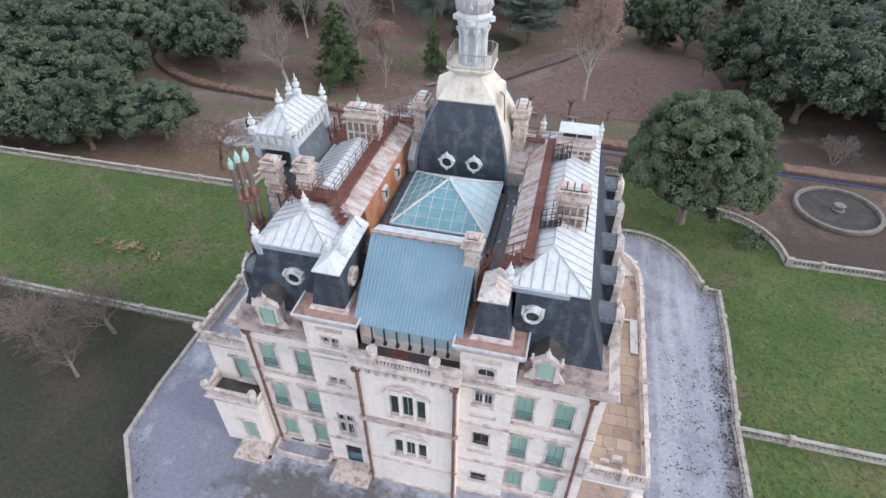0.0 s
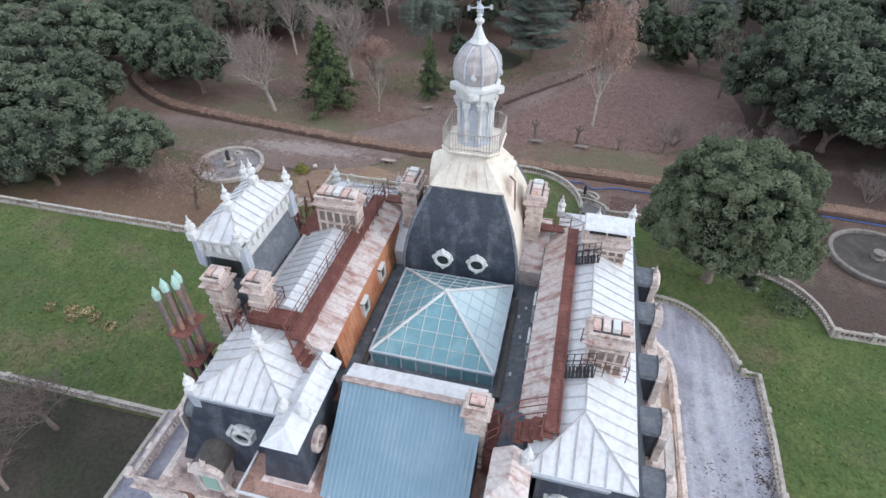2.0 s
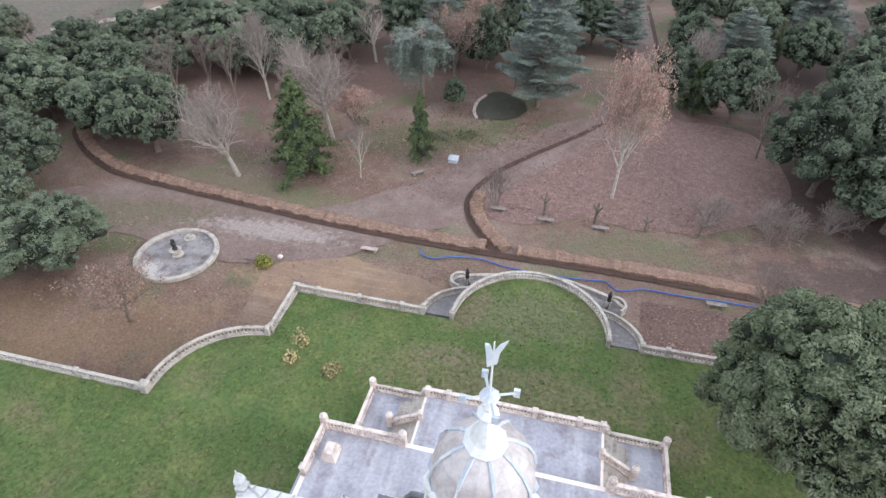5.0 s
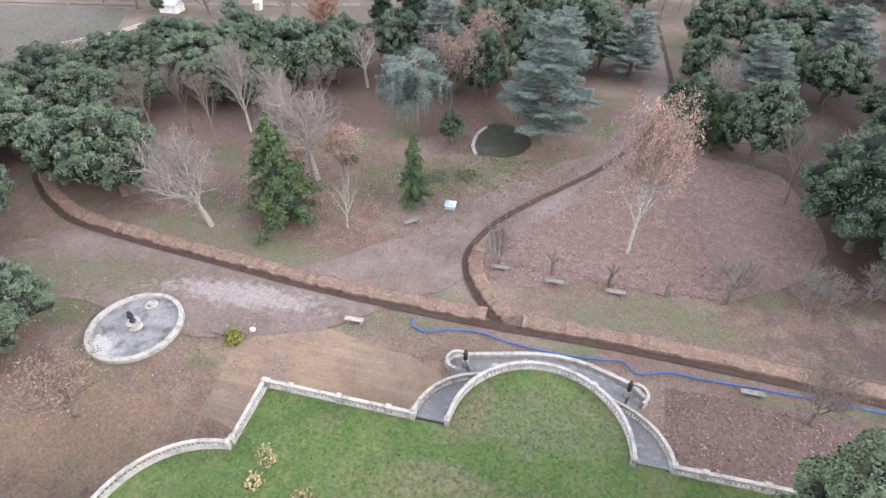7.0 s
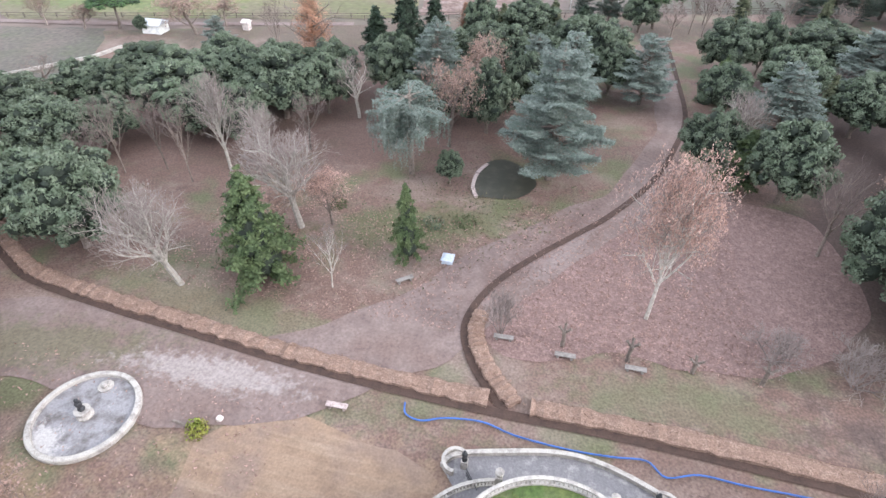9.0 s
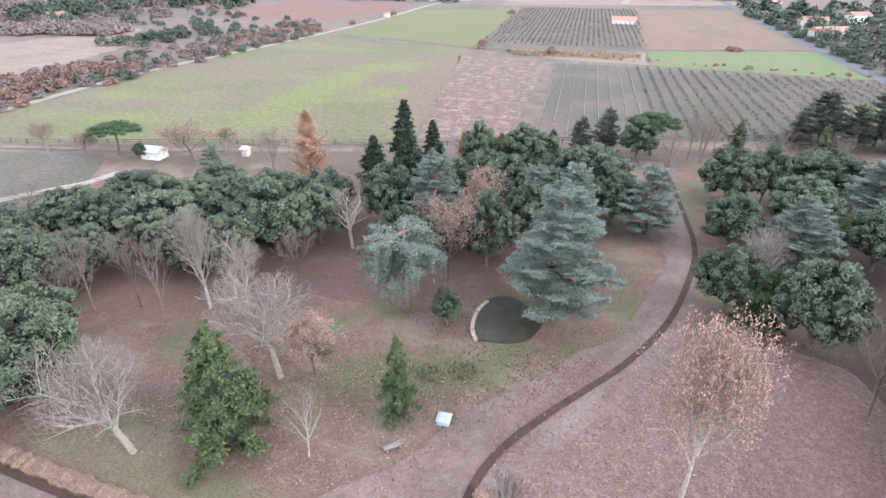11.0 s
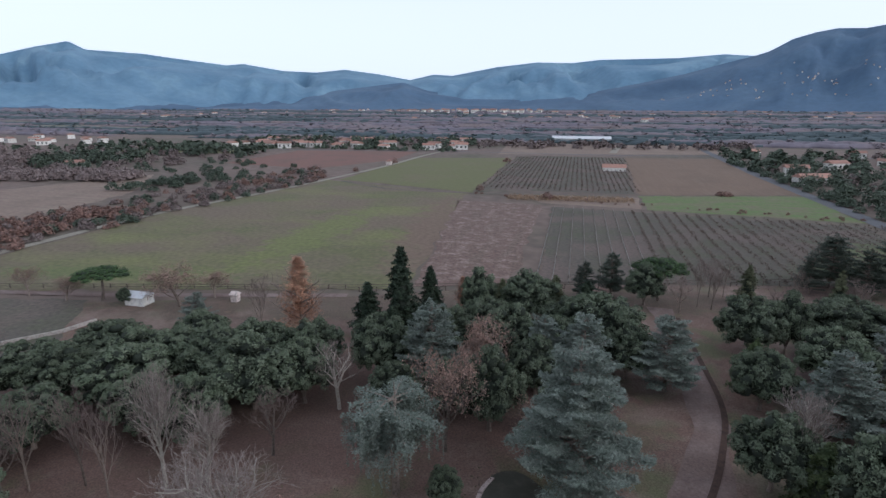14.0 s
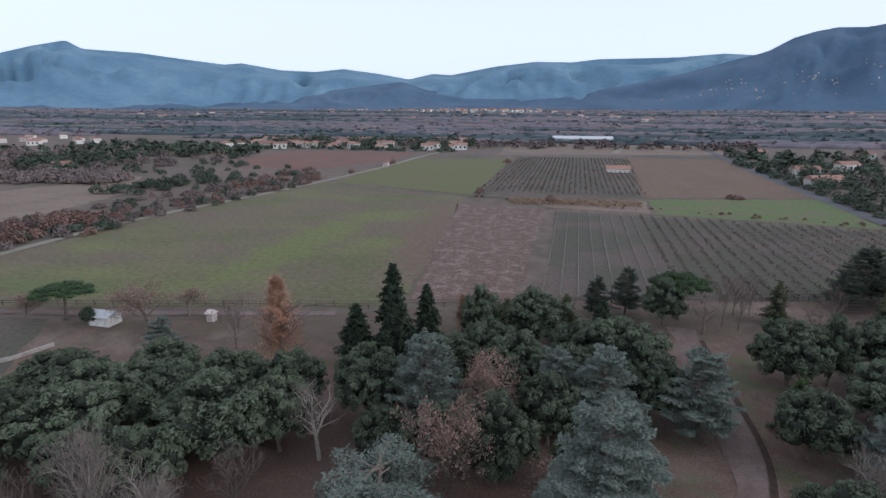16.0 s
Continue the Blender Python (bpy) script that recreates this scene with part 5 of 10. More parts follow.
curb.box(sx - 0.04, y0, 23.22, sx + 0.08, y1, 23.34)
part("skylight_frame", curb, GREY_BLUE, mansion)
apex = (0, ax, az)
corners = [(-sx, y0, ez), (sx, y0, ez), (sx, y1, ez), (-sx, y1, ez)]
for i in range(4):
    a, b = Vector(corners[i]), Vector(corners[(i + 1) % 4])
    tip = Vector(apex)
    n = (b - a).cross(tip - a).normalized()
    mat = GLASS_PALE if i == 1 else GLASS_BLUE
    pane = Shape().add([a, b, tip, a - n * 0.04, b - n * 0.04, tip - n * 0.04], [(0, 1, 2), (5, 4, 3), (0, 3, 4, 1), (1, 4, 5, 2), (2, 5, 3, 0)])
    face = part("glass_slope", pane, mat, mansion, "pale white glass slope" if i == 1 else "blue-green glass slope")
    bar = Shape()
    for k in range(1, 8):
        f = k / 8
        p = a.lerp(b, f)
        h = 1 - abs(2 * f - 1)
        q = p + ((a + b) / 2 - p) * 0 + (tip - (a + b) / 2) * h
        bar.tube([p + n * 0.02, q + n * 0.02], 0.02, 4)
    for k in range(1, 5):
        f = k / 5
        bar.tube([a.lerp(tip, f) + n * 0.02, b.lerp(tip, f) + n * 0.02], 0.018, 4)
    each("glazing_bar", bar, GLASS_PALE if i == 1 else WHITE_PAINT, face)
hips = Shape()
for c in corners:
    hips.tube([Vector(c) + Vector((0, 0, 0.05)), Vector(apex) + Vector((0, 0, 0.05))], 0.08, 5)
hips.lathe([(0.16, 0), (0.12, 0.12), (0.02, 0.2)], apex, 8)
each("skylight_hip", hips, WHITE_PAINT, mansion, "white painted hip bar")

# dome with lantern
cx, cy = 0.0, 16.65
def square(h, z, c=0.0):
    if c <= 0:
        return [(cx - h, cy - h, z), (cx + h, cy - h, z), (cx + h, cy + h, z), (cx - h, cy + h, z)]
    k = h - c
    return [(cx - k, cy - h, z), (cx + k, cy - h, z), (cx + h, cy - k, z), (cx + h, cy + k, z), (cx + k, cy + h, z), (cx - k, cy + h, z), (cx - h, cy + k, z), (cx - h, cy - k, z)]
prof = [(3.14, 22.4), (3.14, 23.4), (3.08, 24.4), (2.9, 25.4), (2.6, 26.4), (2.2, 27.3), (1.8, 28.1)]
front = Shape()
for (h0, a), (h1, b) in zip(prof, prof[1:]):
    front.add([(cx - h0, cy - h0, a), (cx + h0, cy - h0, a), (cx + h1, cy - h1, b), (cx - h1, cy - h1, b)], [(0, 1, 2, 3)])
    front.add([(cx - h0, cy + h0, a), (cx - h0, cy - h0, a), (cx - h1, cy - h1, b), (cx - h1, cy + h1, b)], [(0, 1, 2, 3)])
part("dome_slate", front, SLATE, mansion, "bowed dark slate dome faces", smooth=False)
side_f = Shape()
for (h0, a), (h1, b) in zip(prof, prof[1:]):
    side_f.add([(cx + h0, cy - h0, a), (cx + h0, cy + h0, a), (cx + h1, cy + h1, b), (cx + h1, cy - h1, b)], [(0, 1, 2, 3)])
    side_f.add([(cx + h0, cy + h0, a), (cx - h0, cy + h0, a), (cx - h1, cy + h1, b), (cx + h1, cy + h1, b)], [(0, 1, 2, 3)])
part("dome_sheet", side_f, CREAM, mansion, "bowed cream sheet dome faces")
ribs = Shape()
for sx_, sy_ in ((-1, -1), (1, -1), (1, 1), (-1, 1)):
    ribs.tube([(cx + sx_ * h, cy + sy_ * h, z) for h, z in prof], 0.09, 5)
each("dome_rib", ribs, LEAD, mansion)
part("dome_lip", Shape().loft([square(1.84, 28.0), square(1.9, 28.1), square(1.84, 28.22)]), CREAM, mansion)
col = Shape().loft([square(1.82, 28.2, 0.01), square(1.5, 28.75, 0.12), square(1.24, 29.25, 0.25), square(1.12, 29.55, 0.3), square(1.22, 29.65, 0.34), square(1.36, 29.78, 0.4)])
part("dome_collar", col, CREAM, mansion, "cream painted sheet collar of the dome")
part("gallery_floor", Shape().loft([square(1.42, 29.78, 0.42), square(1.5, 29.95, 0.44), square(1.45, 30.0, 0.43)]), CREAM, mansion, "cream octagonal gallery floor")
cs = Shape()
for x in (-1.2, -0.6, 0.0, 0.6, 1.2):
    cs.tube([(x, cy - 1.83, 28.25), (x * 0.82, cy - 1.52, 28.76), (x * 0.68, cy - 1.28, 29.2)], 0.03, 4)
each("seam", cs, CREAM, mansion)
lug = Shape()
for s in (-1, 1):
    n = 10
    r0 = [(cx + s * 1.1, cy - 0.95 * math.cos(math.pi * k / n), 28.2 + 1.25 * math.sin(math.pi * k / n)) for k in range(n + 1)]
    r1 = [(cx + s * 2.2, cy - 0.95 * math.cos(math.pi * k / n), 27.4 + 1.5 * math.sin(math.pi * k / n)) for k in range(n + 1)]
    lug.loft([r0, r1])
each("dome_dormer", lug, CREAM, mansion, "round-headed cream side dormer")
for x in (-0.9, 0.95):
    oc = Shape()
    yb = cy - 3.15
    zc = 24.35
    for rr_, yy_, th_ in ((0.4, yb - 0.12, 0.09), (0.44, yb + 0.05, 0.1)):
        oc.tube([(x + rr_ * math.cos(math.tau * k / 18), yy_, zc + rr_ * math.sin(math.tau * k / 18)) for k in range(19)], th_, 6)
    for s_ in (-1, 1):
        oc.lathe([(0.05, -0.1), (0.11, 0.0), (0.05, 0.12)], (x + s_ * 0.5, yb - 0.1, zc + 0.12), 6)
    oc.lathe([(0.05, -0.62), (0.13, -0.5), (0.1, -0.4)], (x, yb - 0.1, zc), 6)
    oc.lathe([(0.14, 0.42), (0.1, 0.55), (0.14, 0.62), (0.02, 0.78)], (x, yb - 0.1, zc), 7)
    o = part("dome_oculus", oc, WHITE_PAINT, mansion, "round carved pale dome window")
    part("pane", Shape().loft([[(x + 0.36 * math.cos(math.tau * k / 12), yb - 0.05, zc + 0.36 * math.sin(math.tau * k / 12)) for k in range(12)], [(x + 0.36 * math.cos(math.tau * k / 12), yb + 0.0, zc + 0.36 * math.sin(math.tau * k / 12)) for k in range(12)]]), DARK_GLASS, o)

lant = Shape()
T8 = math.pi / 8
lant.lathe([(0.92, 30.0), (0.9, 30.2), (0.82, 30.25), (0.8, 32.2), (0.9, 32.35)], (cx, cy, 0), 8, T8)
part("lantern_body", lant, GREY_BLUE, mansion, "octagonal grey-blue lantern drum")
pil = Shape()
for k in range(8):
    a = T8 + math.tau * k / 8
    pil.tube([(cx + 0.84 * math.cos(a), cy + 0.84 * math.sin(a), 30.2), (cx + 0.84 * math.cos(a), cy + 0.84 * math.sin(a), 32.2)], 0.1, 5)
    pil.lathe([(0.1, 31.9), (0.2, 32.1), (0.22, 32.3)], (cx + 0.88 * math.cos(a), cy + 0.88 * math.sin(a), 0), 6)
    b = math.tau * k / 8
    pil.tube([(cx + 0.78 * math.cos(b) - 0.2 * math.sin(b) * c, cy + 0.78 * math.sin(b) + 0.2 * math.cos(b) * c, z) for c, z in ((-1, 30.35), (-1, 31.4), (-0.7, 31.75), (0, 31.9), (0.7, 31.75), (1, 31.4), (1, 30.35))], 0.035, 4)
each("pilaster", pil, WHITE_PAINT, mansion)
ring = Shape().lathe([(0.88, 32.3), (1.0, 32.45), (1.04, 32.75), (1.16, 32.9), (1.16, 33.05), (1.06, 33.15), (1.0, 33.2)], (cx, cy, 0), 8, T8)
for k in range(4):
    a = math.tau * k / 4 + math.pi / 2
    ring.lathe([(0.3, -0.1), (0.3, 0.15)], (cx + 1.03 * math.cos(a), cy + 1.03 * math.sin(a), 32.75), 10)
part("lantern_cornice", ring, WHITE_PAINT, mansion, "white lantern cornice with round ornaments")
bulb = Shape().lathe([(0.98, 33.2), (1.08, 33.45), (1.12, 33.8), (1.06, 34.15), (0.88, 34.5), (0.6, 34.78), (0.33, 34.92)], (cx, cy, 0), 16, T8)
part("lantern_cupola", bulb, CUPOLA, mansion, "bulbous stained beige-grey lantern cupola", smooth=False)
rb = Shape()
for k in range(8):
    a = T8 + math.tau * k / 8
    rb.tube([(cx + r * math.cos(a), cy + r * math.sin(a), z) for r, z in ((1.01, 33.2), (1.1, 33.45), (1.14, 33.8), (1.08, 34.15), (0.9, 34.5), (0.62, 34.78), (0.35, 34.92))], 0.045, 4)
for k in range(4):
    a = math.tau * k / 4 + math.pi / 2
    rb.lathe([(0.14, 0), (0.17, 0.12), (0.1, 0.3), (0.02, 0.42)], (cx + 1.04 * math.cos(a), cy + 1.04 * math.sin(a), 33.5), 7)
    rb.tube([(cx + 1.07 * math.cos(a + 0.4), cy + 1.07 * math.sin(a + 0.4), 33.3), (cx + 1.1 * math.cos(a + 0.4), cy + 1.1 * math.sin(a + 0.4), 34.3)], [0.06, 0.01], 5)
each("cupola_rib", rb, GREY_BLUE, mansion)
sp = Shape().lathe([(0.42, 34.84), (0.46, 34.95), (0.33, 35.1), (0.22, 35.35), (0.12, 35.6), (0.1, 35.7), (0.2, 35.8), (0.22, 35.9), (0.1, 36.02), (0.14, 36.12), (0.08, 36.2), (0.16, 36.3), (0.04, 36.38), (0.025, 36.5), (0.014, 37.9)], (cx, cy, 0), 9)
part("spire", sp, WHITE_PAINT, mansion, "turned white spire")
vane = Shape()
for a in (20, 110, 200, 290):
    c, s_ = math.cos(radians(a)), math.sin(radians(a))
    vane.tube([(cx, cy, 36.42), (cx + 0.5 * c, cy + 0.5 * s_, 36.42)], 0.03, 4)
    vane.box(cx + 0.5 * c - 0.06, cy + 0.5 * s_ - 0.03, 36.32, cx + 0.5 * c + 0.06, cy + 0.5 * s_ + 0.03, 36.52)
vane.lathe([(0.05, -0.15), (0.2, 0.0), (0.05, 0.15)], (cx, cy, 36.42), 8)
cock = [(a * 0.75, 37.28 + (b - 37.3) * 0.8) for a, b in ((-0.12, 37.3), (0.1, 37.35), (0.14, 37.7), (0.3, 38.05), (0.12, 37.95), (-0.02, 37.75), (-0.1, 38.0), (-0.2, 38.05), (-0.16, 37.75))]
hen = Shape().loft([[(cx + a, cy - 0.02 + a * 0.4, b) for a, b in cock], [(cx + a, cy + 0.02 + a * 0.4, b) for a, b in cock]])
each("vane_arm", vane, GREY_BLUE, mansion, "grey iron weather vane arm")
part("vane_blade", hen, GREY_BLUE, mansion)
gal = Shape()
oct_ = square(1.42, 30.0, 0.42)
for a, b in zip(oct_, oct_[1:] + oct_[:1]):
    a, b = Vector(a), Vector(b)
    for z in (0.12, 0.95):
        gal.tube([a + Vector((0, 0, z)), b + Vector((0, 0, z))], 0.025, 4)
    n = max(3, round((b - a).length / 0.15))
    for i in range(n):
        p = a.lerp(b, i / n)
        gal.tube([p, p + Vector((0, 0, 1.0 if i == 0 else 0.95))], 0.03 if i == 0 else 0.014, 4)
each("gallery_bar", gal, GARDEN_STONE, mansion, "thin pale iron gallery bar")

# roofs of the wings: mansards, zinc hips, ridge walks
def hip_roof(name, rect, z0, ridge, mat, label, seam=0.55, fascia=0.12):
    x0, y0, x1, y1 = rect
    (rx0, ry0, rz0), (rx1, ry1, rz1) = ridge
    s = Shape()
    s.frustum((x0, y0, x1, y1), z0 - fascia, (x0, y0, x1, y1), z0)
    a, b, c, d, e, f = (x0, y0, z0), (x1, y0, z0), (x1, y1, z0), (x0, y1, z0), (rx0, ry0, rz0), (rx1, ry1, rz1)
    s.add([a, b, c, d, e, f], [(0, 1, 4), (1, 2, 5, 4), (2, 3, 5), (3, 0, 4, 5)])
    roof = part(name, s, mat, mansion, label)
    m = Shape()
    length = (Vector(f) - Vector(e)).length
    for p, q, r, t in ((b, c, e, f), (d, a, f, e)):
        p, q, r, t = (Vector(k) for k in (p, q, r, t))
        n = max(2, round((q - p).length / seam))
        for i in range(1, n):
            u = p.lerp(q, i / n)
            w = r.lerp(t, min(1, max(0, (u.y - r.y) / (t.y - r.y if abs(t.y - r.y) > 0.01 else 1))))
            lo, hi = min(r.y, t.y), max(r.y, t.y)
            if u.y < lo:
                k = (u.y - y0) / max(lo - y0, 0.01)
                w = (a if p.x < rx0 else b, )
                base = Vector((u.x, y0, z0))
                w = base.lerp(Vector((rx0, ry0, rz0)), k)
            elif u.y > hi:
                k = (y1 - u.y) / max(y1 - hi, 0.01)
                w = Vector((u.x, y1, z0)).lerp(Vector((rx1, ry1, rz1)), k)
            else:
                w = Vector((rx0, u.y, rz0))
            m.tube([u + Vector((0, 0, 0.03)), w + Vector((0, 0, 0.03))], 0.032, 4)
    for yy, rp in ((y0, Vector(e)), (y1, Vector(f))):
        n = max(2, round((x1 - x0) / seam))
        for i in range(1, n):
            x = x0 + (x1 - x0) * i / n
            k = (x - x0) / (rp.x - x0) if x < rp.x else (x1 - x) / (x1 - rp.x)
            base = Vector((x, yy, z0))
            top = Vector((x, yy + (rp.y - yy) * k, z0 + (rp.z - z0) * k))
            m.tube([base + Vector((0, 0, 0.03)), top + Vector((0, 0, 0.03))], 0.032, 4)
    for p, q in ((a, e), (b, e), (c, f), (d, f), (e, f)):
        if (Vector(p) - Vector(q)).length > 0.05:
            m.tube([Vector(p) + Vector((0, 0, 0.03)), Vector(q) + Vector((0, 0, 0.03))], 0.042, 4)
    each("seam", m, SEAM, roof)
    return roof


# west pavilion
ms = Shape().frustum((-10.35, 1.85, -4.7, 7.2), 20.05, (-8.95, 2.6, -4.8, 7.0), 24.15)
part("mansard", ms, SLATE, mansion, "dark slate mansard of the west pavilion")
fas = Shape().frustum((-9.0, 2.55, -4.75, 7.05), 24.05, (-9.15, 2.42, -4.6, 7.15), 24.45)
fas.frustum((-9.1, 2.5, -8.75, 2.85), 23.6, (-9.15, 2.42, -8.75, 2.85), 24.5)
part("mansard_crown", fas, GREY_BLUE, mansion, "grey-blue moulded roof crown")
hip_roof("zinc_roof", (-9.1, 2.48, -4.65, 7.1), 24.5, ((-6.9, 4.7, 25.45), (-6.9, 4.9, 25.45)), ZINC, "pale zinc pyramid roof of the west pavilion")
finial(mansion, (-6.9, 4.8, 25.4), 1.3)
finial(mansion, (-9.0, 2.65, 24.5), 1.2)
finial(mansion, (-4.75, 2.65, 24.5), 1.1)
# east wing
ms = Shape().frustum((5.4, 1.85, 10.35, 20.2), 20.05, (5.4, 2.6, 8.95, 19.0), 24.3)
part("mansard", ms, SLATE, mansion, "dark slate mansard along the east wing")
fas = Shape().frustum((5.0, 2.55, 8.0, 2.9), 24.0, (4.9, 2.42, 8.05, 2.9), 24.4)
part("mansard_crown", fas, GREY_BLUE, mansion, "broken grey-blue roof crown")
hip_roof("zinc_roof", (4.9, 2.5, 9.0, 19.1), 24.5, ((6.85, 4.8, 25.5), (6.85, 16.6, 25.5)), ZINC, "long pale zinc hip roof of the east wing", 0.62)
for p in ((4.95, 2.7, 24.5), (4.9, 18.9, 24.5), (8.9, 18.9, 24.5)):
    finial(mansion, p, 1.35)
finial(mansion, (6.85, 16.6, 25.4), 1.5)
inner = Shape().add([(5.5, 4.2, 25.05), (5.5, 17.0, 25.05), (4.35, 17.0, 24.1), (4.35, 4.2, 24.1), (5.5, 4.2, 22.4), (5.5, 17, 22.4), (4.35, 17, 22.4), (4.35, 4.2, 22.4)], [(0, 1, 2, 3), (0, 3, 7, 4), (1, 5, 6, 2), (3, 2, 6, 7)])
part("inner_slope", inner, ZINC_RUST, mansion, "rust-streaked inner roof slope")
rbs = Shape().seams(((4.35, 4.2, 24.1), (4.35, 17.0, 24.1)), ((5.5, 4.2, 25.05), (5.5, 17.0, 25.05)), 0.75, 0.09)
each("batten", rbs, ZINC_RUST, mansion)
part("court_wall", Shape().box(4.3, 5.0, 22.4, 4.36, 17.0, 24.1), SLATE, mansion)


def roof_walk(x0, x1, y0, y1, z, label, rails=(1, 1)):
    w = Shape()
    n = round((y1 - y0) / 0.5)
    for i in range(n):
        w.box(x0, y0 + (y1 - y0) * i / n, z, x1, y0 + (y1 - y0) * (i + 0.97) / n, z + 0.05)
    w.box(x0 - 0.03, y0, z - 0.12, x0 + 0.05, y1, z + 0.09)
    w.box(x1 - 0.05, y0, z - 0.12, x1 + 0.03, y1, z + 0.09)
    deck = part("roof_walk", w, RUST, mansion, label)
    r = Shape()
    for on, x in zip(rails, (x0, x1)):
        if not on:
            continue
        for h in (0.35, 0.65, 0.95):
            r.tube([(x, y0, z + h), (x, y1, z + h)], 0.018, 4)
        m = max(2, round((y1 - y0) / 1.1))
        for i in range(m + 1):
            y = y0 + (y1 - y0) * i / m
            r.tube([(x, y, z), (x, y, z + 1.0)], 0.025, 4)
    part("railing", r, RUST, deck, "thin rusted iron railing", kind="stuff")
    return deck


roof_walk(5.45, 5.95, 3.8, 16.6, 25.25, "long rust-brown iron roof walk", (0, 0))
roof_walk(-5.95, -5.3, 5.6, 17.0, 25.3, "rust-brown iron roof walk with railing", (1, 1))
rr = Shape()
for s in (0.35, 0.65, 0.95):
    rr.tube([(-8.2, 6.3, 25.2 + s), (-6.0, 6.1, 25.3 + s)], 0.02, 4)
    rr.tube([(-6.0, 5.6, 25.3 + s), (-5.0, 4.6, 24.6 + s), (-3.9, 4.2, 23.2 + s)], 0.02, 4)
    rr.tube([(-5.3, 5.6, 25.3 + s), (-4.6, 5.2, 24.6 + s), (-3.4, 4.9, 23.2 + s)], 0.02, 4)
for k in range(6):
    rr.tube([(-8.2 + 0.44 * k, 6.3 - 0.04 * k, 25.1), (-8.2 + 0.44 * k, 6.3 - 0.04 * k, 26.2)], 0.025, 4)
part("stair_railing", rr, RUST, mansion, "rusted iron roof stair railing", kind="stuff")
st = Shape()
for k in range(9):
    f = k / 8
    st.box(-5.5 + 1.7 * f, 4.9 - 0.5 * f, 25.2 - 2.0 * f, -5.1 + 1.7 * f, 5.6 - 0.5 * f, 25.25 - 2.0 * f)
st.box(-8.4, 6.4, 24.8, -5.3, 7.3, 25.2)
each("roof_step", st, RUST, mansion, "rusty iron roof step")
rr = Shape()
for s in (0.5, 1.0):
    rr.tube([(3.3, 3.6, 23.6 + s), (4.4, 4.0, 24.6 + s), (5.4, 4.0, 25.2 + s)], 0.03, 4)
    rr.tube([(3.3, 4.4, 23.6 + s), (4.4, 4.7, 24.6 + s), (5.4, 4.7, 25.2 + s)], 0.03, 4)
for k in range(6):
    rr.tube([(3.3 + 0.4 * k, 3.7, 23.4 + 0.34 * k), (3.3 + 0.4 * k, 3.7, 24.7 + 0.34 * k)], 0.03, 4)
rr.tube([(3.6, 3.0, 22.5), (3.9, 4.0, 25.4)], 0.035, 4)
rr.tube([(4.2, 3.0, 22.5), (3.6, 4.2, 25.2)], 0.035, 4)
part("stair_railing", rr, RUST, mansion, "leaning rusted iron roof stair", kind="stuff")
st = Shape()
for k in range(7):
    f = k / 6
    st.box(3.3 + 2.0 * f, 3.6, 23.5 + 1.6 * f, 3.75 + 2.0 * f, 4.6, 23.56 + 1.6 * f)
st.box(3.2, 3.4, 21.9, 5.4, 5.6, 23.3)
each("roof_step", st, RUST, mansion, "rusty iron roof step")

# west long roof, timber wall, rear roofs
hip = Shape()
hip.add([(-8.75, 7.3, 24.6), (-8.75, 13.4, 24.6), (-7.0, 13.4, 25.45), (-7.0, 7.3, 25.45), (-5.9, 7.3, 25.1), (-5.9, 13.4, 25.1), (-8.75, 7.3, 22), (-8.75, 13.4, 22), (-5.9, 7.3, 22), (-5.9, 13.4, 22)], [(0, 3, 2, 1), (3, 4, 5, 2), (0, 1, 7, 6), (0, 6, 8, 4, 3), (1, 2, 5, 9, 7)])
part("zinc_roof", hip, ZINC, mansion, "long pale zinc ridge roof of the west wing")
sm = Shape().seams(((-8.75, 7.3, 24.6), (-8.75, 13.4, 24.6)), ((-7.0, 7.3, 25.45), (-7.0, 13.4, 25.45)), 0.5)
sm.seams(((-5.9, 7.3, 25.1), (-5.9, 13.4, 25.1)), ((-7.0, 7.3, 25.45), (-7.0, 13.4, 25.45)), 0.5)
sm.tube([(-8.75, 7.2, 24.65), (-8.75, 13.5, 24.65)], 0.12, 5)
each("seam", sm, SEAM, mansion)
inner = Shape().add([(-5.4, 5.8, 25.05), (-5.4, 17.2, 25.05), (-4.2, 17.2, 24.55), (-4.2, 5.8, 24.55), (-5.4, 5.8, 22.4), (-5.4, 17.2, 22.4), (-4.25, 17.2, 22.4), (-4.25, 5.8, 22.4)], [(0, 3, 2, 1), (0, 4, 7, 3), (1, 2, 6, 5)])
part("inner_slope", inner, ZINC_RUST, mansion, "rust-streaked inner roof slope")
each("batten", Shape().seams(((-4.2, 5.8, 24.55), (-4.2, 17.2, 24.55)), ((-5.4, 5.8, 25.05), (-5.4, 17.2, 25.05)), 0.55, 0.08), ZINC_RUST, mansion)
tw = Shape()
for i in range(26):
    y = 6.6 + i * 0.36
    tw.loft([[(-3.95, y, 22.6), (-3.95, y + 0.34, 22.6), (-4.25, y + 0.34, 22.6), (-4.25, y, 22.6)], [(-4.18, y, 24.55), (-4.18, y + 0.34, 24.55), (-4.4, y + 0.34, 24.55), (-4.4, y, 24.55)]])
each("timber_board", tw, ORANGE, mansion, "bare orange timber board")
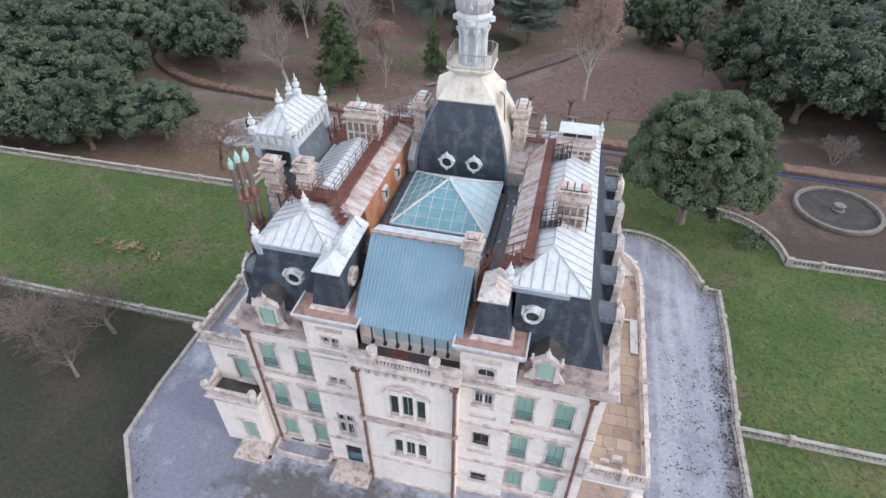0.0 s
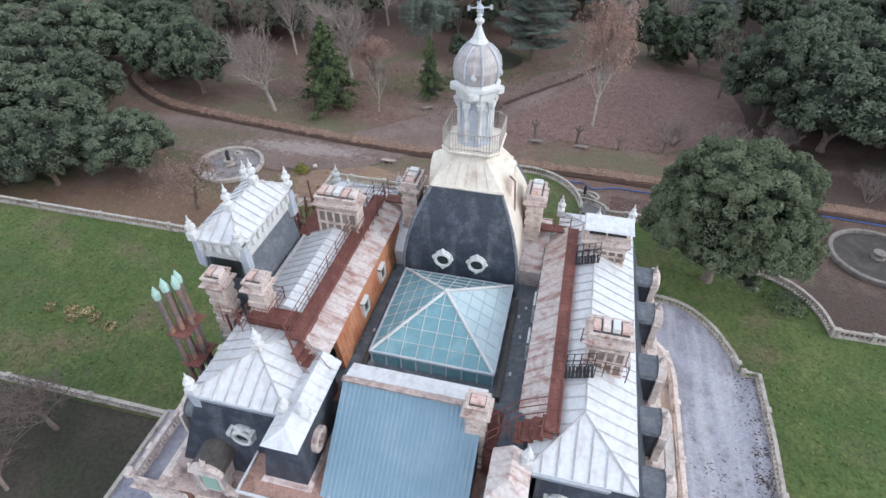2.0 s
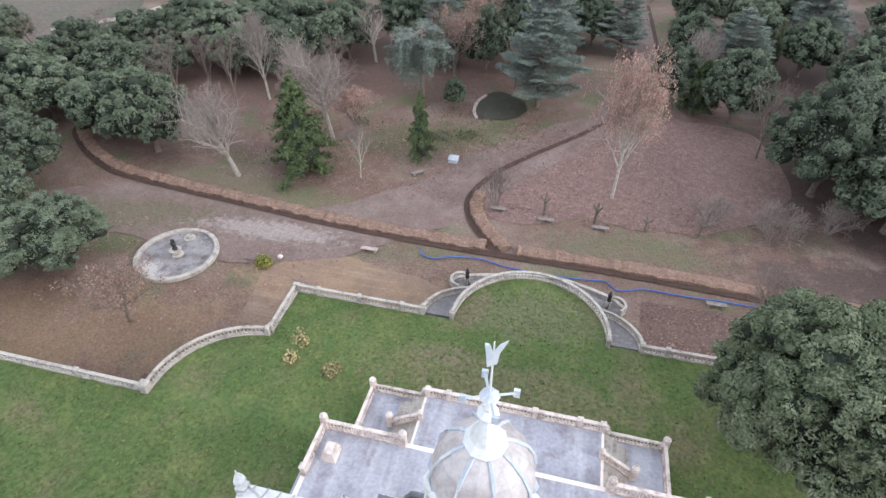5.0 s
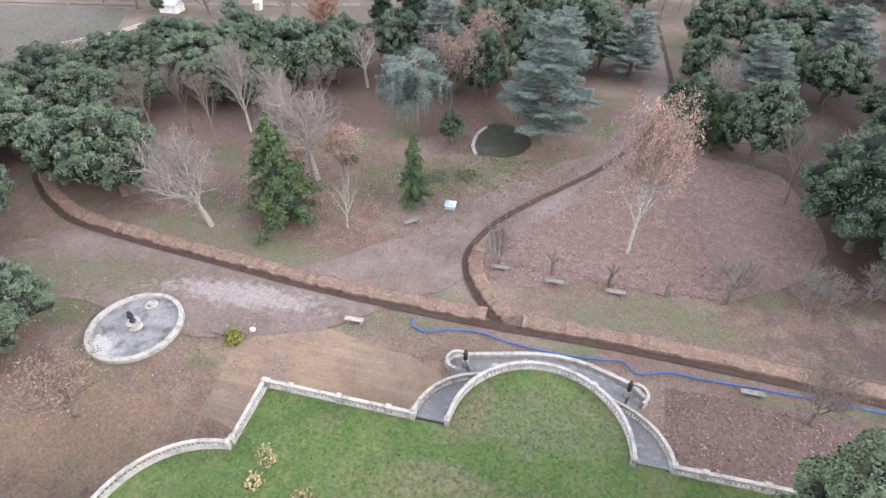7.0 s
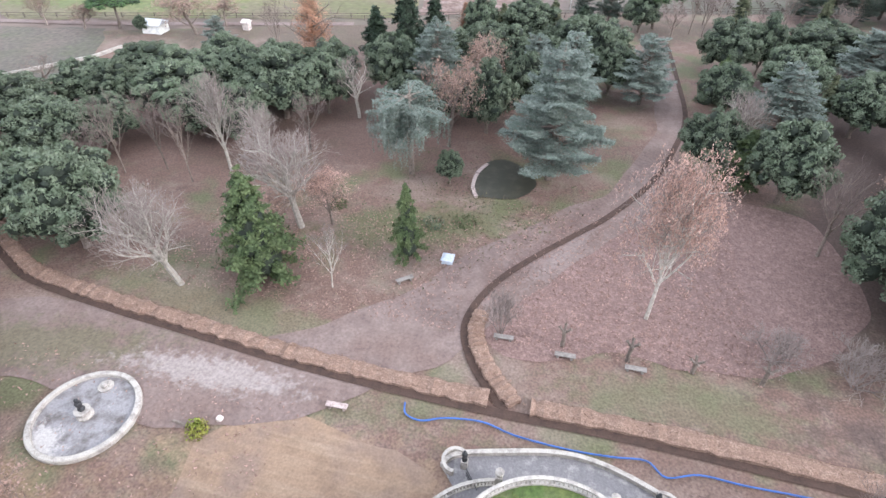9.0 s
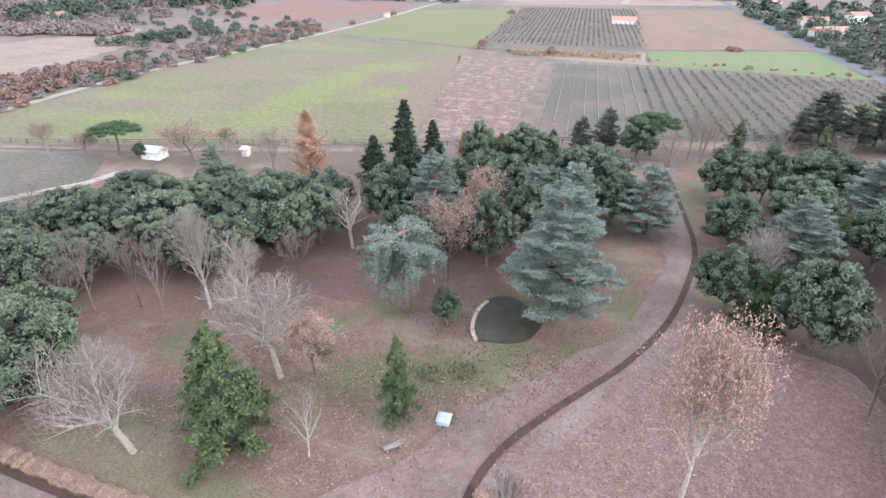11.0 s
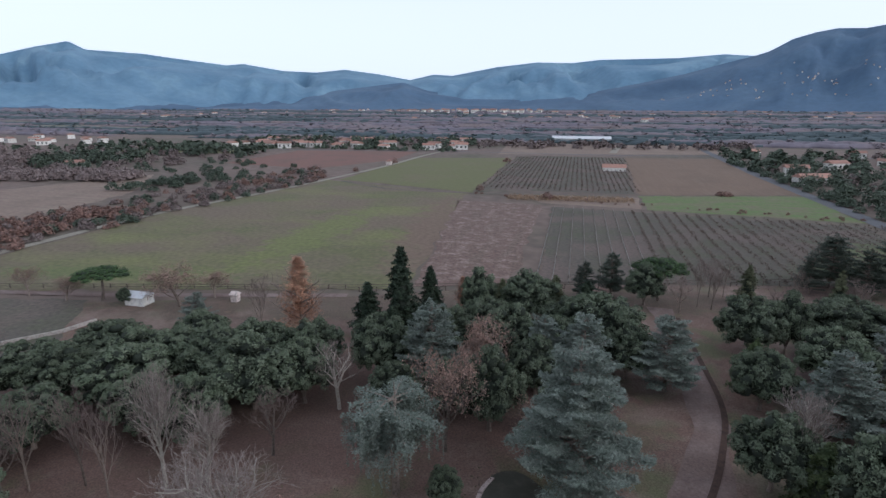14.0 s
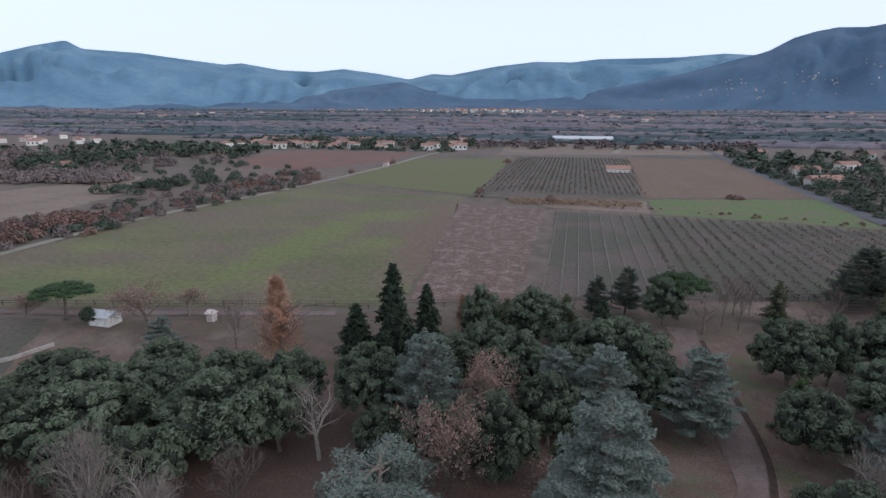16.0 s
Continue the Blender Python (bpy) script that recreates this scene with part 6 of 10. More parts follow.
for y in (9.7, 12.3):
    f = Shape()
    for a, b, c, d in ((y - 0.36, y - 0.26, 23.3, 24.2), (y + 0.26, y + 0.36, 23.3, 24.2), (y - 0.36, y + 0.36, 24.1, 24.22), (y - 0.36, y + 0.36, 23.25, 23.37)):
        f.box(-4.12, a, c, -3.9, b, d)
    win = part("window", f, WHITE_PAINT, mansion, "small white-framed roof window")
    part("pane", Shape().box(-4.1, y - 0.26, 23.37, -3.97, y + 0.26, 24.1), DARK_GLASS, win)
for y in (9.5, 12.0):
    f = Shape()
    for a, b, c, d in ((y - 0.5, y - 0.4, 22.8, 24.0), (y + 0.4, y + 0.5, 22.8, 24.0), (y - 0.5, y + 0.5, 23.9, 24.02), (y - 0.5, y + 0.5, 23.3, 23.36)):
        f.box(4.2, a, c, 4.3, b, d)
    win = part("window", f, WHITE_PAINT, mansion, "white-framed inner court window")
    part("pane", Shape().box(4.24, y - 0.4, 22.85, 4.28, y + 0.4, 23.9), DARK_GLASS, win)
hip_roof("zinc_roof", (-9.2, 16.4, -5.0, 19.0), 24.6, ((-7.6, 17.7, 25.3), (-6.4, 17.7, 25.3)), ZINC, "pale zinc roof of the north-west corner")
for p in ((-9.1, 18.8, 24.5), (-7.6, 17.2, 24.9), (-5.0, 18.9, 24.5)):
    finial(mansion, p, 1.4)
part("rust_deck", Shape().box(-9.2, 13.2, 22.4, -5.0, 16.5, 24.75), RUST, mansion, "rust-brown flat roof deck")
part("mansard", Shape().frustum((-10.35, 7.0, -8.6, 20.2), 20.05, (-9.3, 7.2, -8.6, 19.0), 24.4), SLATE, mansion, "dark slate mansard on the garden side")
rr = Shape()
for h in (0.4, 0.7, 1.0):
    rr.tube([(-9.2, 16.45, 24.75 + h), (-5.9, 16.45, 24.75 + h), (-5.9, 17.1, 24.9 + h), (-4.6, 17.1, 24.9 + h)], 0.02, 4)
for k in range(10):
    rr.tube([(-9.2 + 0.37 * k, 16.45, 24.75), (-9.2 + 0.37 * k, 16.45, 25.8)], 0.022, 4)
part("railing", rr, RUST, mansion, "rusted roof deck railing", kind="stuff")
# curved zinc saddles beside the dome
for s in (-1, 1):
    sd = Shape()
    n = 6
    xa, xb = s * 3.1, s * 4.5
    for (ya, za), (yb, zb) in zip(*[[(14.6 + 3.4 * math.sin(math.pi / 2 * k / n) * (k / n) ** 0.2, 23.4 + 1.3 * math.sin(math.pi / 2 * k / n)) for k in range(n + 1)][i:] for i in (0, 1)]):
        sd.add([(xa, ya, za), (xb, ya, za), (xb, yb, zb), (xa, yb, zb)], [(0, 1, 2, 3)])
    sd.add([(xa, 14.6, 22.4), (xb, 14.6, 22.4), (xb, 14.6, 23.4), (xa, 14.6, 23.4)], [(0, 1, 2, 3)])
    sd.add([(xa, 18.0, 22.4), (xb, 18.0, 22.4), (xb, 18.0, 24.7), (xa, 18.0, 24.7)], [(0, 1, 2, 3)])
    part("saddle_roof", sd, ZINC_RUST if s > 0 else ZINC, mansion, "curved zinc saddle roof beside the dome")


def chimney(x0, y0, x1, y1, z0, z1, label, flues=2, bricks=False):
    """A stone stack: banded shaft or framed panels, a heavy stepped cap and loose slabs on top."""
    def ring(o, z):
        return [(x0 - o, y0 - o, z), (x1 + o, y0 - o, z), (x1 + o, y1 + o, z), (x0 - o, y1 + o, z)]

    profile = [(0.1, z0), (0.08, z0 + 0.25), (0.0, z0 + 0.26)]
    if not bricks:
        z = z0 + 0.4
        while z + 0.3 < z1 - 0.75:
            profile += [(0.0, z), (0.06, z + 0.01), (0.06, z + 0.29), (0.0, z + 0.3)]
            z += 0.62
    profile.append((0.0, z1 - 0.7))
    ch = part("chimney", Shape().loft([ring(o, z) for o, z in profile]), CHIM_BODY, mansion, label)
    steps = ((0.06, 0.71), (0.08, 0.62), (0.14, 0.615), (0.16, 0.53), (0.21, 0.525), (0.23, 0.44), (0.12, 0.435), (0.1, 0.34), (0.04, 0.335), (0.05, 0.12), (0.1, 0.115), (0.11, 0.0))
    part("cap", Shape().loft([ring(o, z1 - d) for o, d in steps]), CHIM_CAP, ch, "rust-stained moulded chimney cap")
    # dark inset slab paints the shade of an open flue on the solid stack
    part("cap_top", Shape().box(x0 + 0.04, y0 + 0.04, z1 - 0.01, x1 - 0.04, y1 - 0.04, z1 + 0.02), DAMP_AND_SHADE, ch, "dark slab painted as the shade in an open chimney top")
    lx, ly = x1 - x0, y1 - y0
    for i in range(flues):
        f = (i + 0.5) / flues
        px_, py_ = (x0 + lx * f, (y0 + y1) / 2) if lx >= ly else ((x0 + x1) / 2, y0 + ly * f)
        w_ = 0.42 * (lx if lx >= ly else ly) / flues
        sx_, sy_ = (w_, 0.34 * ly) if lx >= ly else (0.34 * lx, w_)
        part("flue_slab", Shape().frustum((px_ - sx_, py_ - sy_, px_ + sx_, py_ + sy_), z1, (px_ - sx_ * 0.9, py_ - sy_ * 0.9, px_ + sx_ * 0.9, py_ + sy_ * 0.9), z1 + 0.12 + 0.05 * (i % 3)), (CHIM_PINK, TRIM, WHITE_PAINT)[i % 3], ch)
    if bricks:
        rows, cols = 2, max(3, round(lx / 0.42))
        lo_, hi_ = z0 + 0.4, z1 - 0.85
        for r in range(rows):
            for q in range(cols):
                a, b = x0 + lx * (q + 0.12) / cols, x0 + lx * (q + 0.88) / cols
                h = (hi_ - lo_) / rows
                part("panel", Shape().box(a, y0 - 0.02, lo_ + h * r + 0.06, b, y0 + 0.02, lo_ + h * (r + 1) - 0.06), CHIM_PANEL, ch)
        bars_ = Shape()
        for q in range(cols + 1):
            a = x0 + lx * q / cols
            bars_.box(a - 0.05, y0 - 0.09, lo_, a + 0.05, y0 + 0.01, hi_)
        for r in range(rows + 1):
            z = lo_ + (hi_ - lo_) * r / rows
            bars_.box(x0 - 0.06, y0 - 0.1, z - 0.06, x1 + 0.06, y0 + 0.01, z + 0.06)
        part("panel_frame", bars_, CHIM_BODY, ch, "cream stone panel frame")
    return ch


chimney(-7.75, 13.4, -5.6, 14.4, 24.6, 27.4, "wide panelled brick chimney stack", 5, True)
chimney(6.7, 7.3, 8.2, 8.2, 24.6, 27.3, "wide panelled brick chimney on the east roof", 4, True)
chimney(6.3, 14.6, 8.3, 15.6, 24.6, 26.6, "wide brick chimney under a pale sheet cover", 0, True)
part("sheet_cover", Shape().frustum((6.1, 14.4, 8.55, 15.8), 26.95, (6.15, 14.45, 8.5, 15.75), 27.05), ZINC, mansion, "pale sheet laid over a chimney")
each("cover_leg", Shape().box(6.3, 14.6, 26.6, 6.4, 15.6, 26.95).box(7.2, 14.6, 26.6, 7.3, 15.6, 26.95).box(8.2, 14.6, 26.6, 8.3, 15.6, 26.95), TRIM, mansion)
chimney(-3.85, 16.0, -3.05, 17.4, 22.4, 27.2, "brick chimney beside the dome", 3)
chimney(3.05, 16.4, 3.85, 17.8, 22.4, 27.2, "brick chimney east of the dome", 3)
chimney(-10.5, 6.9, -9.7, 7.7, 21.0, 26.8, "tall banded brick chimney at the garden front", 2)
chimney(-8.4, 6.9, -7.6, 7.7, 22.0, 27.0, "brick chimney by the iron walk", 2)
chimney(2.45, 3.75, 3.15, 4.4, 20.0, 25.9, "slim stone chimney beside the blue roof", 1)
chimney(-10.6, 14.2, -9.9, 15.0, 21.0, 26.0, "small brick chimney at the rear", 1)

# tall garden-front pavilion
pv = Shape().frustum((-11.9, 8.0, -8.55, 13.4), 20.05, (-11.3, 8.45, -9.2, 13.0), 26.9)
part("mansard", pv, LEAD, mansion, "grey leaded slopes of the tall pavilion")
wn_ = Shape().frustum((-11.35, 8.35, -9.15, 13.05), 26.7, (-11.5, 8.2, -9.0, 13.2), 27.9)
for i in range(9):
    y = 8.5 + i * 0.5
    wn_.box(-9.05, y, 27.3, -8.9, y + 0.2, 27.75)
for i in range(5):
    x = -11.3 + i * 0.48
    wn_.box(x, 8.1, 27.3, x + 0.2, 8.25, 27.75)
part("pavilion_crown", wn_, WHITE_PAINT, mansion, "white panelled crown of the tall pavilion")
part("pavilion_opening", Shape().box(-11.0, 8.28, 25.7, -9.5, 8.5, 26.75), DARK_GLASS, mansion)
hip_roof("pavilion_roof", (-11.6, 8.1, -8.9, 13.3), 27.95, ((-10.25, 9.7, 28.75), (-10.25, 12.0, 28.75)), ZINC, "bright zinc hip roof of the tall pavilion", 0.5)
for p in ((-11.45, 8.25, 27.9), (-9.1, 8.25, 27.9), (-9.1, 13.1, 27.9), (-11.45, 13.1, 27.9)):
    finial(mansion, p, 1.25)
for y in (9.7, 12.0):
    finial(mansion, (-10.25, y, 28.7), 1.4)
bt = Shape()
for x, y in ((-9.25, 8.4), (-9.2, 13.0), (-11.3, 8.4)):
    sx_ = 1 if x > -10 else -1
    bt.loft([[(x, y - 0.2, 27.7), (x, y + 0.2, 27.7), (x + 0.3 * sx_, y + 0.2, 27.7), (x + 0.3 * sx_, y - 0.2, 27.7)], [(x, y - 0.2, 26.1), (x, y + 0.2, 26.1), (x + 0.35 * sx_, y + 0.2, 26.3), (x + 0.35 * sx_, y - 0.2, 26.3)]])
each("scroll_bracket", bt, GREY_BLUE, mansion)
for i, (x, y, h) in enumerate(((-10.75, 4.5, 28.2), (-10.45, 4.75, 28.5), (-10.75, 5.1, 28.0), (-10.2, 5.1, 28.4), (-10.4, 5.5, 28.3))):
    f = Shape().tube([(x, y, 19.5), (x, y, h - 0.4)], 0.13, 8)
    pipe = part("flue_pipe", f, COPPER_PIPE, mansion, "tall rust-stained metal flue")
    part("cowl", Shape().lathe([(0.15, -0.5), (0.17, -0.2), (0.05, 0.12), (0.02, 0.2)], (x, y, h), 8), VERDIGRIS, pipe, "green copper flue tip")
part("flue_band", Shape().box(-10.95, 4.3, 23.6, -10.0, 5.75, 23.68).box(-10.95, 4.3, 25.6, -10.0, 5.75, 25.68), RUST, mansion)


# dormers
def dormer(x, y, z, w=1.2, h=1.5, round_head=True):
    body = Shape().box(x - w / 2, y, z, x + w / 2, y + 1.6, z + h)
    body.box(x - w / 2 - 0.14, y - 0.1, z, x - w / 2 + 0.06, y + 0.3, z + h)
    body.box(x + w / 2 - 0.06, y - 0.1, z, x + w / 2 + 0.14, y + 0.3, z + h)
    n = 8
    if round_head:
        ring = [(x - (w / 2 + 0.28) * math.cos(math.pi * k / n), z + h + 0.62 * math.sin(math.pi * k / n)) for k in range(n + 1)]
    else:
        ring = [(x - w / 2 - 0.3, z + h), (x, z + h + 0.65), (x + w / 2 + 0.3, z + h)]
    body.loft([[(a, y - 0.18, b) for a, b in ring], [(a, y + 0.1, b) for a, b in ring]])
    d = part("dormer", body, TRIM, mansion, "carved stone dormer with a closed green shutter")
    roof = Shape().loft([[(a, y + 0.1, b + 0.03) for a, b in ring], [(a, y + 1.7, b + 0.03) for a, b in ring]])
    part("dormer_roof", roof, DAMP_AND_SHADE, d, "small dark brown dormer roof")
    part("shutter", Shape().box(x - w / 2 + 0.16, y - 0.06, z + 0.25, x + w / 2 - 0.16, y + 0.02, z + h - 0.12), SHUTTER, d)
    orn = Shape()
    for s in (-1, 1):
        orn.lathe([(0.1, 0), (0.14, 0.15), (0.05, 0.3), (0.09, 0.4), (0.02, 0.5)], (x + s * (w / 2 + 0.2), y, z + h), 6)
        orn.loft([[(x + s * (w / 2 + 0.1), y - 0.05, z), (x + s * (w / 2 + 0.55), y - 0.05, z), (x + s * (w / 2 + 0.1), y - 0.05, z + 0.8)], [(x + s * (w / 2 + 0.1), y + 0.15, z), (x + s * (w / 2 + 0.55), y + 0.15, z), (x + s * (w / 2 + 0.1), y + 0.15, z + 0.8)]])
    orn.lathe([(0.12, 0), (0.16, 0.12), (0.05, 0.3), (0.02, 0.5)], (x, y, z + h + 0.6), 6)
    part("dormer_ornament", orn, TRIM, d)
    return d


dormer(-8.3, 0.95, 19.55, 1.05, 1.65, True)
dormer(7.45, 0.95, 19.5, 1.1, 1.5, False)


def side_dormer(x, y, z, s, round_head=True, r=0.75):
    """A dormer that looks out sideways, s = +1 east or -1 west."""
    n = 8
    ring = [(y - r * math.cos(math.pi * k / n), z + 1.1 + r * 0.8 * math.sin(math.pi * k / n)) for k in range(n + 1)]
    xa, xb = x - s * 1.6, x
    roof = Shape().loft([[(xa, a, b) for a, b in ring], [(xb, a, b) for a, b in ring]])
    d = part("dormer", roof, LEAD, mansion, "barrel-roofed side dormer")
    fr = Shape().loft([[(xb - 0.05, a, b + 0.1) for a, b in ring], [(xb + s * 0.25, a, b + 0.1) for a, b in ring]])
    fr.box(min(xb - 0.1, xb + s * 0.25), y - r - 0.12, z - 0.6, max(xb - 0.1, xb + s * 0.25), y - r * 0.55, z + 1.2)
    fr.box(min(xb - 0.1, xb + s * 0.25), y + r * 0.55, z - 0.6, max(xb - 0.1, xb + s * 0.25), y + r + 0.12, z + 1.2)
    fr.lathe([(0.14, 0), (0.18, 0.15), (0.06, 0.3), (0.02, 0.5)], (xb + s * 0.1, y, z + 1.1 + r * 0.85), 6)
    part("dormer_front", fr, TRIM, d, "carved stone dormer front")
    if s > 0:
        drum = [(y - r * 0.92 * math.cos(math.tau * k / 16), z + 1.0 + r * 0.92 * math.sin(math.tau * k / 16)) for k in range(16)]
        part("dormer_hood", Shape().loft([[(xb - s * 0.1, a, b) for a, b in drum], [(xb + s * 0.35, a, b) for a, b in drum], [(xb + s * 0.42, y + (a - y) * 0.8, z + 1.0 + (b - z - 1.0) * 0.8) for a, b in drum]]), TRIM, d, "round carved stone hood")
    part("dormer_cheek", Shape().box(min(xa, xb), y - r * 0.9, z - 0.6, max(xa, xb), y + r * 0.9, z + 1.12), SLATE, d)
    part("shutter", Shape().box(xb - 0.02, y - r * 0.5, z - 0.5, xb + s * 0.08 + 0.02, y + r * 0.5, z + 1.1), SHUTTER, d)
    return d


for y in (4.9, 8.0, 11.2, 15.0, 18.0):
    side_dormer(10.75, y, 20.2, 1)
for y in (3.9, 5.9, 17.0):
    side_dormer(-10.75, y, 20.2, -1)
for x, y, z, tilt in ((-6.9, 2.25, 22.6, 0), (6.35, 2.25, 22.9, 0)):
    oc = Shape()
    for rr_, yy_, th_ in ((0.42, y - 0.14, 0.1), (0.47, y + 0.08, 0.13)):
        oc.tube([(x + rr_ * math.cos(math.tau * k / 18), yy_, z + rr_ * math.sin(math.tau * k / 18)) for k in range(19)], th_, 6)
    each("oculus_scroll", Shape().box(x - 0.58, y - 0.28, z + 0.15, x - 0.42, y + 0.2, z + 0.4).box(x + 0.42, y - 0.28, z + 0.15, x + 0.58, y + 0.2, z + 0.4), WHITE_PAINT, mansion)
    oc.lathe([(0.2, 0.42), (0.22, 0.52), (0.08, 0.62)], (x, y, z), 7)
    o = part("roof_oculus", oc, WHITE_PAINT, mansion, "round carved pale roof window")
    part("pane", Shape().box(x - 0.32, y - 0.05, z - 0.32, x + 0.32, y + 0.0, z + 0.32), DARK_GLASS, o)

# west annexe: lower storey with balcony, upper storey with a roof terrace
w = Shape().wall(-14.4, -10.9, B - 0.4, 12.0, 0.5, [(-12.6, -11.7, 6.9, 9.1)])
w.add([(-14.4, 0.5, B - 0.4), (-14.4, 0.5, 12.0), (-14.4, 14, 12.0), (-14.4, 14, B - 0.4)], [(0, 1, 2, 3)])
w.add([(-10.9, 0.5, B), (-10.9, 0.5, 12.0), (-10.9, 1.4, 12.0), (-10.9, 1.4, B)], [(0, 1, 2, 3)])
part("wall", w, STONE, mansion, "pale rendered annexe wall")
shutter_window(-12.6, -11.7, 6.9, 9.1, 0.5, False)
w = Shape().wall(-14.4, -10.9, 11.6, 15.9, 1.9, [(-12.75, -11.75, 12.0, 14.3)])
w.add([(-14.4, 1.9, 11.6), (-14.4, 1.9, 15.9), (-14.4, 14, 15.9), (-14.4, 14, 11.6)], [(0, 1, 2, 3)])
w.add([(-14.4, 14, 6), (-10.9, 14, 6), (-10.9, 14, 15.9), (-14.4, 14, 15.9)], [(0, 1, 2, 3)])
part("wall", w, STONE, mansion, "pale rendered annexe upper wall")
shutter_window(-12.75, -11.75, 12.0, 14.3, 1.9, False)
fl = Shape().box(-14.4, 1.9, 15.75, -10.9, 14.0, 15.95)
part("terrace_floor", fl, GRAVEL, mansion, "pale gritty roof terrace floor")
part("balcony_floor", Shape().box(-14.3, 0.5, 11.61, -10.92, 1.88, 11.65), DAMP_AND_SHADE, mansion, "dark mossy balcony floor")
ed = Shape().frustum((-14.6, 1.7, -10.9, 14.0), 15.4, (-14.8, 1.5, -10.9, 14.0), 15.8)
ed.frustum((-14.6, 0.3, -10.9, 1.9), 11.2, (-14.75, 0.15, -10.85, 1.9), 11.6)
part("string_course", ed, TRIM, mansion)
balustrade("", [(-10.9, 1.75), (-14.5, 1.75), (-14.5, 13.9)], 15.8, TRIM, "", height=0.9, step=0.22, width=0.26, posts=3.5, parent=mansion)
balustrade("", [(-10.95, 0.4), (-14.45, 0.4), (-14.45, 1.8)], 11.6, TRIM, "", height=0.85, step=0.22, width=0.26, posts=0, parent=mansion)
pots = Shape()
for x, y, z in ((-14.45, 0.4, 12.5), (-10.95, 0.4, 12.5), (-14.5, 1.75, 16.75)):
    pots.lathe([(0.15, 0), (0.26, 0.1), (0.28, 0.4), (0.2, 0.5), (0.1, 0.5)], (x, y, z), 9)
each("urn", pots, TRIM, mansion)
steps = Shape()
for i in range(3):
    steps.box(-13.0 - 0.1 * i, -0.3 - 0.35 * i, B - 0.1, -11.0 + 0.1 * i, 0.5, B + 0.55 - 0.18 * i)
part("door_steps", steps, CHIM_CAP, mansion, "pink stone door steps")
steps = Shape()
for i in range(3):
    steps.box(-5.6 - 0.1 * i, -0.2 - 0.35 * i, B - 0.1, -3.2 + 0.1 * i, 0.7, B + 0.5 - 0.16 * i)
part("door_steps", steps, CHIM_CAP, mansion, "pink stone entrance steps")
# sunken area with a low balustrade
balustrade("", [(-10.4, 1.2), (-10.4, 0.3), (-9.9, 0.05), (-6.6, 0.05), (-6.2, 0.3), (-6.2, 0.65)], B + 0.02, TRIM, "", height=0.5, step=0.2, width=0.2, posts=0, parent=mansion)
bw = Shape()
for a in (-9.6, -7.5):
    bw.box(a, 1.24, B + 0.02, a + 0.95, 1.29, B + 0.75)
each("basement_window", bw, DARK_GLASS, mansion)
grate = Shape().box(-11.1, -0.6, B, -10.4, -0.1, B + 0.08)
part("drain_box", grate, TRIM, mansion)
part("drain_grate", Shape().box(-11.0, -0.5, B + 0.08, -10.5, -0.2, B + 0.1), IRON, mansion)

# downpipes
for x, y, z1 in ((-10.35, 1.15, 18.3), (-2.85, 0.0, 18.4), (2.85, 0.0, 18.4), (10.25, 1.15, 18.3)):
    p = Shape().tube([(x, y, B), (x, y, z1)], 0.1, 7)
    p.frustum((x - 0.2, y - 0.15, x + 0.2, y + 0.15), z1 - 0.1, (x - 0.26, y - 0.2, x + 0.26, y + 0.2), z1 + 0.25)
    for k in range(5):
        z = B + 1 + k * 2.6
        p.lathe([(0.13, 0), (0.13, 0.12)], (x, y, z), 7)
    part("downpipe", p, BROWN_PIPE, mansion, "rust-brown downpipe")

# east terrace over an arcade
TZ = 11.6
terr_edge = [(10.9, 0.95), (14.4, 0.95), (14.4, 18.5), (14.0, 20.6), (13.0, 22.0), (10.9, 22.6)]
part("terrace_slab", Shape().prism(terr_edge, TZ - 0.45, TZ - 0.06), STONE, mansion)
ed = Shape()
run_box(ed, [(10.9, 0.85), (14.5, 0.85), (14.5, 18.5), (14.1, 20.7), (13.1, 22.2), (10.9, 22.8)], 0.35, TZ - 0.35, TZ - 0.02)
part("string_course", ed, TRIM, mansion)
balustrade("", [(10.95, 0.95), (14.4, 0.95), (14.4, 18.5), (14.2, 19.8), (13.7, 21.0), (12.8, 22.0), (11.0, 22.7)], TZ, TRIM, "", height=0.85, step=0.22, width=0.28, posts=4.2, parent=mansion)
arc_ = Shape()
for y in (1.1, 5.4, 9.8, 14.2, 18.4):
    arc_.frustum((13.95, y - 0.35, 14.5, y + 0.35), B - 0.1, (13.95, y - 0.3, 14.5, y + 0.3), TZ - 1.4)
    arc_.box(13.85, y - 0.45, TZ - 1.4, 14.55, y + 0.45, TZ - 1.2)
arc_.box(13.95, 0.9, TZ - 1.2, 14.5, 18.6, TZ - 0.45)
arc_.box(10.9, 0.95, TZ - 1.0, 14.5, 1.3, TZ - 0.45)
part("arcade", arc_, STONE, mansion, "open stone arcade under the terrace")
floor_a, floor_b = Shape(), Shape()
for i in range(8):
    for j in range(12):
        a = 10.95 + i * 0.43
        b = 1.2 + j * 0.43
        (floor_a if (i + j) % 2 else floor_b).box(a, b, B, a + 0.42, b + 0.42, B + 0.05)
part("loggia_tiles", floor_a, FLOOR_TILE, mansion, "cream and brown chequered arcade tiles", kind="stuff")
part("loggia_tiles", floor_b, LEDGE, mansion, kind="stuff")
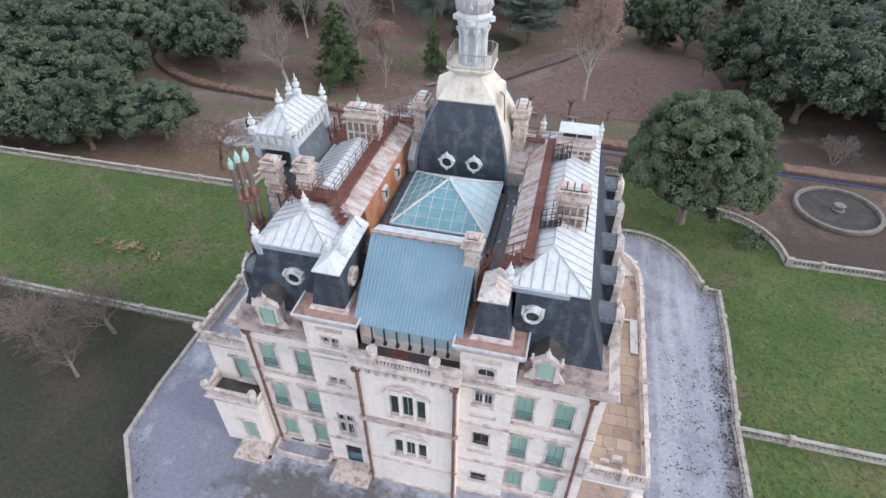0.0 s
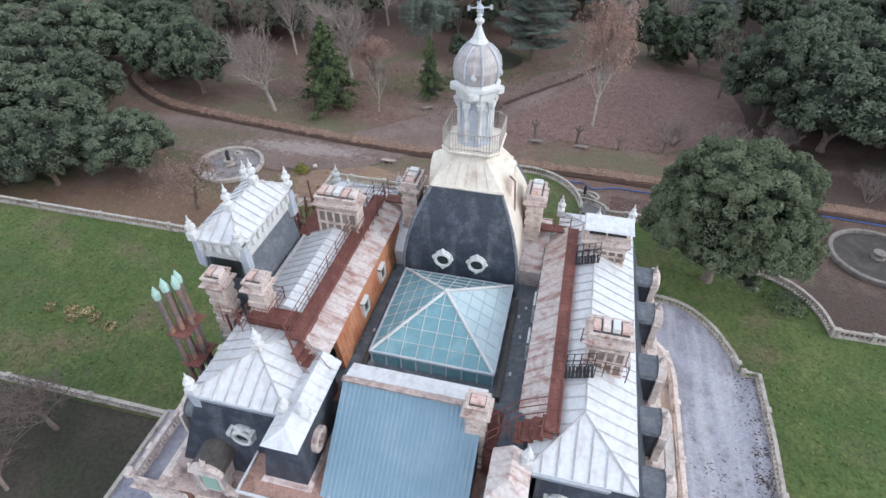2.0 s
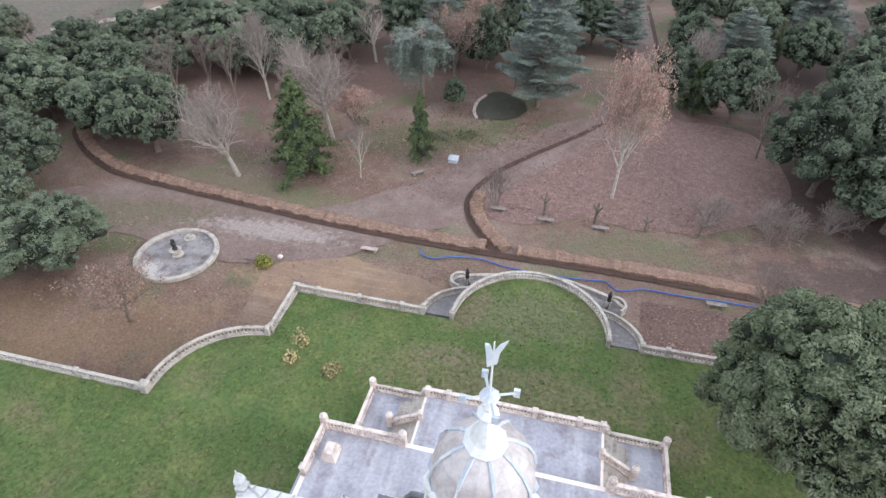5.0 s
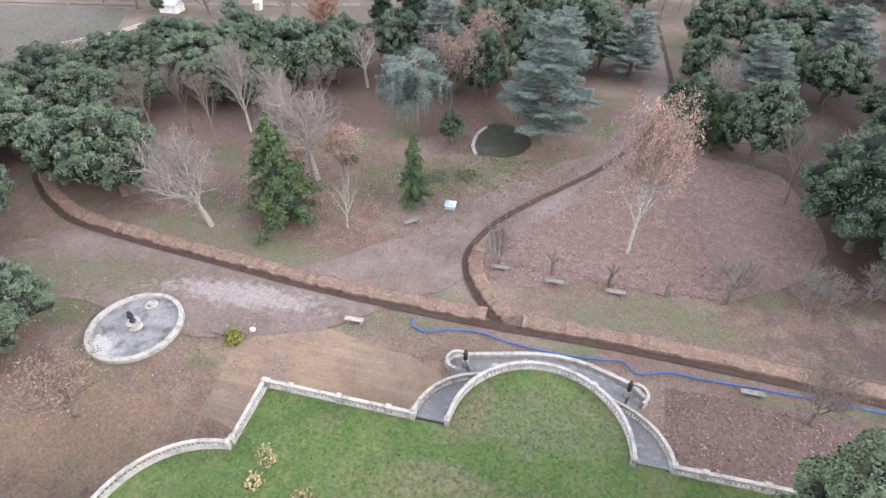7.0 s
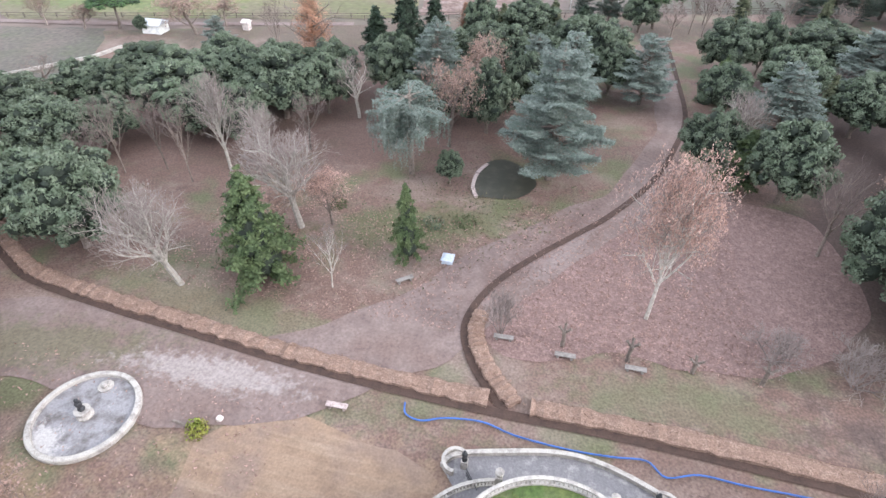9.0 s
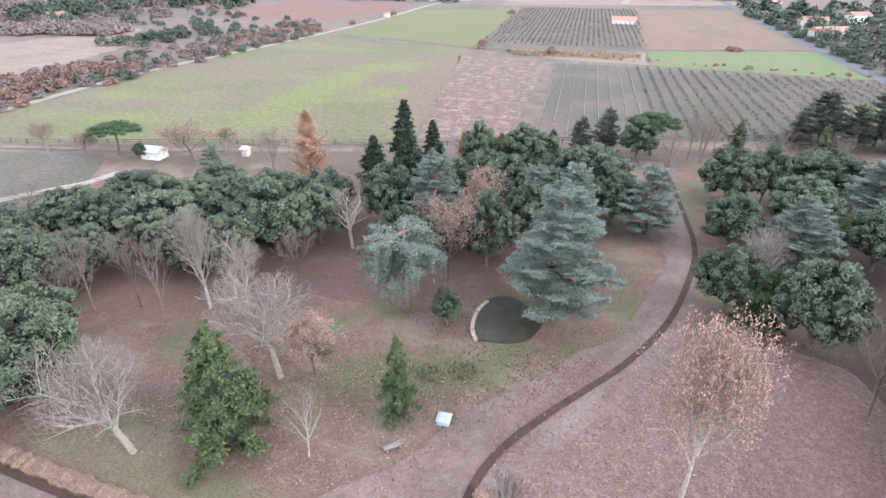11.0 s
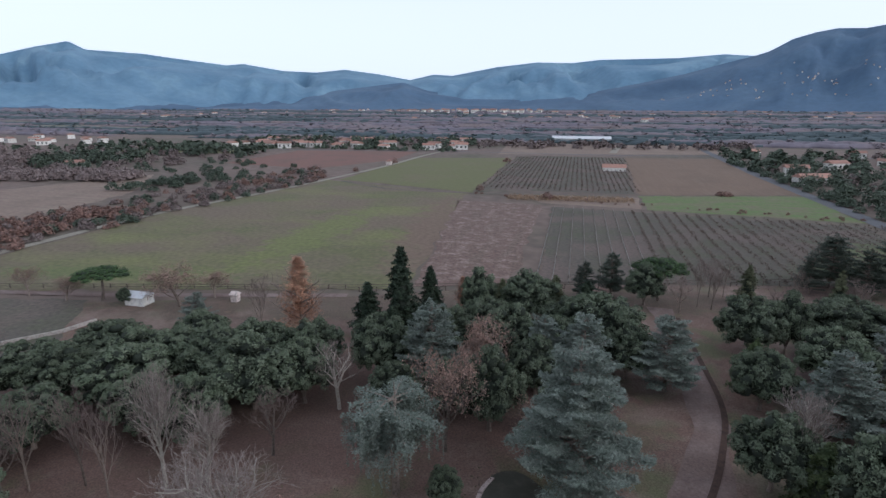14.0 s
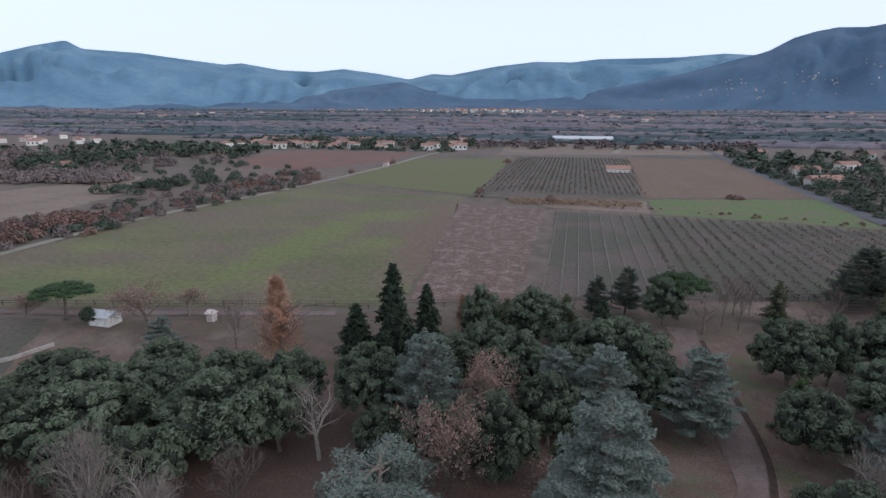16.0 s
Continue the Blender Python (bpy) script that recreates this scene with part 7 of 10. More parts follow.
board = Shape().loft([[(13.6, 11.0, TZ + 0.1), (14.15, 11.0, TZ + 0.1), (14.15, 14.4, TZ + 0.1), (13.6, 14.4, TZ + 0.1)], [(13.6, 11.0, TZ + 0.2), (14.15, 11.0, TZ + 0.2), (14.15, 14.4, TZ + 0.2), (13.6, 14.4, TZ + 0.2)]])
solid("sheet_board", board, WHITE_PAINT, "white building board lying on the terrace", "board")
pipe = Shape().tube([(10.9, 14.3, TZ + 0.15), (13.9, 14.3, TZ + 0.15)], 0.09, 6)
solid("white_pipe", pipe, WHITE_PAINT, "white pipe lying across the terrace", "pipe")
bk = Shape().lathe([(0.42, 0), (0.5, 0.3), (0.42, 0.42), (0.3, 0.3)], (11.75, 9.0, TZ), 12)
solid("planter", bk, FLOOR_TILE, "round buff stone planter on the terrace", "planter")
for x, y, lx, ly, h, lab in ((12.35, 1.9, 0.7, 0.45, 0.3, "stack of pale stone blocks on the terrace"), (11.7, 1.75, 0.6, 0.3, 0.15, "pale board offcut on the terrace"), (12.1, 2.7, 0.45, 0.15, 0.12, "small plank on the terrace")):
    solid("stone_stack", Shape().frustum((x, y, x + lx, y + ly), TZ, (x + 0.02, y + 0.02, x + lx - 0.02, y + ly - 0.02), TZ + h).box(x + 0.1, y + 0.05, TZ + h, x + lx - 0.15, y + ly - 0.08, TZ + h + 0.1), TRIM, lab, "building stone", "terrace rubble")

# rear terrace with a double stair down to the lawn
part("rear_terrace", Shape().frustum((-12.7, 20.9, 12.7, 30.1), LAWN - 0.2, (-12.6, 20.9, 12.6, 30.0), 9.9).frustum((-12.85, 20.9, 12.85, 30.25), 9.7, (-12.85, 20.9, 12.85, 30.25), 10.0), STONE, mansion, "rear stone terrace block")
part("terrace_floor", Shape().box(-12.5, 21.0, 10.0, 12.5, 29.9, 10.05), GRAVEL, mansion, "grey gritty rear terrace floor")
part("stair_platform", Shape().box(-6.8, 30.2, LAWN - 0.2, 6.8, 35.6, 8.4), STONE, mansion)
part("platform_floor", Shape().box(-6.6, 30.3, 8.4, 6.6, 35.4, 8.44), GRAVEL, mansion)
for s in (-1, 1):
    x0, x1 = sorted((s * 6.8, s * 11.5))
    part("stair_landing", Shape().box(x0, 30.2, LAWN - 0.2, x1, 36.3, 6.6), STONE, mansion)
    part("landing_floor", Shape().box(x0 + 0.1, 30.3, 6.6, x1 - 0.1, 36.2, 6.64), GRAVEL, mansion)
    for i in range(6):
        a, b = sorted((s * (6.8 + 0.34 * i), s * (7.16 + 0.34 * i)))
        part("step", Shape().frustum((a, 31.0, b, 35.5), 6.6, (a, 31.0, b, 35.5), 8.1 - 0.27 * i), GARDEN_STONE, mansion)
    balustrade("", [(s * 6.9, 30.05), (s * 12.6, 30.05), (s * 12.6, 26.5)], 10.0, TRIM, "", height=1.0, step=0.26, width=0.28, posts=0, parent=mansion)
    balustrade("", [(s * 7.2, 36.1), (s * 11.4, 36.1), (s * 11.4, 30.5)], 6.6, TRIM, "", height=0.9, step=0.26, width=0.28, posts=0, parent=mansion)
    balustrade("", [(s * 6.6, 33.3, 8.4), (s * 9.0, 33.3, 6.7)], 0.0, TRIM, "", height=0.8, step=0.26, width=0.26, posts=0, parent=mansion)
    post = Shape()
    for x, y, z in ((7.0, 36.1, 6.6), (11.4, 36.1, 6.6), (12.6, 30.05, 10.0), (6.9, 30.05, 10.0), (9.1, 33.3, 6.6)):
        post.frustum((s * x - 0.24, y - 0.24, s * x + 0.24, y + 0.24), z, (s * x - 0.22, y - 0.22, s * x + 0.22, y + 0.22), z + 1.15)
        post.lathe([(0.16, 1.15), (0.3, 1.3), (0.28, 1.5), (0.1, 1.62)], (s * x, y, z), 9)
    each("newel_post", post, TRIM, mansion, "stone newel post with a ball top")
balustrade("", [(-6.6, 35.45), (6.6, 35.45)], 8.4, TRIM, "", height=0.9, step=0.26, width=0.28, posts=3.3, parent=mansion)
solid("crate", Shape().frustum((8.8, 27.2, 10.2, 28.9), 10.05, (8.85, 27.25, 10.15, 28.85), 10.85), LEDGE, "dark brown covered crate on the rear terrace", "crate")
solid("pallet", Shape().frustum((10.6, 27.0, 11.6, 28.9), 10.05, (10.9, 27.0, 11.9, 28.9), 10.6), CHIM_CAP, "tilted pinkish sheet stack on the rear terrace", "sheet stack")
solid("rubble_bag", Shape().frustum((-12.0, 27.6, -10.9, 28.9), 10.05, (-11.8, 27.8, -11.1, 28.7), 10.8), TRIM, "pale bulging rubble bag on the rear terrace", "bag")
part("rear_porch", Shape().box(-1.0, 19.4, B, 7.0, 21.2, 19.0), STONE, mansion)
# iron bridges and pipes on the roofs
def rail_run(pts, z, label="thin rusted iron railing", every=0.8, size=0.02):
    r = Shape()
    p = [Vector((x, y, z)) for x, y in pts]
    for h in (0.4, 0.7, 1.0):
        r.tube([q + Vector((0, 0, h)) for q in p], size, 4)
    for a, b in zip(p, p[1:]):
        n = max(1, round((b - a).length / every))
        for i in range(n + 1):
            q = a.lerp(b, i / n)
            r.tube([q, q + Vector((0, 0, 1.05))], size * 1.2, 4)
    part("railing", r, RUST, mansion, label, kind="stuff")


part("roof_bridge", Shape().box(-5.3, 17.0, 24.95, -3.0, 17.7, 25.05), RUST, mansion, "rusted iron bridge to the dome chimney")
rail_run([(-5.3, 17.7), (-2.95, 17.7), (-2.95, 15.9)], 25.05)
part("roof_bridge", Shape().box(2.9, 16.7, 24.75, 5.5, 17.3, 24.85), RUST, mansion, "rusted iron deck beside the dome")
rail_run([(2.95, 18.0), (2.95, 16.7), (5.5, 16.7)], 24.85)
rail_run([(-9.2, 13.3), (-7.9, 13.3)], 24.8)
rail_run([(-9.2, 13.3), (-9.2, 16.4)], 24.8)
rail_run([(-5.2, 13.2), (-5.2, 16.9)], 25.0)
rail_run([(6.5, 6.9), (8.4, 6.9), (8.4, 8.5), (6.5, 8.5)], 25.1)
rail_run([(-8.6, 7.9), (-7.2, 7.9), (-7.2, 6.5)], 25.0)
rail_run([(-9.7, 6.4), (-8.4, 6.4), (-8.4, 5.9)], 24.6)
jumble = Shape()
for i, (x, y, z) in enumerate(((-9.4, 7.6, 22.0), (-9.1, 8.1, 22.4), (-8.9, 7.4, 22.0), (-9.6, 6.6, 22.2), (-9.0, 6.3, 22.8), (-9.5, 14.2, 23.5), (-9.8, 15.4, 23.0), (-9.4, 15.9, 23.6))):
    jumble.tube([(x, y, z), (x + 0.15 * (-1) ** i, y + 0.1, z + 2.6 + 0.2 * (i % 3))], 0.06, 5)
    jumble.tube([(x, y, z + 1.6), (x + 0.9, y + 0.5 * (-1) ** i, z + 2.0)], 0.045, 4)
each("roof_pipe", jumble, RUST, mansion, "rusted iron roof pipe")
part("well_floor", Shape().box(-9.7, 5.8, 22.6, -8.3, 8.2, 22.75), RUST, mansion, "rust-brown roof well floor")

for yc in (6.4, 13.6):
    treads, rails, posts = Shape(), Shape(), Shape()
    for k in range(8):
        f = k / 7
        treads.box(5.95 + 1.0 * f, yc, 25.28 + 0.35 * f, 6.05 + 1.0 * f, yc + 0.55, 25.32 + 0.35 * f)
    for y_ in (yc, yc + 0.55):
        for h in (0.05, 0.45, 0.85):
            rails.tube([(5.95, y_, 25.28 + h), (7.05, y_, 25.66 + h)], 0.02, 4)
        for k in range(5):
            f = k / 4
            posts.tube([(5.95 + 1.1 * f, y_, 25.28 + 0.38 * f), (5.95 + 1.1 * f, y_, 26.15 + 0.38 * f)], 0.022, 4)
    each("tread", treads, IRON, mansion, "dark iron step across the zinc roof")
    each("ladder_rail", rails, IRON, mansion)
    each("ladder_post", posts, IRON, mansion)
for i, (x, y) in enumerate(((3.6, 8.2), (3.75, 10.6), (3.5, 12.0), (3.8, 12.7), (-3.6, 9.3), (-3.5, 11.4))):
    part("loose_slate", Shape().frustum((x, y, x + 0.12, y + 0.22), 22.4, (x + 0.02, y + 0.02, x + 0.1, y + 0.2), 22.43), WHITE_PAINT, mansion, "pale chip lying in the roof gutter")
each("roof_curb", Shape().box(3.15, 6.6, 22.4, 3.4, 13.0, 22.75).box(-3.4, 6.6, 22.4, -3.15, 13.0, 22.6), DAMP_AND_SHADE, mansion, "dark stained kerb beside the skylight")
ham = Shape().tube([(2.0, 16.0, 28.5), (2.35, 15.7, 28.4), (2.5, 15.6, 26.4), (2.9, 15.6, 25.0)], 0.045, 5)
part("dome_pipe", ham, RUST, mansion, "rusted pipe running down the dome")

# terrace slabs, each its own piece
slab_meshes = []
for w_ in (0.85, 1.15, 1.5):
    slab_meshes.append(tidy(Shape().frustum((-w_ / 2, -0.425, w_ / 2, 0.425), 0, (-w_ / 2 + 0.01, -0.415, w_ / 2 - 0.01, 0.415), 0.05).mesh("slab", FLOOR_TILE)))
rnd = random.Random(4)
y = 1.6
terrace = part("terrace_bed", Shape().box(11.0, 1.15, TZ - 0.06, 14.2, 19.8, TZ - 0.045), LEDGE, mansion)
while y < 19.4:
    x = 11.0
    while x < 14.15:
        k = rnd.randrange(3)
        w_ = (0.85, 1.15, 1.5)[k]
        if x + w_ > 14.3:
            w_, k = 0.85, 0
            if x + w_ > 14.3:
                break
        ob = new("slab", slab_meshes[k])
        ob.parent = terrace
        ob.location = (x + w_ / 2, y, TZ - 0.045)
        x += w_ + 0.015
    y += 0.865


# ---- trees ----
def leaf_cloud(shape, centres, outward, size, rng, flat=0.0, long=1.6, jitter=0.55):
    """One small pointed leaf clump at each centre, turned roughly outwards."""
    n = len(centres)
    nrm = outward + rng.normal(0, jitter, (n, 3))
    nrm[:, 2] += flat
    nrm /= np.linalg.norm(nrm, axis=1)[:, None]
    t = rng.normal(0, 1, (n, 3))
    a = np.cross(nrm, t)
    a /= np.linalg.norm(a, axis=1)[:, None]
    b = np.cross(nrm, a)
    s = size * rng.uniform(0.75, 1.55, n)[:, None]
    p0 = centres - a * s * long / 2 - b * s * 0.45
    p1 = centres - a * s * long / 2 + b * s * 0.45 + nrm * s * 0.1
    p2 = centres + a * s * long / 2 + nrm * s * 0.1
    k = len(shape.v)
    shape.v.extend(map(tuple, np.stack([p0, p1, p2], 1).reshape(-1, 3).tolist()))
    shape.f.extend((k + 3 * i, k + 3 * i + 1, k + 3 * i + 2) for i in range(n))


def ball(shape, c, r, rng, n=8, m=6, rough=0.2):
    """A lumpy closed clump, the dark shade core inside a crown."""
    k = rng.uniform(1 - rough, 1 + rough, (m + 1, n))
    rings = []
    for j in range(m + 1):
        e = math.pi * min(max(j / m, 0.02), 0.98)
        rings.append([(c[0] + r[0] * k[j, i] * math.sin(e) * math.cos(math.tau * (i + 0.5 * (j % 2)) / n), c[1] + r[1] * k[j, i] * math.sin(e) * math.sin(math.tau * (i + 0.5 * (j % 2)) / n), c[2] - r[2] * (0.5 + 0.5 * k[j, i]) * math.cos(e)) for i in range(n)])
    shape.loft(rings)


def branch(shape, fine, start, way, length, radius, depth, rng, ends, spread=0.6, lift=0.25, kids=(6, 5, 4, 4), sides=(7, 5, 4, 3, 3), taper=0.55, bend=0.12):
    """A limb with its smaller limbs, the last two orders as twigs; ends collects the tips."""
    last = depth >= len(kids)
    pts, rad = [Vector(start)], [radius]
    d = Vector(way).normalized()
    n = 4 if depth < 2 else 3 if depth < 3 else 1 if last else 2
    for i in range(n):
        d = (d + Vector(rng.normal(0, bend, 3).tolist()) + Vector((0, 0, lift * 0.12))).normalized()
        pts.append(pts[-1] + d * length / n)
        rad.append(radius * (1 - (1 - taper) * (i + 1) / n))
    if last:
        rad[-1] = 0.003
    (fine if depth >= len(kids) - 1 else shape).tube(pts, [max(r, 0.014) for r in rad], sides[min(depth, len(sides) - 1)])
    if last:
        ends.append(pts[-1])
        return
    k = kids[depth]
    turn = rng.uniform(0, math.tau)
    for i in range(k):
        f = 0.3 + 0.7 * (i + rng.uniform(0.2, 0.9)) / k if depth else 0.34 + 0.66 * (i + rng.uniform(0.1, 0.8)) / k
        j = min(n - 1, int(f * n))
        p = pts[j].lerp(pts[j + 1], min(1, f * n - j))
        along_ = (pts[j + 1] - pts[j]).normalized()
        a = turn + 2.4 * i
        side_ = along_.cross(Vector((math.cos(a), math.sin(a), 0.3))).normalized()
        w = (along_ * (1 - spread) + side_ * spread + Vector((0, 0, lift))).normalized()
        branch(shape, fine, p, w, length * rng.uniform(0.5, 0.74) * (1.12 - 0.35 * f), rad[j] * rng.uniform(0.4, 0.58), depth + 1, rng, ends, spread, lift, kids, sides, taper, min(0.2, bend * 1.7))


def tree_holm(seed, leaf=0.115, thick=330, lobes=44, low=-0.35, lump=1.5, foliage=None, tufts=7, dome=1.0):
    """A broad evergreen crown of rounded lumps, each a bunch of smaller tufts, over a forked trunk."""
    rng = np.random.default_rng(seed)
    t = thing("holm_oak", (0, 0, 0), "", "tree")
    tr = Shape()
    fork = int(rng.integers(3, 5))
    for i in range(fork):
        a = math.tau * i / fork + seed
        tip = Vector((2.6 * math.cos(a), 2.6 * math.sin(a), 5.2))
        knee = Vector((0.75 * math.cos(a + 0.3), 0.75 * math.sin(a + 0.3), 2.6))
        tr.tube([(0, 0, 1.2), tuple(knee), tuple(tip)], [0.24, 0.19, 0.08], 6)
        for q in range(4):
            b = a + rng.uniform(-1.1, 1.1)
            p = knee.lerp(tip, rng.uniform(0.15, 0.9))
            tr.tube([tuple(p), tuple(p + Vector((1.6 * math.cos(b), 1.6 * math.sin(b), rng.uniform(0.1, 0.9))))], [0.09, 0.02], 4)
    part("trunk", Shape().tube([(0, 0, -0.1), (0.04, 0, 0.25), (0.06, 0.02, 0.8), (0, 0.04, 1.4)], [0.46, 0.34, 0.29, 0.3], 8), BARK, t, "short stout grey trunk")
    part("branching", tr, BARK, t, "forked grey limbs", kind="stuff")
    lv, core = Shape(), Shape()
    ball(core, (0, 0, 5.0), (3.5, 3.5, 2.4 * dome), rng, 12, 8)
    mid_c = np.array([0, 0, 3.4])
    n = int(thick * (10 if foliage else 8))
    d = rng.normal(0, 1, (n, 3))
    d /= np.linalg.norm(d, axis=1)[:, None]
    d = d[d[:, 2] > -0.5]
    leaf_cloud(lv, np.array([0, 0, 5.0]) + d * [3.75, 3.75, 2.75 * dome] * rng.uniform(0.9, 1.12, (len(d), 1)), d, leaf * 1.15, rng, 0.2, jitter=0.6)
    for i in range(lobes):
        a, e = 2.39996 * i + rng.normal(0, 0.3), math.asin(max(-0.99, min(0.99, low + (1 - low) * (i + 0.5) / lobes + rng.normal(0, 0.06))))
        k = rng.uniform(0.8, 1.1)
        c = np.array([4.15 * k * math.cos(e) * math.cos(a), 4.15 * k * math.cos(e) * math.sin(a), 4.8 + (4.0 * dome if e > 0 else 3.2) * k * math.sin(e)])
        r = rng.uniform(0.55, 1.0) * lump
        out_ = (c - mid_c) / np.linalg.norm(c - mid_c)
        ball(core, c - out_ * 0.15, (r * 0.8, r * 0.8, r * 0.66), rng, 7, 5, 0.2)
        for q in range(tufts):
            d0 = rng.normal(0, 1, 3) + out_ * 0.7 + [0, 0, 0.35]
            d0 /= np.linalg.norm(d0)
            rq = r * rng.uniform(0.34, 0.55)
            cq = c + d0 * (r - 0.45 * rq) * [1, 1, 0.85]
            n = int(thick * rq * rq) + 12
            d = rng.normal(0, 1, (n, 3)) + d0 * 0.55 + [0, 0, 0.15]
            d /= np.linalg.norm(d, axis=1)[:, None]
            pos = cq + d * [rq, rq, rq * 0.9] * rng.uniform(0.82, 1.12, (n, 1))
            leaf_cloud(lv, pos, d, leaf, rng, 0.15, jitter=0.48)
    part("shade_core", core, CROWN_SHADE, t, smooth=True)
    part("crown", lv, foliage or OAK_LEAF, t, kind="stuff")
    return t, 4.8 + 4.0 * dome + 0.75 * lump, 8.3 + 1.3 * lump


def tree_pine(seed):
    """A bare leaning trunk under a flat umbrella of needle tufts."""
    rng = np.random.default_rng(seed)
    t = thing("umbrella_pine", (0, 0, 0), "", "tree")
    tr, lv, core = Shape(), Shape(), Shape()
    part("trunk", Shape().tube([(0, 0, -0.1), (0.25, 0.1, 2.5), (0.1, 0.3, 5.0), (0.2, 0.2, 6.6)], [0.34, 0.25, 0.2, 0.12], 7), BARK, t, "bare red-grey pine trunk")
    for i in range(30):
        a, k = 2.39996 * i, math.sqrt((i + 0.5) / 30)
        c = np.array([4.2 * k * math.cos(a), 4.2 * k * math.sin(a), 8.0 - 1.5 * k * k + rng.normal(0, 0.2)])
        tr.tube([(0.15, 0.25, 5.0 + 1.2 * rng.random()), (c[0] * 0.55, c[1] * 0.55, 6.6), tuple(c)], [0.1, 0.06, 0.02], 4)
        r = rng.uniform(0.75, 1.25)
        ball(core, c, (r * 0.75, r * 0.75, r * 0.4), rng, 7, 4, 0.25)
        d = rng.normal(0, 1, (210, 3)) + [0, 0, 0.5]
        d /= np.linalg.norm(d, axis=1)[:, None]
        leaf_cloud(lv, c + d * [r, r, r * 0.6] * rng.uniform(0.75, 1.15, (210, 1)), d, 0.13, rng, 0.2, jitter=0.4)
    part("branching", tr, BARK, t, "spreading grey limbs", kind="stuff")
    part("shade_core", core, CROWN_SHADE, t, smooth=True)
    part("crown", lv, PINE_LEAF, t, "flat green needle umbrella", kind="stuff")
    return t, 9.0, 10.2


def tree_bare(seed, pale=False, leaves=0, slender=False, kids=(9, 6, 5, 5)):
    rng = np.random.default_rng(seed)
    t = thing("bare_tree", (0, 0, 0), "", "tree")
    stout = 0.34 if pale else 0.27
    tr, tw, ends = Shape(), Shape(), []
    if slender:
        branch(tr, tw, (0, 0, -0.1), (rng.normal(0, 0.03), rng.normal(0, 0.03), 1), 9.5, 0.2, 0, rng, ends, 0.4, 0.34, kids, bend=0.05)
    elif leaves > 8000:
        branch(tr, tw, (0, 0, -0.1), (0.03, -0.02, 1), 9.5, 0.34, 0, rng, ends, 0.5, 0.12, kids, bend=0.04)
    else:
        branch(tr, tw, (0, 0, -0.1), (rng.normal(0, 0.03), rng.normal(0, 0.03), 1), 7.6, stout, 0, rng, ends, 0.52, 0.3, kids, bend=0.06)
    part("trunk", tr, BARK_PALE if pale else BARK, t, "pale grey trunk with bare spreading limbs" if pale else "grey-brown trunk with bare limbs")
    part("twig_haze", tw, TWIG_PALE if pale else TWIG, t, "haze of fine bare twigs", kind="stuff")
    top = max(p.z for p in ends)
    r = sorted(math.hypot(p.x, p.y) for p in ends)[int(len(ends) * 0.97)]
    if leaves:
        e = np.array([tuple(p) for p in ends])
        pick = e[rng.integers(0, len(e), leaves)] + rng.normal(0, 0.22, (leaves, 3))
        lv = Shape()
        leaf_cloud(lv, pick, rng.normal(0, 1, (leaves, 3)), 0.16 if leaves > 8000 else 0.12 if leaves > 5000 else 0.15, rng, long=1.2)
        part("crown", lv, RUSSET_LEAF if leaves > 5000 else BROWN_LEAF, t, "sparse withered russet leaves", kind="stuff")
    return t, top, 2.0 * r


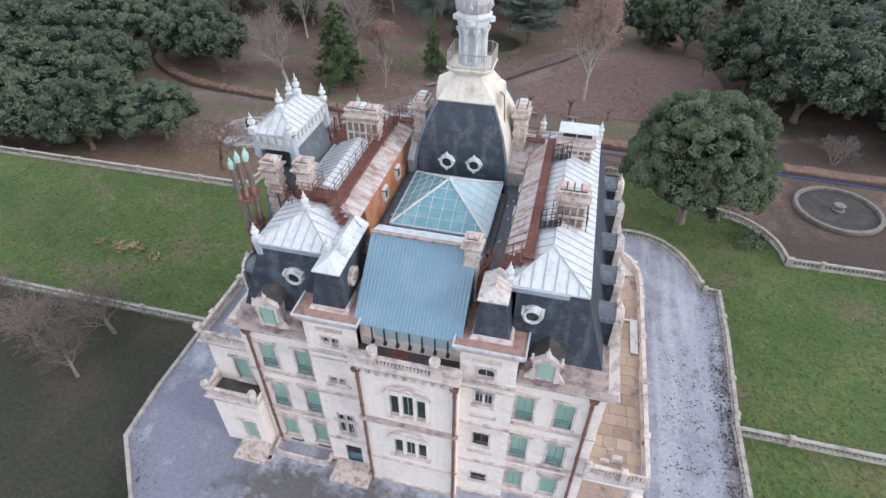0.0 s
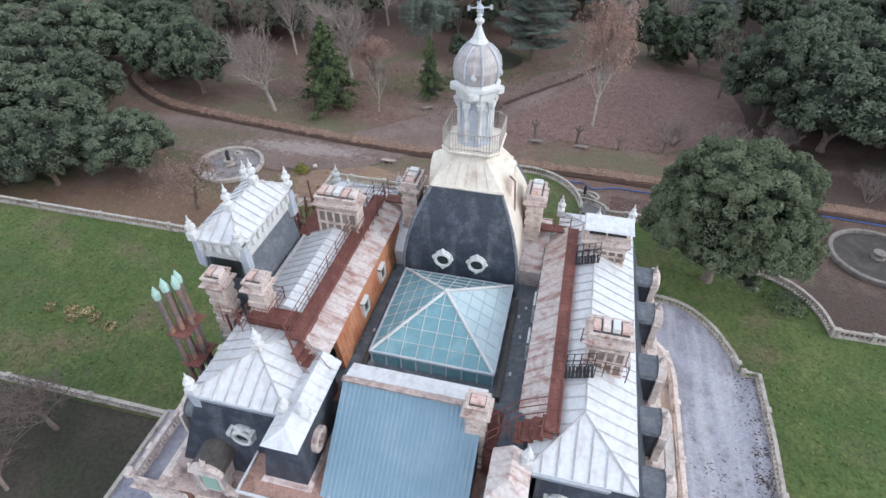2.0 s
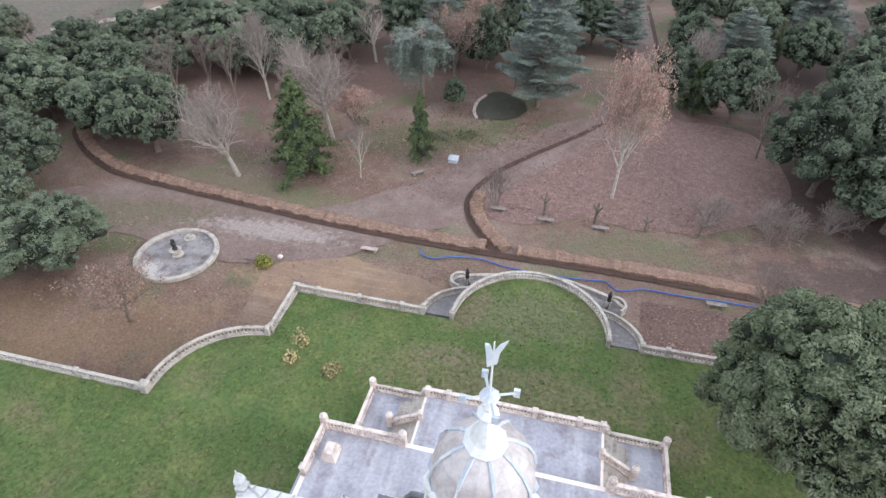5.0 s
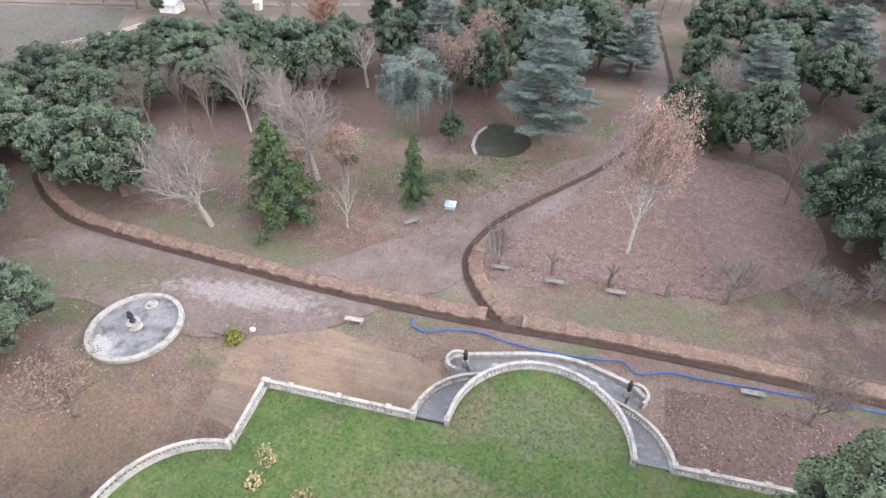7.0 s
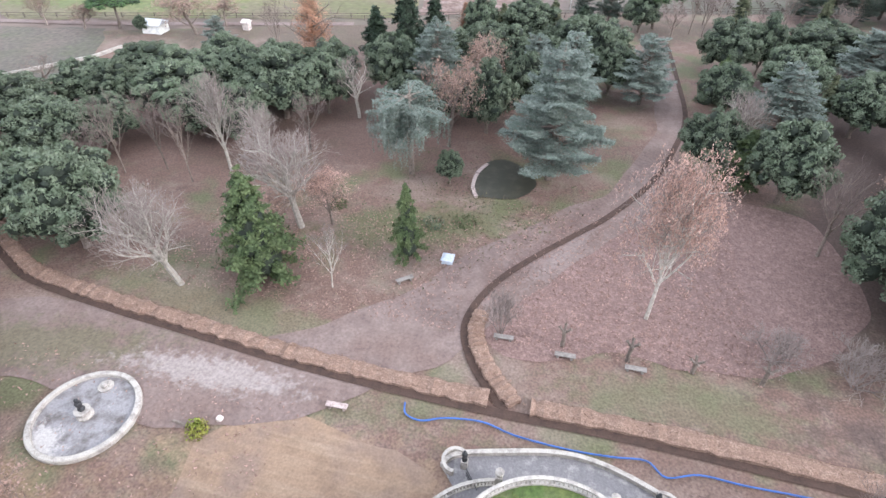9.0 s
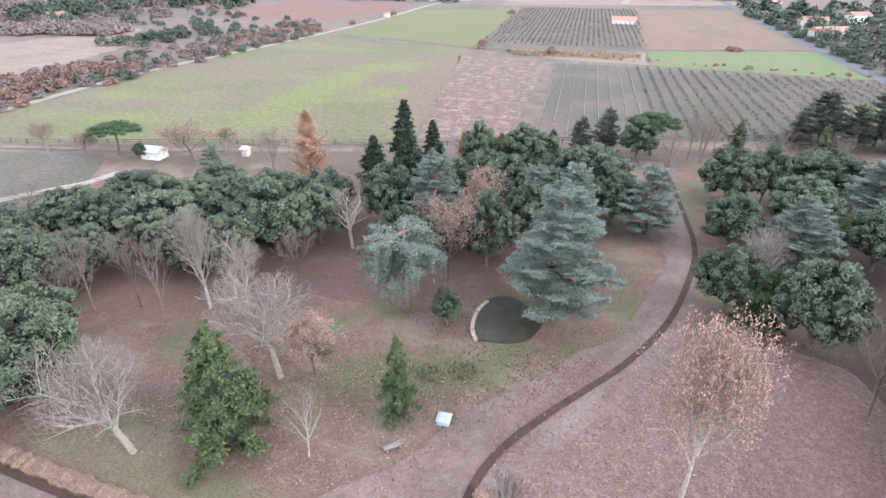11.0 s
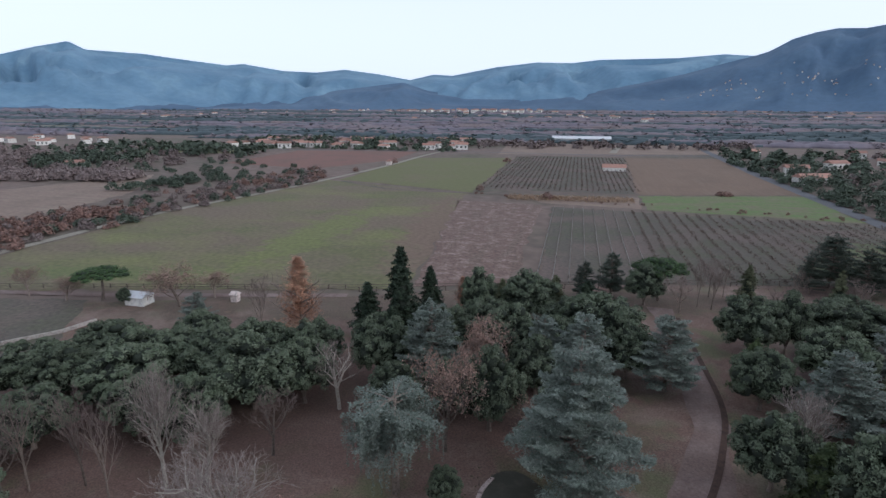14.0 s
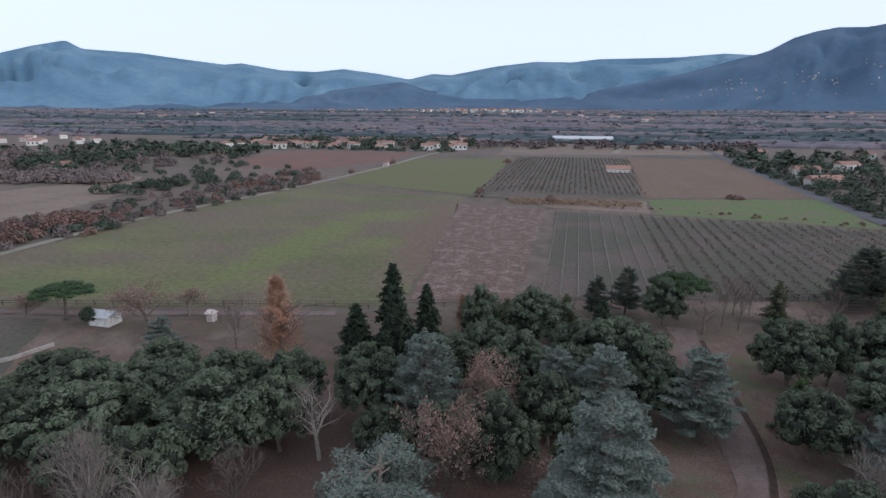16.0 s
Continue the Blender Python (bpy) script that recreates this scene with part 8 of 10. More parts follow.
def tree_cedar(seed, weeping=False, dense=135, leaf=0.105, foliage=None):
    rng = np.random.default_rng(seed)
    t = thing("cedar", (0, 0, 0), "", "tree")
    tr, bo, lv = Shape(), Shape(), Shape()
    H = 15.0
    tr.tube([(0, 0, -0.1), (0.1, 0, H * 0.5), (0, 0.1, H)], [0.36, 0.24, 0.04], 7)
    tiers = 14 if not weeping else 6
    for i in range(tiers):
        f0 = i / tiers
        z = (2.6 if not weeping else 8.2) + (H - 3.0 - (6.2 if weeping else 0)) * f0
        reach = (5.6 * (1 - max(0.0, f0 - 0.12) ** 1.7) ** 0.9 * (0.84 + 0.16 * math.sin(math.pi * min(1, f0 * 2.2))) + 0.5) if not weeping else rng.uniform(3.4, 5.6) * (1 - 0.3 * f0)
        for b in range(9 if not weeping else 8):
            a = rng.uniform(0, math.tau)
            L = reach * rng.uniform(0.55, 1.05)
            w = Vector((math.cos(a), math.sin(a), 0.1))
            rise = rng.uniform(-0.35, 0.75) if not weeping else -0.6
            z1 = z + rng.normal(0, 0.25)
            pts = [Vector((0, 0, z1)) + w * L * f + Vector((0, 0, rise * f * f)) for f in (0, 0.4, 0.75, 1)]
            bo.tube(pts, [0.1, 0.07, 0.045, 0.01], 4)
            side_ = Vector((-math.sin(a), math.cos(a), 0))
            n = int(dense * L) if not weeping else int(dense * 0.4 * L)
            f = rng.uniform(0.22, 1.02, n) ** 0.8
            s = rng.normal(0, 0.4, n) * np.sin(np.pi * np.clip(f * 0.9, 0, 1)) ** 0.5 * (0.5 + L * 0.2)
            base = np.array(pts[0])[None] + np.array(w)[None] * (L * f)[:, None] + np.array(side_)[None] * s[:, None]
            base[:, 2] += rise * f * f - 0.16 * np.abs(s) + rng.normal(0.04, 0.06, n)
            leaf_cloud(lv, base, np.tile([0, 0, 1.6], (n, 1)), leaf, rng, flat=0.6, long=2.4, jitter=0.7)
            if weeping:
                for q in range(int(6.0 * L)):
                    g = rng.uniform(0.25, 1)
                    p = pts[0] + w * L * g + side_ * rng.normal(0, 0.5) + Vector((0, 0, rise * g * g))
                    drop = rng.uniform(1.2, 4.2)
                    m = int(drop * 11)
                    line = np.array([[p.x, p.y, p.z - drop * k / m] for k in range(m)]) + rng.normal(0, 0.07, (m, 3))
                    leaf_cloud(lv, line, rng.normal(0, 1, (m, 3)) * [1, 1, 0.1], 0.085, rng, long=2.4)
    n = 220
    z = rng.uniform(H - 2.0, H + 0.2, n)
    leaf_cloud(lv, np.stack([rng.normal(0, 0.32, n) * (H + 0.6 - z), rng.normal(0, 0.32, n) * (H + 0.6 - z), z], 1), rng.normal(0, 1, (n, 3)) + [0, 0, 1], leaf, rng)
    part("trunk", tr, BARK, t, "straight grey cedar trunk")
    part("branching", bo, BARK, t, "level grey boughs", kind="stuff")
    part("crown", lv, foliage or CEDAR_LEAF, t, "dark needle tiers" if foliage else "drooping blue-grey needles" if weeping else "flat tiers of blue-grey needles", kind="stuff")
    return t, H, 12.5 if not weeping else 9.5


def tree_cone(seed, leaf, wide=0.32, ragged=0.3, size=0.18):
    rng = np.random.default_rng(seed)
    t = thing("conifer", (0, 0, 0), "", "tree")
    H = 12.0
    tr = Shape().tube([(0, 0, -0.1), (0.05, 0, H * 0.5), (0, 0, H)], [0.25, 0.15, 0.02], 6)
    lv, core = Shape(), Shape()
    rings = []
    for z, k in ((1.1, 0.35), (2.0, 0.6), (4.5, 0.56), (8, 0.3), (11.4, 0.03)):
        rings.append([(k * wide * H * 0.42 * math.cos(math.tau * i / 9), k * wide * H * 0.42 * math.sin(math.tau * i / 9), z) for i in range(9)])
    core.loft(rings)
    m = 130
    for i in range(m):
        f = (i / m) ** 0.8
        z = 1.3 + (H - 1.6) * f + rng.normal(0, 0.15)
        reach = wide * H * 0.5 * (1 - f) ** 0.75 * rng.uniform(1 - 1.4 * ragged, 1 + ragged * 0.6) + 0.15
        a = 2.4 * i + rng.normal(0, 0.2)
        n = int(20 + 60 * reach)
        g = rng.uniform(0.25, 1, n)
        c = np.stack([math.cos(a) * reach * g, math.sin(a) * reach * g, z - 0.3 * reach * g ** 2 + 0.12 * g], 1) + rng.normal(0, 0.1 + 0.055 * reach, (n, 3)) * [1, 1, 0.6]
        d = np.stack([np.full(n, math.cos(a) * 0.5), np.full(n, math.sin(a) * 0.5), np.full(n, 0.8)], 1)
        leaf_cloud(lv, c, d, size, rng, long=2.0)
    part("trunk", tr, BARK, t)
    part("shade_core", core, CROWN_SHADE, t)
    part("crown", lv, leaf, t, kind="stuff")
    return t, H, wide * H


def tree_russet(seed):
    """A narrow crown still full of orange leaves."""
    rng = np.random.default_rng(seed)
    t = thing("russet_tree", (0, 0, 0), "", "tree")
    tr, ends = Shape(), []
    branch(tr, tr, (0, 0, -0.1), (0.02, 0, 1), 7.5, 0.25, 0, rng, ends, 0.6, 0.12, (12, 4), bend=0.02)
    part("trunk", tr, BARK, t)
    lv = Shape()
    c = []
    for i in range(120):
        f = (i + rng.uniform(0, 1)) / 120
        a, z = 2.39996 * i + rng.normal(0, 0.4), 1.3 + 11.0 * f
        reach = 2.7 * (1 - f) ** 0.7 * rng.uniform(0.55, 1.15) + 0.15
        g = rng.uniform(0.15, 1, 80) ** 0.7
        p = np.stack([math.cos(a) * reach * g, math.sin(a) * reach * g, z + 0.5 * reach * g * g - 0.2], 1)
        c.append(p + rng.normal(0, 0.13 + 0.07 * reach, (80, 3)))
    c = np.concatenate(c)
    leaf_cloud(lv, c, c - [0, 0, 6.0], 0.12, rng)
    part("crown", lv, ORANGE_LEAF, t, kind="stuff")
    return t, 12.6, 5.0


def shrub_bare(seed):
    rng = np.random.default_rng(seed)
    t = thing("bare_shrub", (0, 0, 0), "", "shrub")
    tr, tw, ends = Shape(), Shape(), []
    for i in range(7):
        a = math.tau * i / 7
        branch(tr, tw, (0.2 * math.cos(a), 0.2 * math.sin(a), -0.05), (0.55 * math.cos(a), 0.55 * math.sin(a), 1), 2.6, 0.075, 1, rng, ends, 0.5, 0.3, (5, 6, 5, 4))
    part("stem", tr, TWIG_PALE, t, "fan of thin grey stems")
    part("twig_haze", tw, TWIG_PALE, t, kind="stuff")
    return t, max(p.z for p in ends), 1.8 * max(math.hypot(p.x, p.y) for p in ends)


def pollard(seed):
    rng = np.random.default_rng(seed)
    t = thing("pollard_tree", (0, 0, 0), "", "tree")
    tr, ends = Shape(), []
    tr.tube([(0, 0, -0.1), (0.06, 0.02, 1.2), (-0.03, 0, 2.3)], [0.24, 0.18, 0.2], 7)
    for i in range(4):
        a = math.tau * i / 4 + seed
        p = Vector((0.5 * math.cos(a), 0.5 * math.sin(a), 2.9))
        tr.tube([(0, 0, 2.2), tuple(p)], [0.14, 0.12], 5)
        tr.lathe([(0.05, -0.12), (0.19, 0), (0.05, 0.14)], tuple(p), 6)
        for _ in range(4):
            tr.tube([tuple(p), tuple(p + Vector((rng.normal(0, 0.2), rng.normal(0, 0.2), rng.uniform(0.2, 0.6))))], [0.03, 0.008], 3)
    part("trunk", tr, BARK, t, "knobbly pollarded grey trunk")
    return t, 3.3, 1.5


KINDS = {
    "holm": (lambda s: tree_holm(s, 0.11, 360, 70, -0.38, 1.2, None, 7), 3, "dark evergreen holm oak with a dense rounded crown", "evergreen oaks"),
    "holm_far": (lambda s: tree_holm(s, 0.17, 135, 54, -0.38, 1.3, None, 6), 4, "dark evergreen holm oak with a dense rounded crown", "evergreen oaks"),
    "great": (lambda s: tree_holm(s, 0.08, 1000, 180, -0.26, 0.95, GREAT_LEAF, 8, 1.14), 1, "great spreading evergreen oak standing on the lawn", "evergreen oaks"),
    "tall_oak": (lambda s: tree_bare(s, True, 11000, False, (17, 6, 5, 4)), 1, "tall winter oak with withered pinkish brown leaves", "russet oaks"),
    "cypress": (lambda s: tree_cone(s, OLIVE_LEAF, 0.16, 0.15, 0.14), 1, "slim dull olive cypress column", "conifers"),
    "olive": (lambda s: tree_cone(s, OLIVE_LEAF, 0.45, 0.5, 0.16), 2, "loose olive-green conifer in the wood", "conifers"),
    "bare": (lambda s: tree_bare(s, kids=(12, 7, 5, 4)), 2, "bare winter tree with a haze of fine twigs", "bare trees"),
    "bare_far": (lambda s: tree_bare(s, kids=(7, 5, 4, 3)), 2, "bare winter tree with a haze of fine twigs", "bare trees"),
    "pale": (lambda s: tree_bare(s, True, kids=(15, 7, 5, 3)), 2, "pale-barked bare plane tree with spreading limbs", "bare trees"),
    "pale_far": (lambda s: tree_bare(s, True, kids=(9, 5, 4, 4)), 2, "pale-barked bare plane tree with spreading limbs", "bare trees"),
    "slim": (lambda s: tree_bare(s, False, 0, True, (10, 5, 4, 4)), 2, "slender bare tree with upright limbs", "bare trees"),
    "slim_pale": (lambda s: tree_bare(s, True, 0, True, (12, 5, 4, 3)), 1, "slender pale bare tree with fine upright twigs", "bare trees"),
    "slim_far": (lambda s: tree_bare(s, False, 0, True, (9, 4, 4, 3)), 2, "slender bare tree with upright limbs", "bare trees"),
    "oak": (lambda s: tree_bare(s, False, 7000, False, (9, 6, 5, 4)), 1, "winter oak with withered pinkish brown leaves", "russet oaks"),
    "oak_far": (lambda s: tree_bare(s, False, 3000, False, (9, 6, 4, 3)), 2, "winter oak with withered pinkish brown leaves", "russet oaks"),
    "cedar": (lambda s: tree_cedar(s, False, 210, 0.1), 1, "blue-grey cedar with flat tiers of boughs", "cedars"),
    "cedar_far": (lambda s: tree_cedar(s, False, 52, 0.16), 3, "blue-grey cedar with flat tiers of boughs", "cedars"),
    "weep": (lambda s: tree_cedar(s, True), 1, "weeping blue cedar with hanging branches", "cedars"),
    "black_pine": (lambda s: tree_cedar(s, False, 60, 0.15, BLACK_LEAF), 2, "dark layered pine with a spreading crown", "pines"),
    "fir": (lambda s: tree_cone(s, FIR_LEAF, 0.42), 2, "tall dark pointed fir", "conifers"),
    "yew": (lambda s: tree_cone(s, YEW_LEAF, 0.62, 0.5), 2, "green ragged conifer reaching to the ground", "conifers"),
    "pine": (tree_pine, 2, "umbrella pine with a flat green crown", "pines"),
    "russet": (tree_russet, 2, "narrow tree full of orange winter leaves", "russet trees"),
    "shrub": (shrub_bare, 2, "bare twiggy winter shrub", "shrubs"),
    "pollard": (pollard, 2, "short pollarded tree with knobbly limbs", "pollards"),
}
FIRST, COUNT = {}, {}


def plant(kind, x, y, h, w, z=0.0):
    far_off = math.hypot(x + 4, max(0, y - 55)) > (66 if kind == "pale" else 52) or y < 0
    if far_off and kind + "_far" in KINDS:
        kind += "_far"
    maker, variants, label, group = KINDS[kind]
    i = COUNT[kind] = COUNT.get(kind, -1) + 1
    v = i % variants
    turn = (i * 137.5) % 360
    if (kind, v) not in FIRST:
        ob, th, tw = maker(11 * len(kind) + 7 * v + 3)
        tagged(ob, label, "", group)
        FIRST[kind, v] = (ob, th, tw)
    else:
        src, th, tw = FIRST[kind, v]
        ob = copy_thing(src, Matrix.Identity(4))
        th, tw = FIRST[kind, v][1:]
    ob.matrix_basis = Matrix.LocRotScale((x, y, z), Euler((0, 0, radians(turn))), (w / tw, w / tw, h / th))
    return ob


# wood beyond the park's sides
edge_wood = random.Random(31)
for i in range(30):
    x, y = edge_wood.uniform(62, 128), edge_wood.uniform(100, 205)
    k = edge_wood.random()
    plant("holm" if k < 0.6 else "cedar" if k < 0.8 else "bare", x, y, edge_wood.uniform(9, 13), edge_wood.uniform(9, 14))
for i in range(10):
    plant("holm" if i % 4 else "bare", edge_wood.uniform(-128, -98), edge_wood.uniform(78, 108), edge_wood.uniform(8, 11), edge_wood.uniform(10, 14))
# beside and behind the mansion
for x, y, h, w in ((-55.7, 48.7, 9.5, 12.0), (-64.8, 43.1, 11, 12), (-71.8, 42.5, 11, 13), (-79, 41.0, 12.5, 14), (-70, 52, 10.5, 14), (-81, 55, 11.5, 16), (-93, 57, 12, 18), (-74.8, 63.2, 10.5, 13), (-88, 68, 12, 16), (-100, 72, 12, 18), (-106, 60, 12, 18), (-72.0, 79.0, 10.5, 12), (-61.7, 75.5, 13, 13), (-85.9, 81.2, 11, 13), (-96, 86, 11, 15)):
    plant("holm", x, y, h, w)
plant("great", 20.7, 38.3, 15.4, 14.4, LAWN)
for x, y, h, w in ((43.3, 79.5, 16, 18), (36.0, 86.5, 16.5, 16), (40.7, 92, 15, 16), (52.6, 83.2, 13, 18), (58, 76, 13, 16), (64, 88, 13, 18), (50, 95, 14, 17), (60, 70, 10, 12), (27.8, 107.3, 12.5, 11.5), (74, 74, 12, 16), (80, 90, 12, 18), (-19.2, 101.3, 5.6, 4.2)):
    plant("holm", x, y, h, w)
# along the far side of the park
for x, y, h, w in ((-68.0, 82.4, 10, 11.3), (-81.5, 94.2, 10, 13.5), (-76.6, 99.7, 8.5, 11.4), (-82.2, 111.0, 9.5, 11), (-71.1, 111.5, 10.5, 14.0), (-85.3, 123, 8.5, 13.9), (-68.0, 122.0, 9.5, 12.6), (-53.0, 116.1, 12, 15.3), (-46.2, 119.5, 11.6, 10.0), (-60, 129, 9, 12), (-36.7, 129.1, 12.2, 10.4), (-16.7, 118.7, 12.5, 10.0), (-11.0, 129.4, 10.8, 9), (-16.1, 140.0, 11.6, 11.2), (-0.6, 145.8, 13.3, 15), (-6.6, 151.4, 9.7, 11.1), (3.6, 139.9, 10.5, 9.8), (18.6, 113.8, 10.4, 9.8), (26.9, 155.4, 11.6, 12.2), (33.7, 157.1, 12.1, 7.9), (23.0, 134.1, 10.1, 9.7), (44.1, 131.6, 11.0, 11.3), (46.6, 163.2, 9.9, 15.6), (-25.6, 160.1, 11.8, 8), (-14.8, 161.9, 11.5, 13.1), (-28, 141, 10, 11), (36, 143, 11, 12), (10.6, 179.3, 9.9, 9.0), (48.1, 170.1, 8.7, 9.0), (-108.0, 150.4, 4.2, 3.6), (-64.5, 106.5, 9.0, 10.0), (-75.5, 118.5, 10.0, 12.0), (-60.5, 119.5, 11.5, 12.0), (-49.0, 128.0, 10.5, 11.0), (-90.0, 112.0, 9.0, 12.0), (-72.0, 130.0, 9.0, 11.0), (-31.0, 119.0, 9.0, 8.0), (-6.0, 121.0, 9.0, 8.5), (-22.0, 148.0, 10.0, 10.0), (-56.0, 106.0, 10.0, 10.0), (-8.0, 142.0, 9.5, 10.0), (-24.0, 121.0, 9.0, 8.0), (52, 120, 12, 14), (62, 135, 12, 15), (49, 110, 12, 12), (68, 112, 12, 16), (70, 155, 11, 15), (-95, 100, 10, 14)):
    plant("holm", x, y, h, w)
for x, y, h, w in ((-27.3, 126.6, 15.9, 13.5), (9.5, 136.7, 13.2, 13.5), (-77.0, 135.5, 10.5, 9.5), (-10.2, 133.9, 12.5, 12.0), (-30.8, 137.5, 11.0, 12.0), (31.6, 128.5, 13.0, 13.5), (50.2, 148.2, 13.5, 17.1), (-3.7, 133.1, 13.6, 13.5), (-4.9, 105.9, 20.7, 17.0), (56, 104, 13, 14)):
    plant("cedar", x, y, h, w)
plant("cypress", 38.7, 132.5, 10.4, 2.4)
for x, y, h, w in ((48.1, 173.5, 12.7, 5.5), (-20.5, 160.5, 10.0, 6.0), (-9.5, 163.5, 10.5, 7.0), (34.2, 185.1, 9.9, 6.0)):
    plant("olive", x, y, h, w)
plant("tall_oak", 8.5, 79.1, 21.8, 9.2)
plant("slim_pale", -27.7, 75.7, 9.9, 5.4)
plant("weep", -25.6, 102.7, 14.8, 13.0)
for x, y, h, w in ((-39.4, 148.8, 18.7, 8.6), (-46.0, 147.2, 11.4, 7.4), (-35.6, 157.4, 12.5, 6.5), (-3.0, 160.0, 11, 8)):
    plant("fir", x, y, h, w)
for x, y, h, w in ((-36.3, 75.4, 15.4, 10.0), (-20.3, 82.8, 11.5, 4.6), (23.6, 141, 9, 6), (22.6, 110.5, 9.5, 7.0)):
    plant("yew", x, y, h, w)
for x, y, h, w in ((-116.0, 152.0, 8.5, 13.5), (14.3, 183.3, 11, 13.8)):
    plant("pine", x, y, h, w)
for x, y, h, w in ((3.2, 182.9, 11.5, 9.1), (-3.2, 181.4, 9.4, 7.5), (64, 198, 12, 10), (58.6, 204.2, 14.3, 15.8), (72.5, 205.1, 14.3, 15.3), (84, 203, 13, 14), (52, 198, 10, 9)):
    plant("black_pine", x, y, h, w)
for x, y, h, w in ((-58.5, 142.4, 17.6, 9.0), (-30.3, 166.0, 8.4, 4.1)):
    plant("russet", x, y, h, w)
plant("bare", 24.7, 57.9, 9.5, 9.0)
plant("pale", -45.6, 72.0, 15.2, 13.5)
plant("pale", -36.4, 86.0, 18.1, 14.0)
for x, y, h, w in ((-53.3, 97.0, 16.5, 9.0), (-48.1, 98.2, 13.5, 8.0), (-40.1, 119.0, 12.5, 8.5), (21.3, 114.8, 13.5, 9.5)):
    plant("pale", x, y, h, w)
for x, y, h, w in ((-63.2, 95.0, 13.5, 6.5), (-57.3, 92.6, 14.1, 6.0), (-66.6, 141, 13.8, 6.2), (26.8, 189.0, 9.4, 6.5), (22.7, 181.0, 12.5, 6.0), (30.2, 189.5, 10.2, 6.0), (25.5, 179.6, 10.4, 5.5), (51.2, 170.8, 12.1, 7.0), (42.7, 179.7, 12.0, 5.0), (-69, 92.5, 13.5, 7)):
    plant("slim", x, y, h, w)
for x, y, h, w in ((-71.0, 90.7, 9.6, 8.6), (30.2, 95.5, 13.4, 8.5), (-103.8, 115.3, 7.9, 10.4), (-44, 106, 10, 8), (40, 100, 10, 8), (36, 172, 9, 9), (18, 176, 9, 9)):
    plant("bare", x, y, h, w)
for x, y, h, w in ((-21.7, 112.3, 15.5, 10.5), (-32.5, 87.5, 8.5, 8.0), (-40.1, 86.5, 4.8, 5.5), (-17.9, 127.5, 14, 9.5), (-94.7, 152.4, 10.0, 17), (-90.9, 159.9, 6.5, 8.8), (-135.8, 149.9, 7.4, 8.2), (-124.2, 149.5, 6.3, 8.5), (-10, 112, 9, 8), (38, 101, 10, 8)):
    plant("oak", x, y, h, w)
for x, y, h, w in ((28.4, 74.4, 5.6, 9.0), (35.8, 77.4, 5.4, 7.5), (-7.0, 73.1, 7.0, 4.6), (21.1, 75.8, 4.6, 8.0), (46, 66, 5, 7)):
    plant("shrub", x, y, h, w)
plant("oak_far", -42.0, 42.8, 8.2, 9.5)
for x, y, h, w in ((-30.8, 8.0, 5.6, 7.5), (-30.6, 3.0, 5.2, 7.0), (-36.5, 5.0, 5.0, 7.5), (-43.0, 7.2, 5.0, 7.0), (-36.0, -3.5, 4.6, 7.0)):
    plant("bare", x, y, h, w, LAWN)
for x, y, h in ((-0.4, 72.9, 3.2), (6.4, 72.4, 3.3), (12.8, 72.4, 2.2), (19.4, 72.4, 2.9)):
    plant("pollard", x, y, h, 1.7)


# small planting
def tuft(x, y, z, r, h, mat, label, n=260, seed=1):
    rng = np.random.default_rng(seed)
    s = Shape()
    d = rng.normal(0, 1, (n, 3))
    d /= np.linalg.norm(d, axis=1)[:, None]
    d[:, 2] = np.abs(d[:, 2])
    leaf_cloud(s, np.array([x, y, z]) + d * [r, r, h] * rng.uniform(0.5, 1, (n, 1)), d, 0.16, rng)
    return solid("bush", s, mat, label, "bush", "small bushes")


GOLD_LEAF = leaf_material("yellow-green leaves", (0.16, 0.2, 0.03), (0.24, 0.22, 0.05))
STRAW_LEAF = leaf_material("straw-coloured stems", (0.42, 0.34, 0.18), (0.3, 0.24, 0.12))
tuft(-32.4, 54.6, 0.0, 1.2, 1.6, GOLD_LEAF, "yellow-green clipped bush beside the fountain", 420, 3)
tuft(-20.2, 40.6, LAWN, 0.9, 2.0, STRAW_LEAF, "straw-coloured tall weeds on the lawn", 120, 4)
tuft(-20.3, 38.6, LAWN, 0.8, 1.0, STRAW_LEAF, "dry straw tuft on the lawn", 130, 5)
tuft(-16.3, 38.2, LAWN, 1.0, 0.8, STRAW_LEAF, "flattened dry grass tuft on the lawn", 130, 6)
for i, (dx, dy) in enumerate(((0, 0), (1.6, 0.2), (2.8, -0.3), (5.0, -0.9), (-2.2, -0.2), (0.8, -0.8))):
    tuft(-39.2 + dx, 19.2 + dy, LAWN, 0.8, 0.45, STRAW_LEAF, "pale dry weeds in the west lawn", 90, 10 + i)
tuft(27.8, 36.2, LAWN, 2.2, 1.5, OAK_LEAF, "low dark green suckers under the big tree", 420, 21)
tuft(-33.5, 92, 0, 1.6, 1.2, YEW_LEAF, "green shrub under bare trees", 300, 22)
tuft(-15.0, 92, 0, 2.2, 0.8, YEW_LEAF, "low green shrub by the pond", 300, 23)
tuft(-19, 90.5, 0, 1.8, 1.4, OAK_LEAF, "dark shrub by the pond", 300, 24)

rng = np.random.default_rng(5)
gr = Shape()
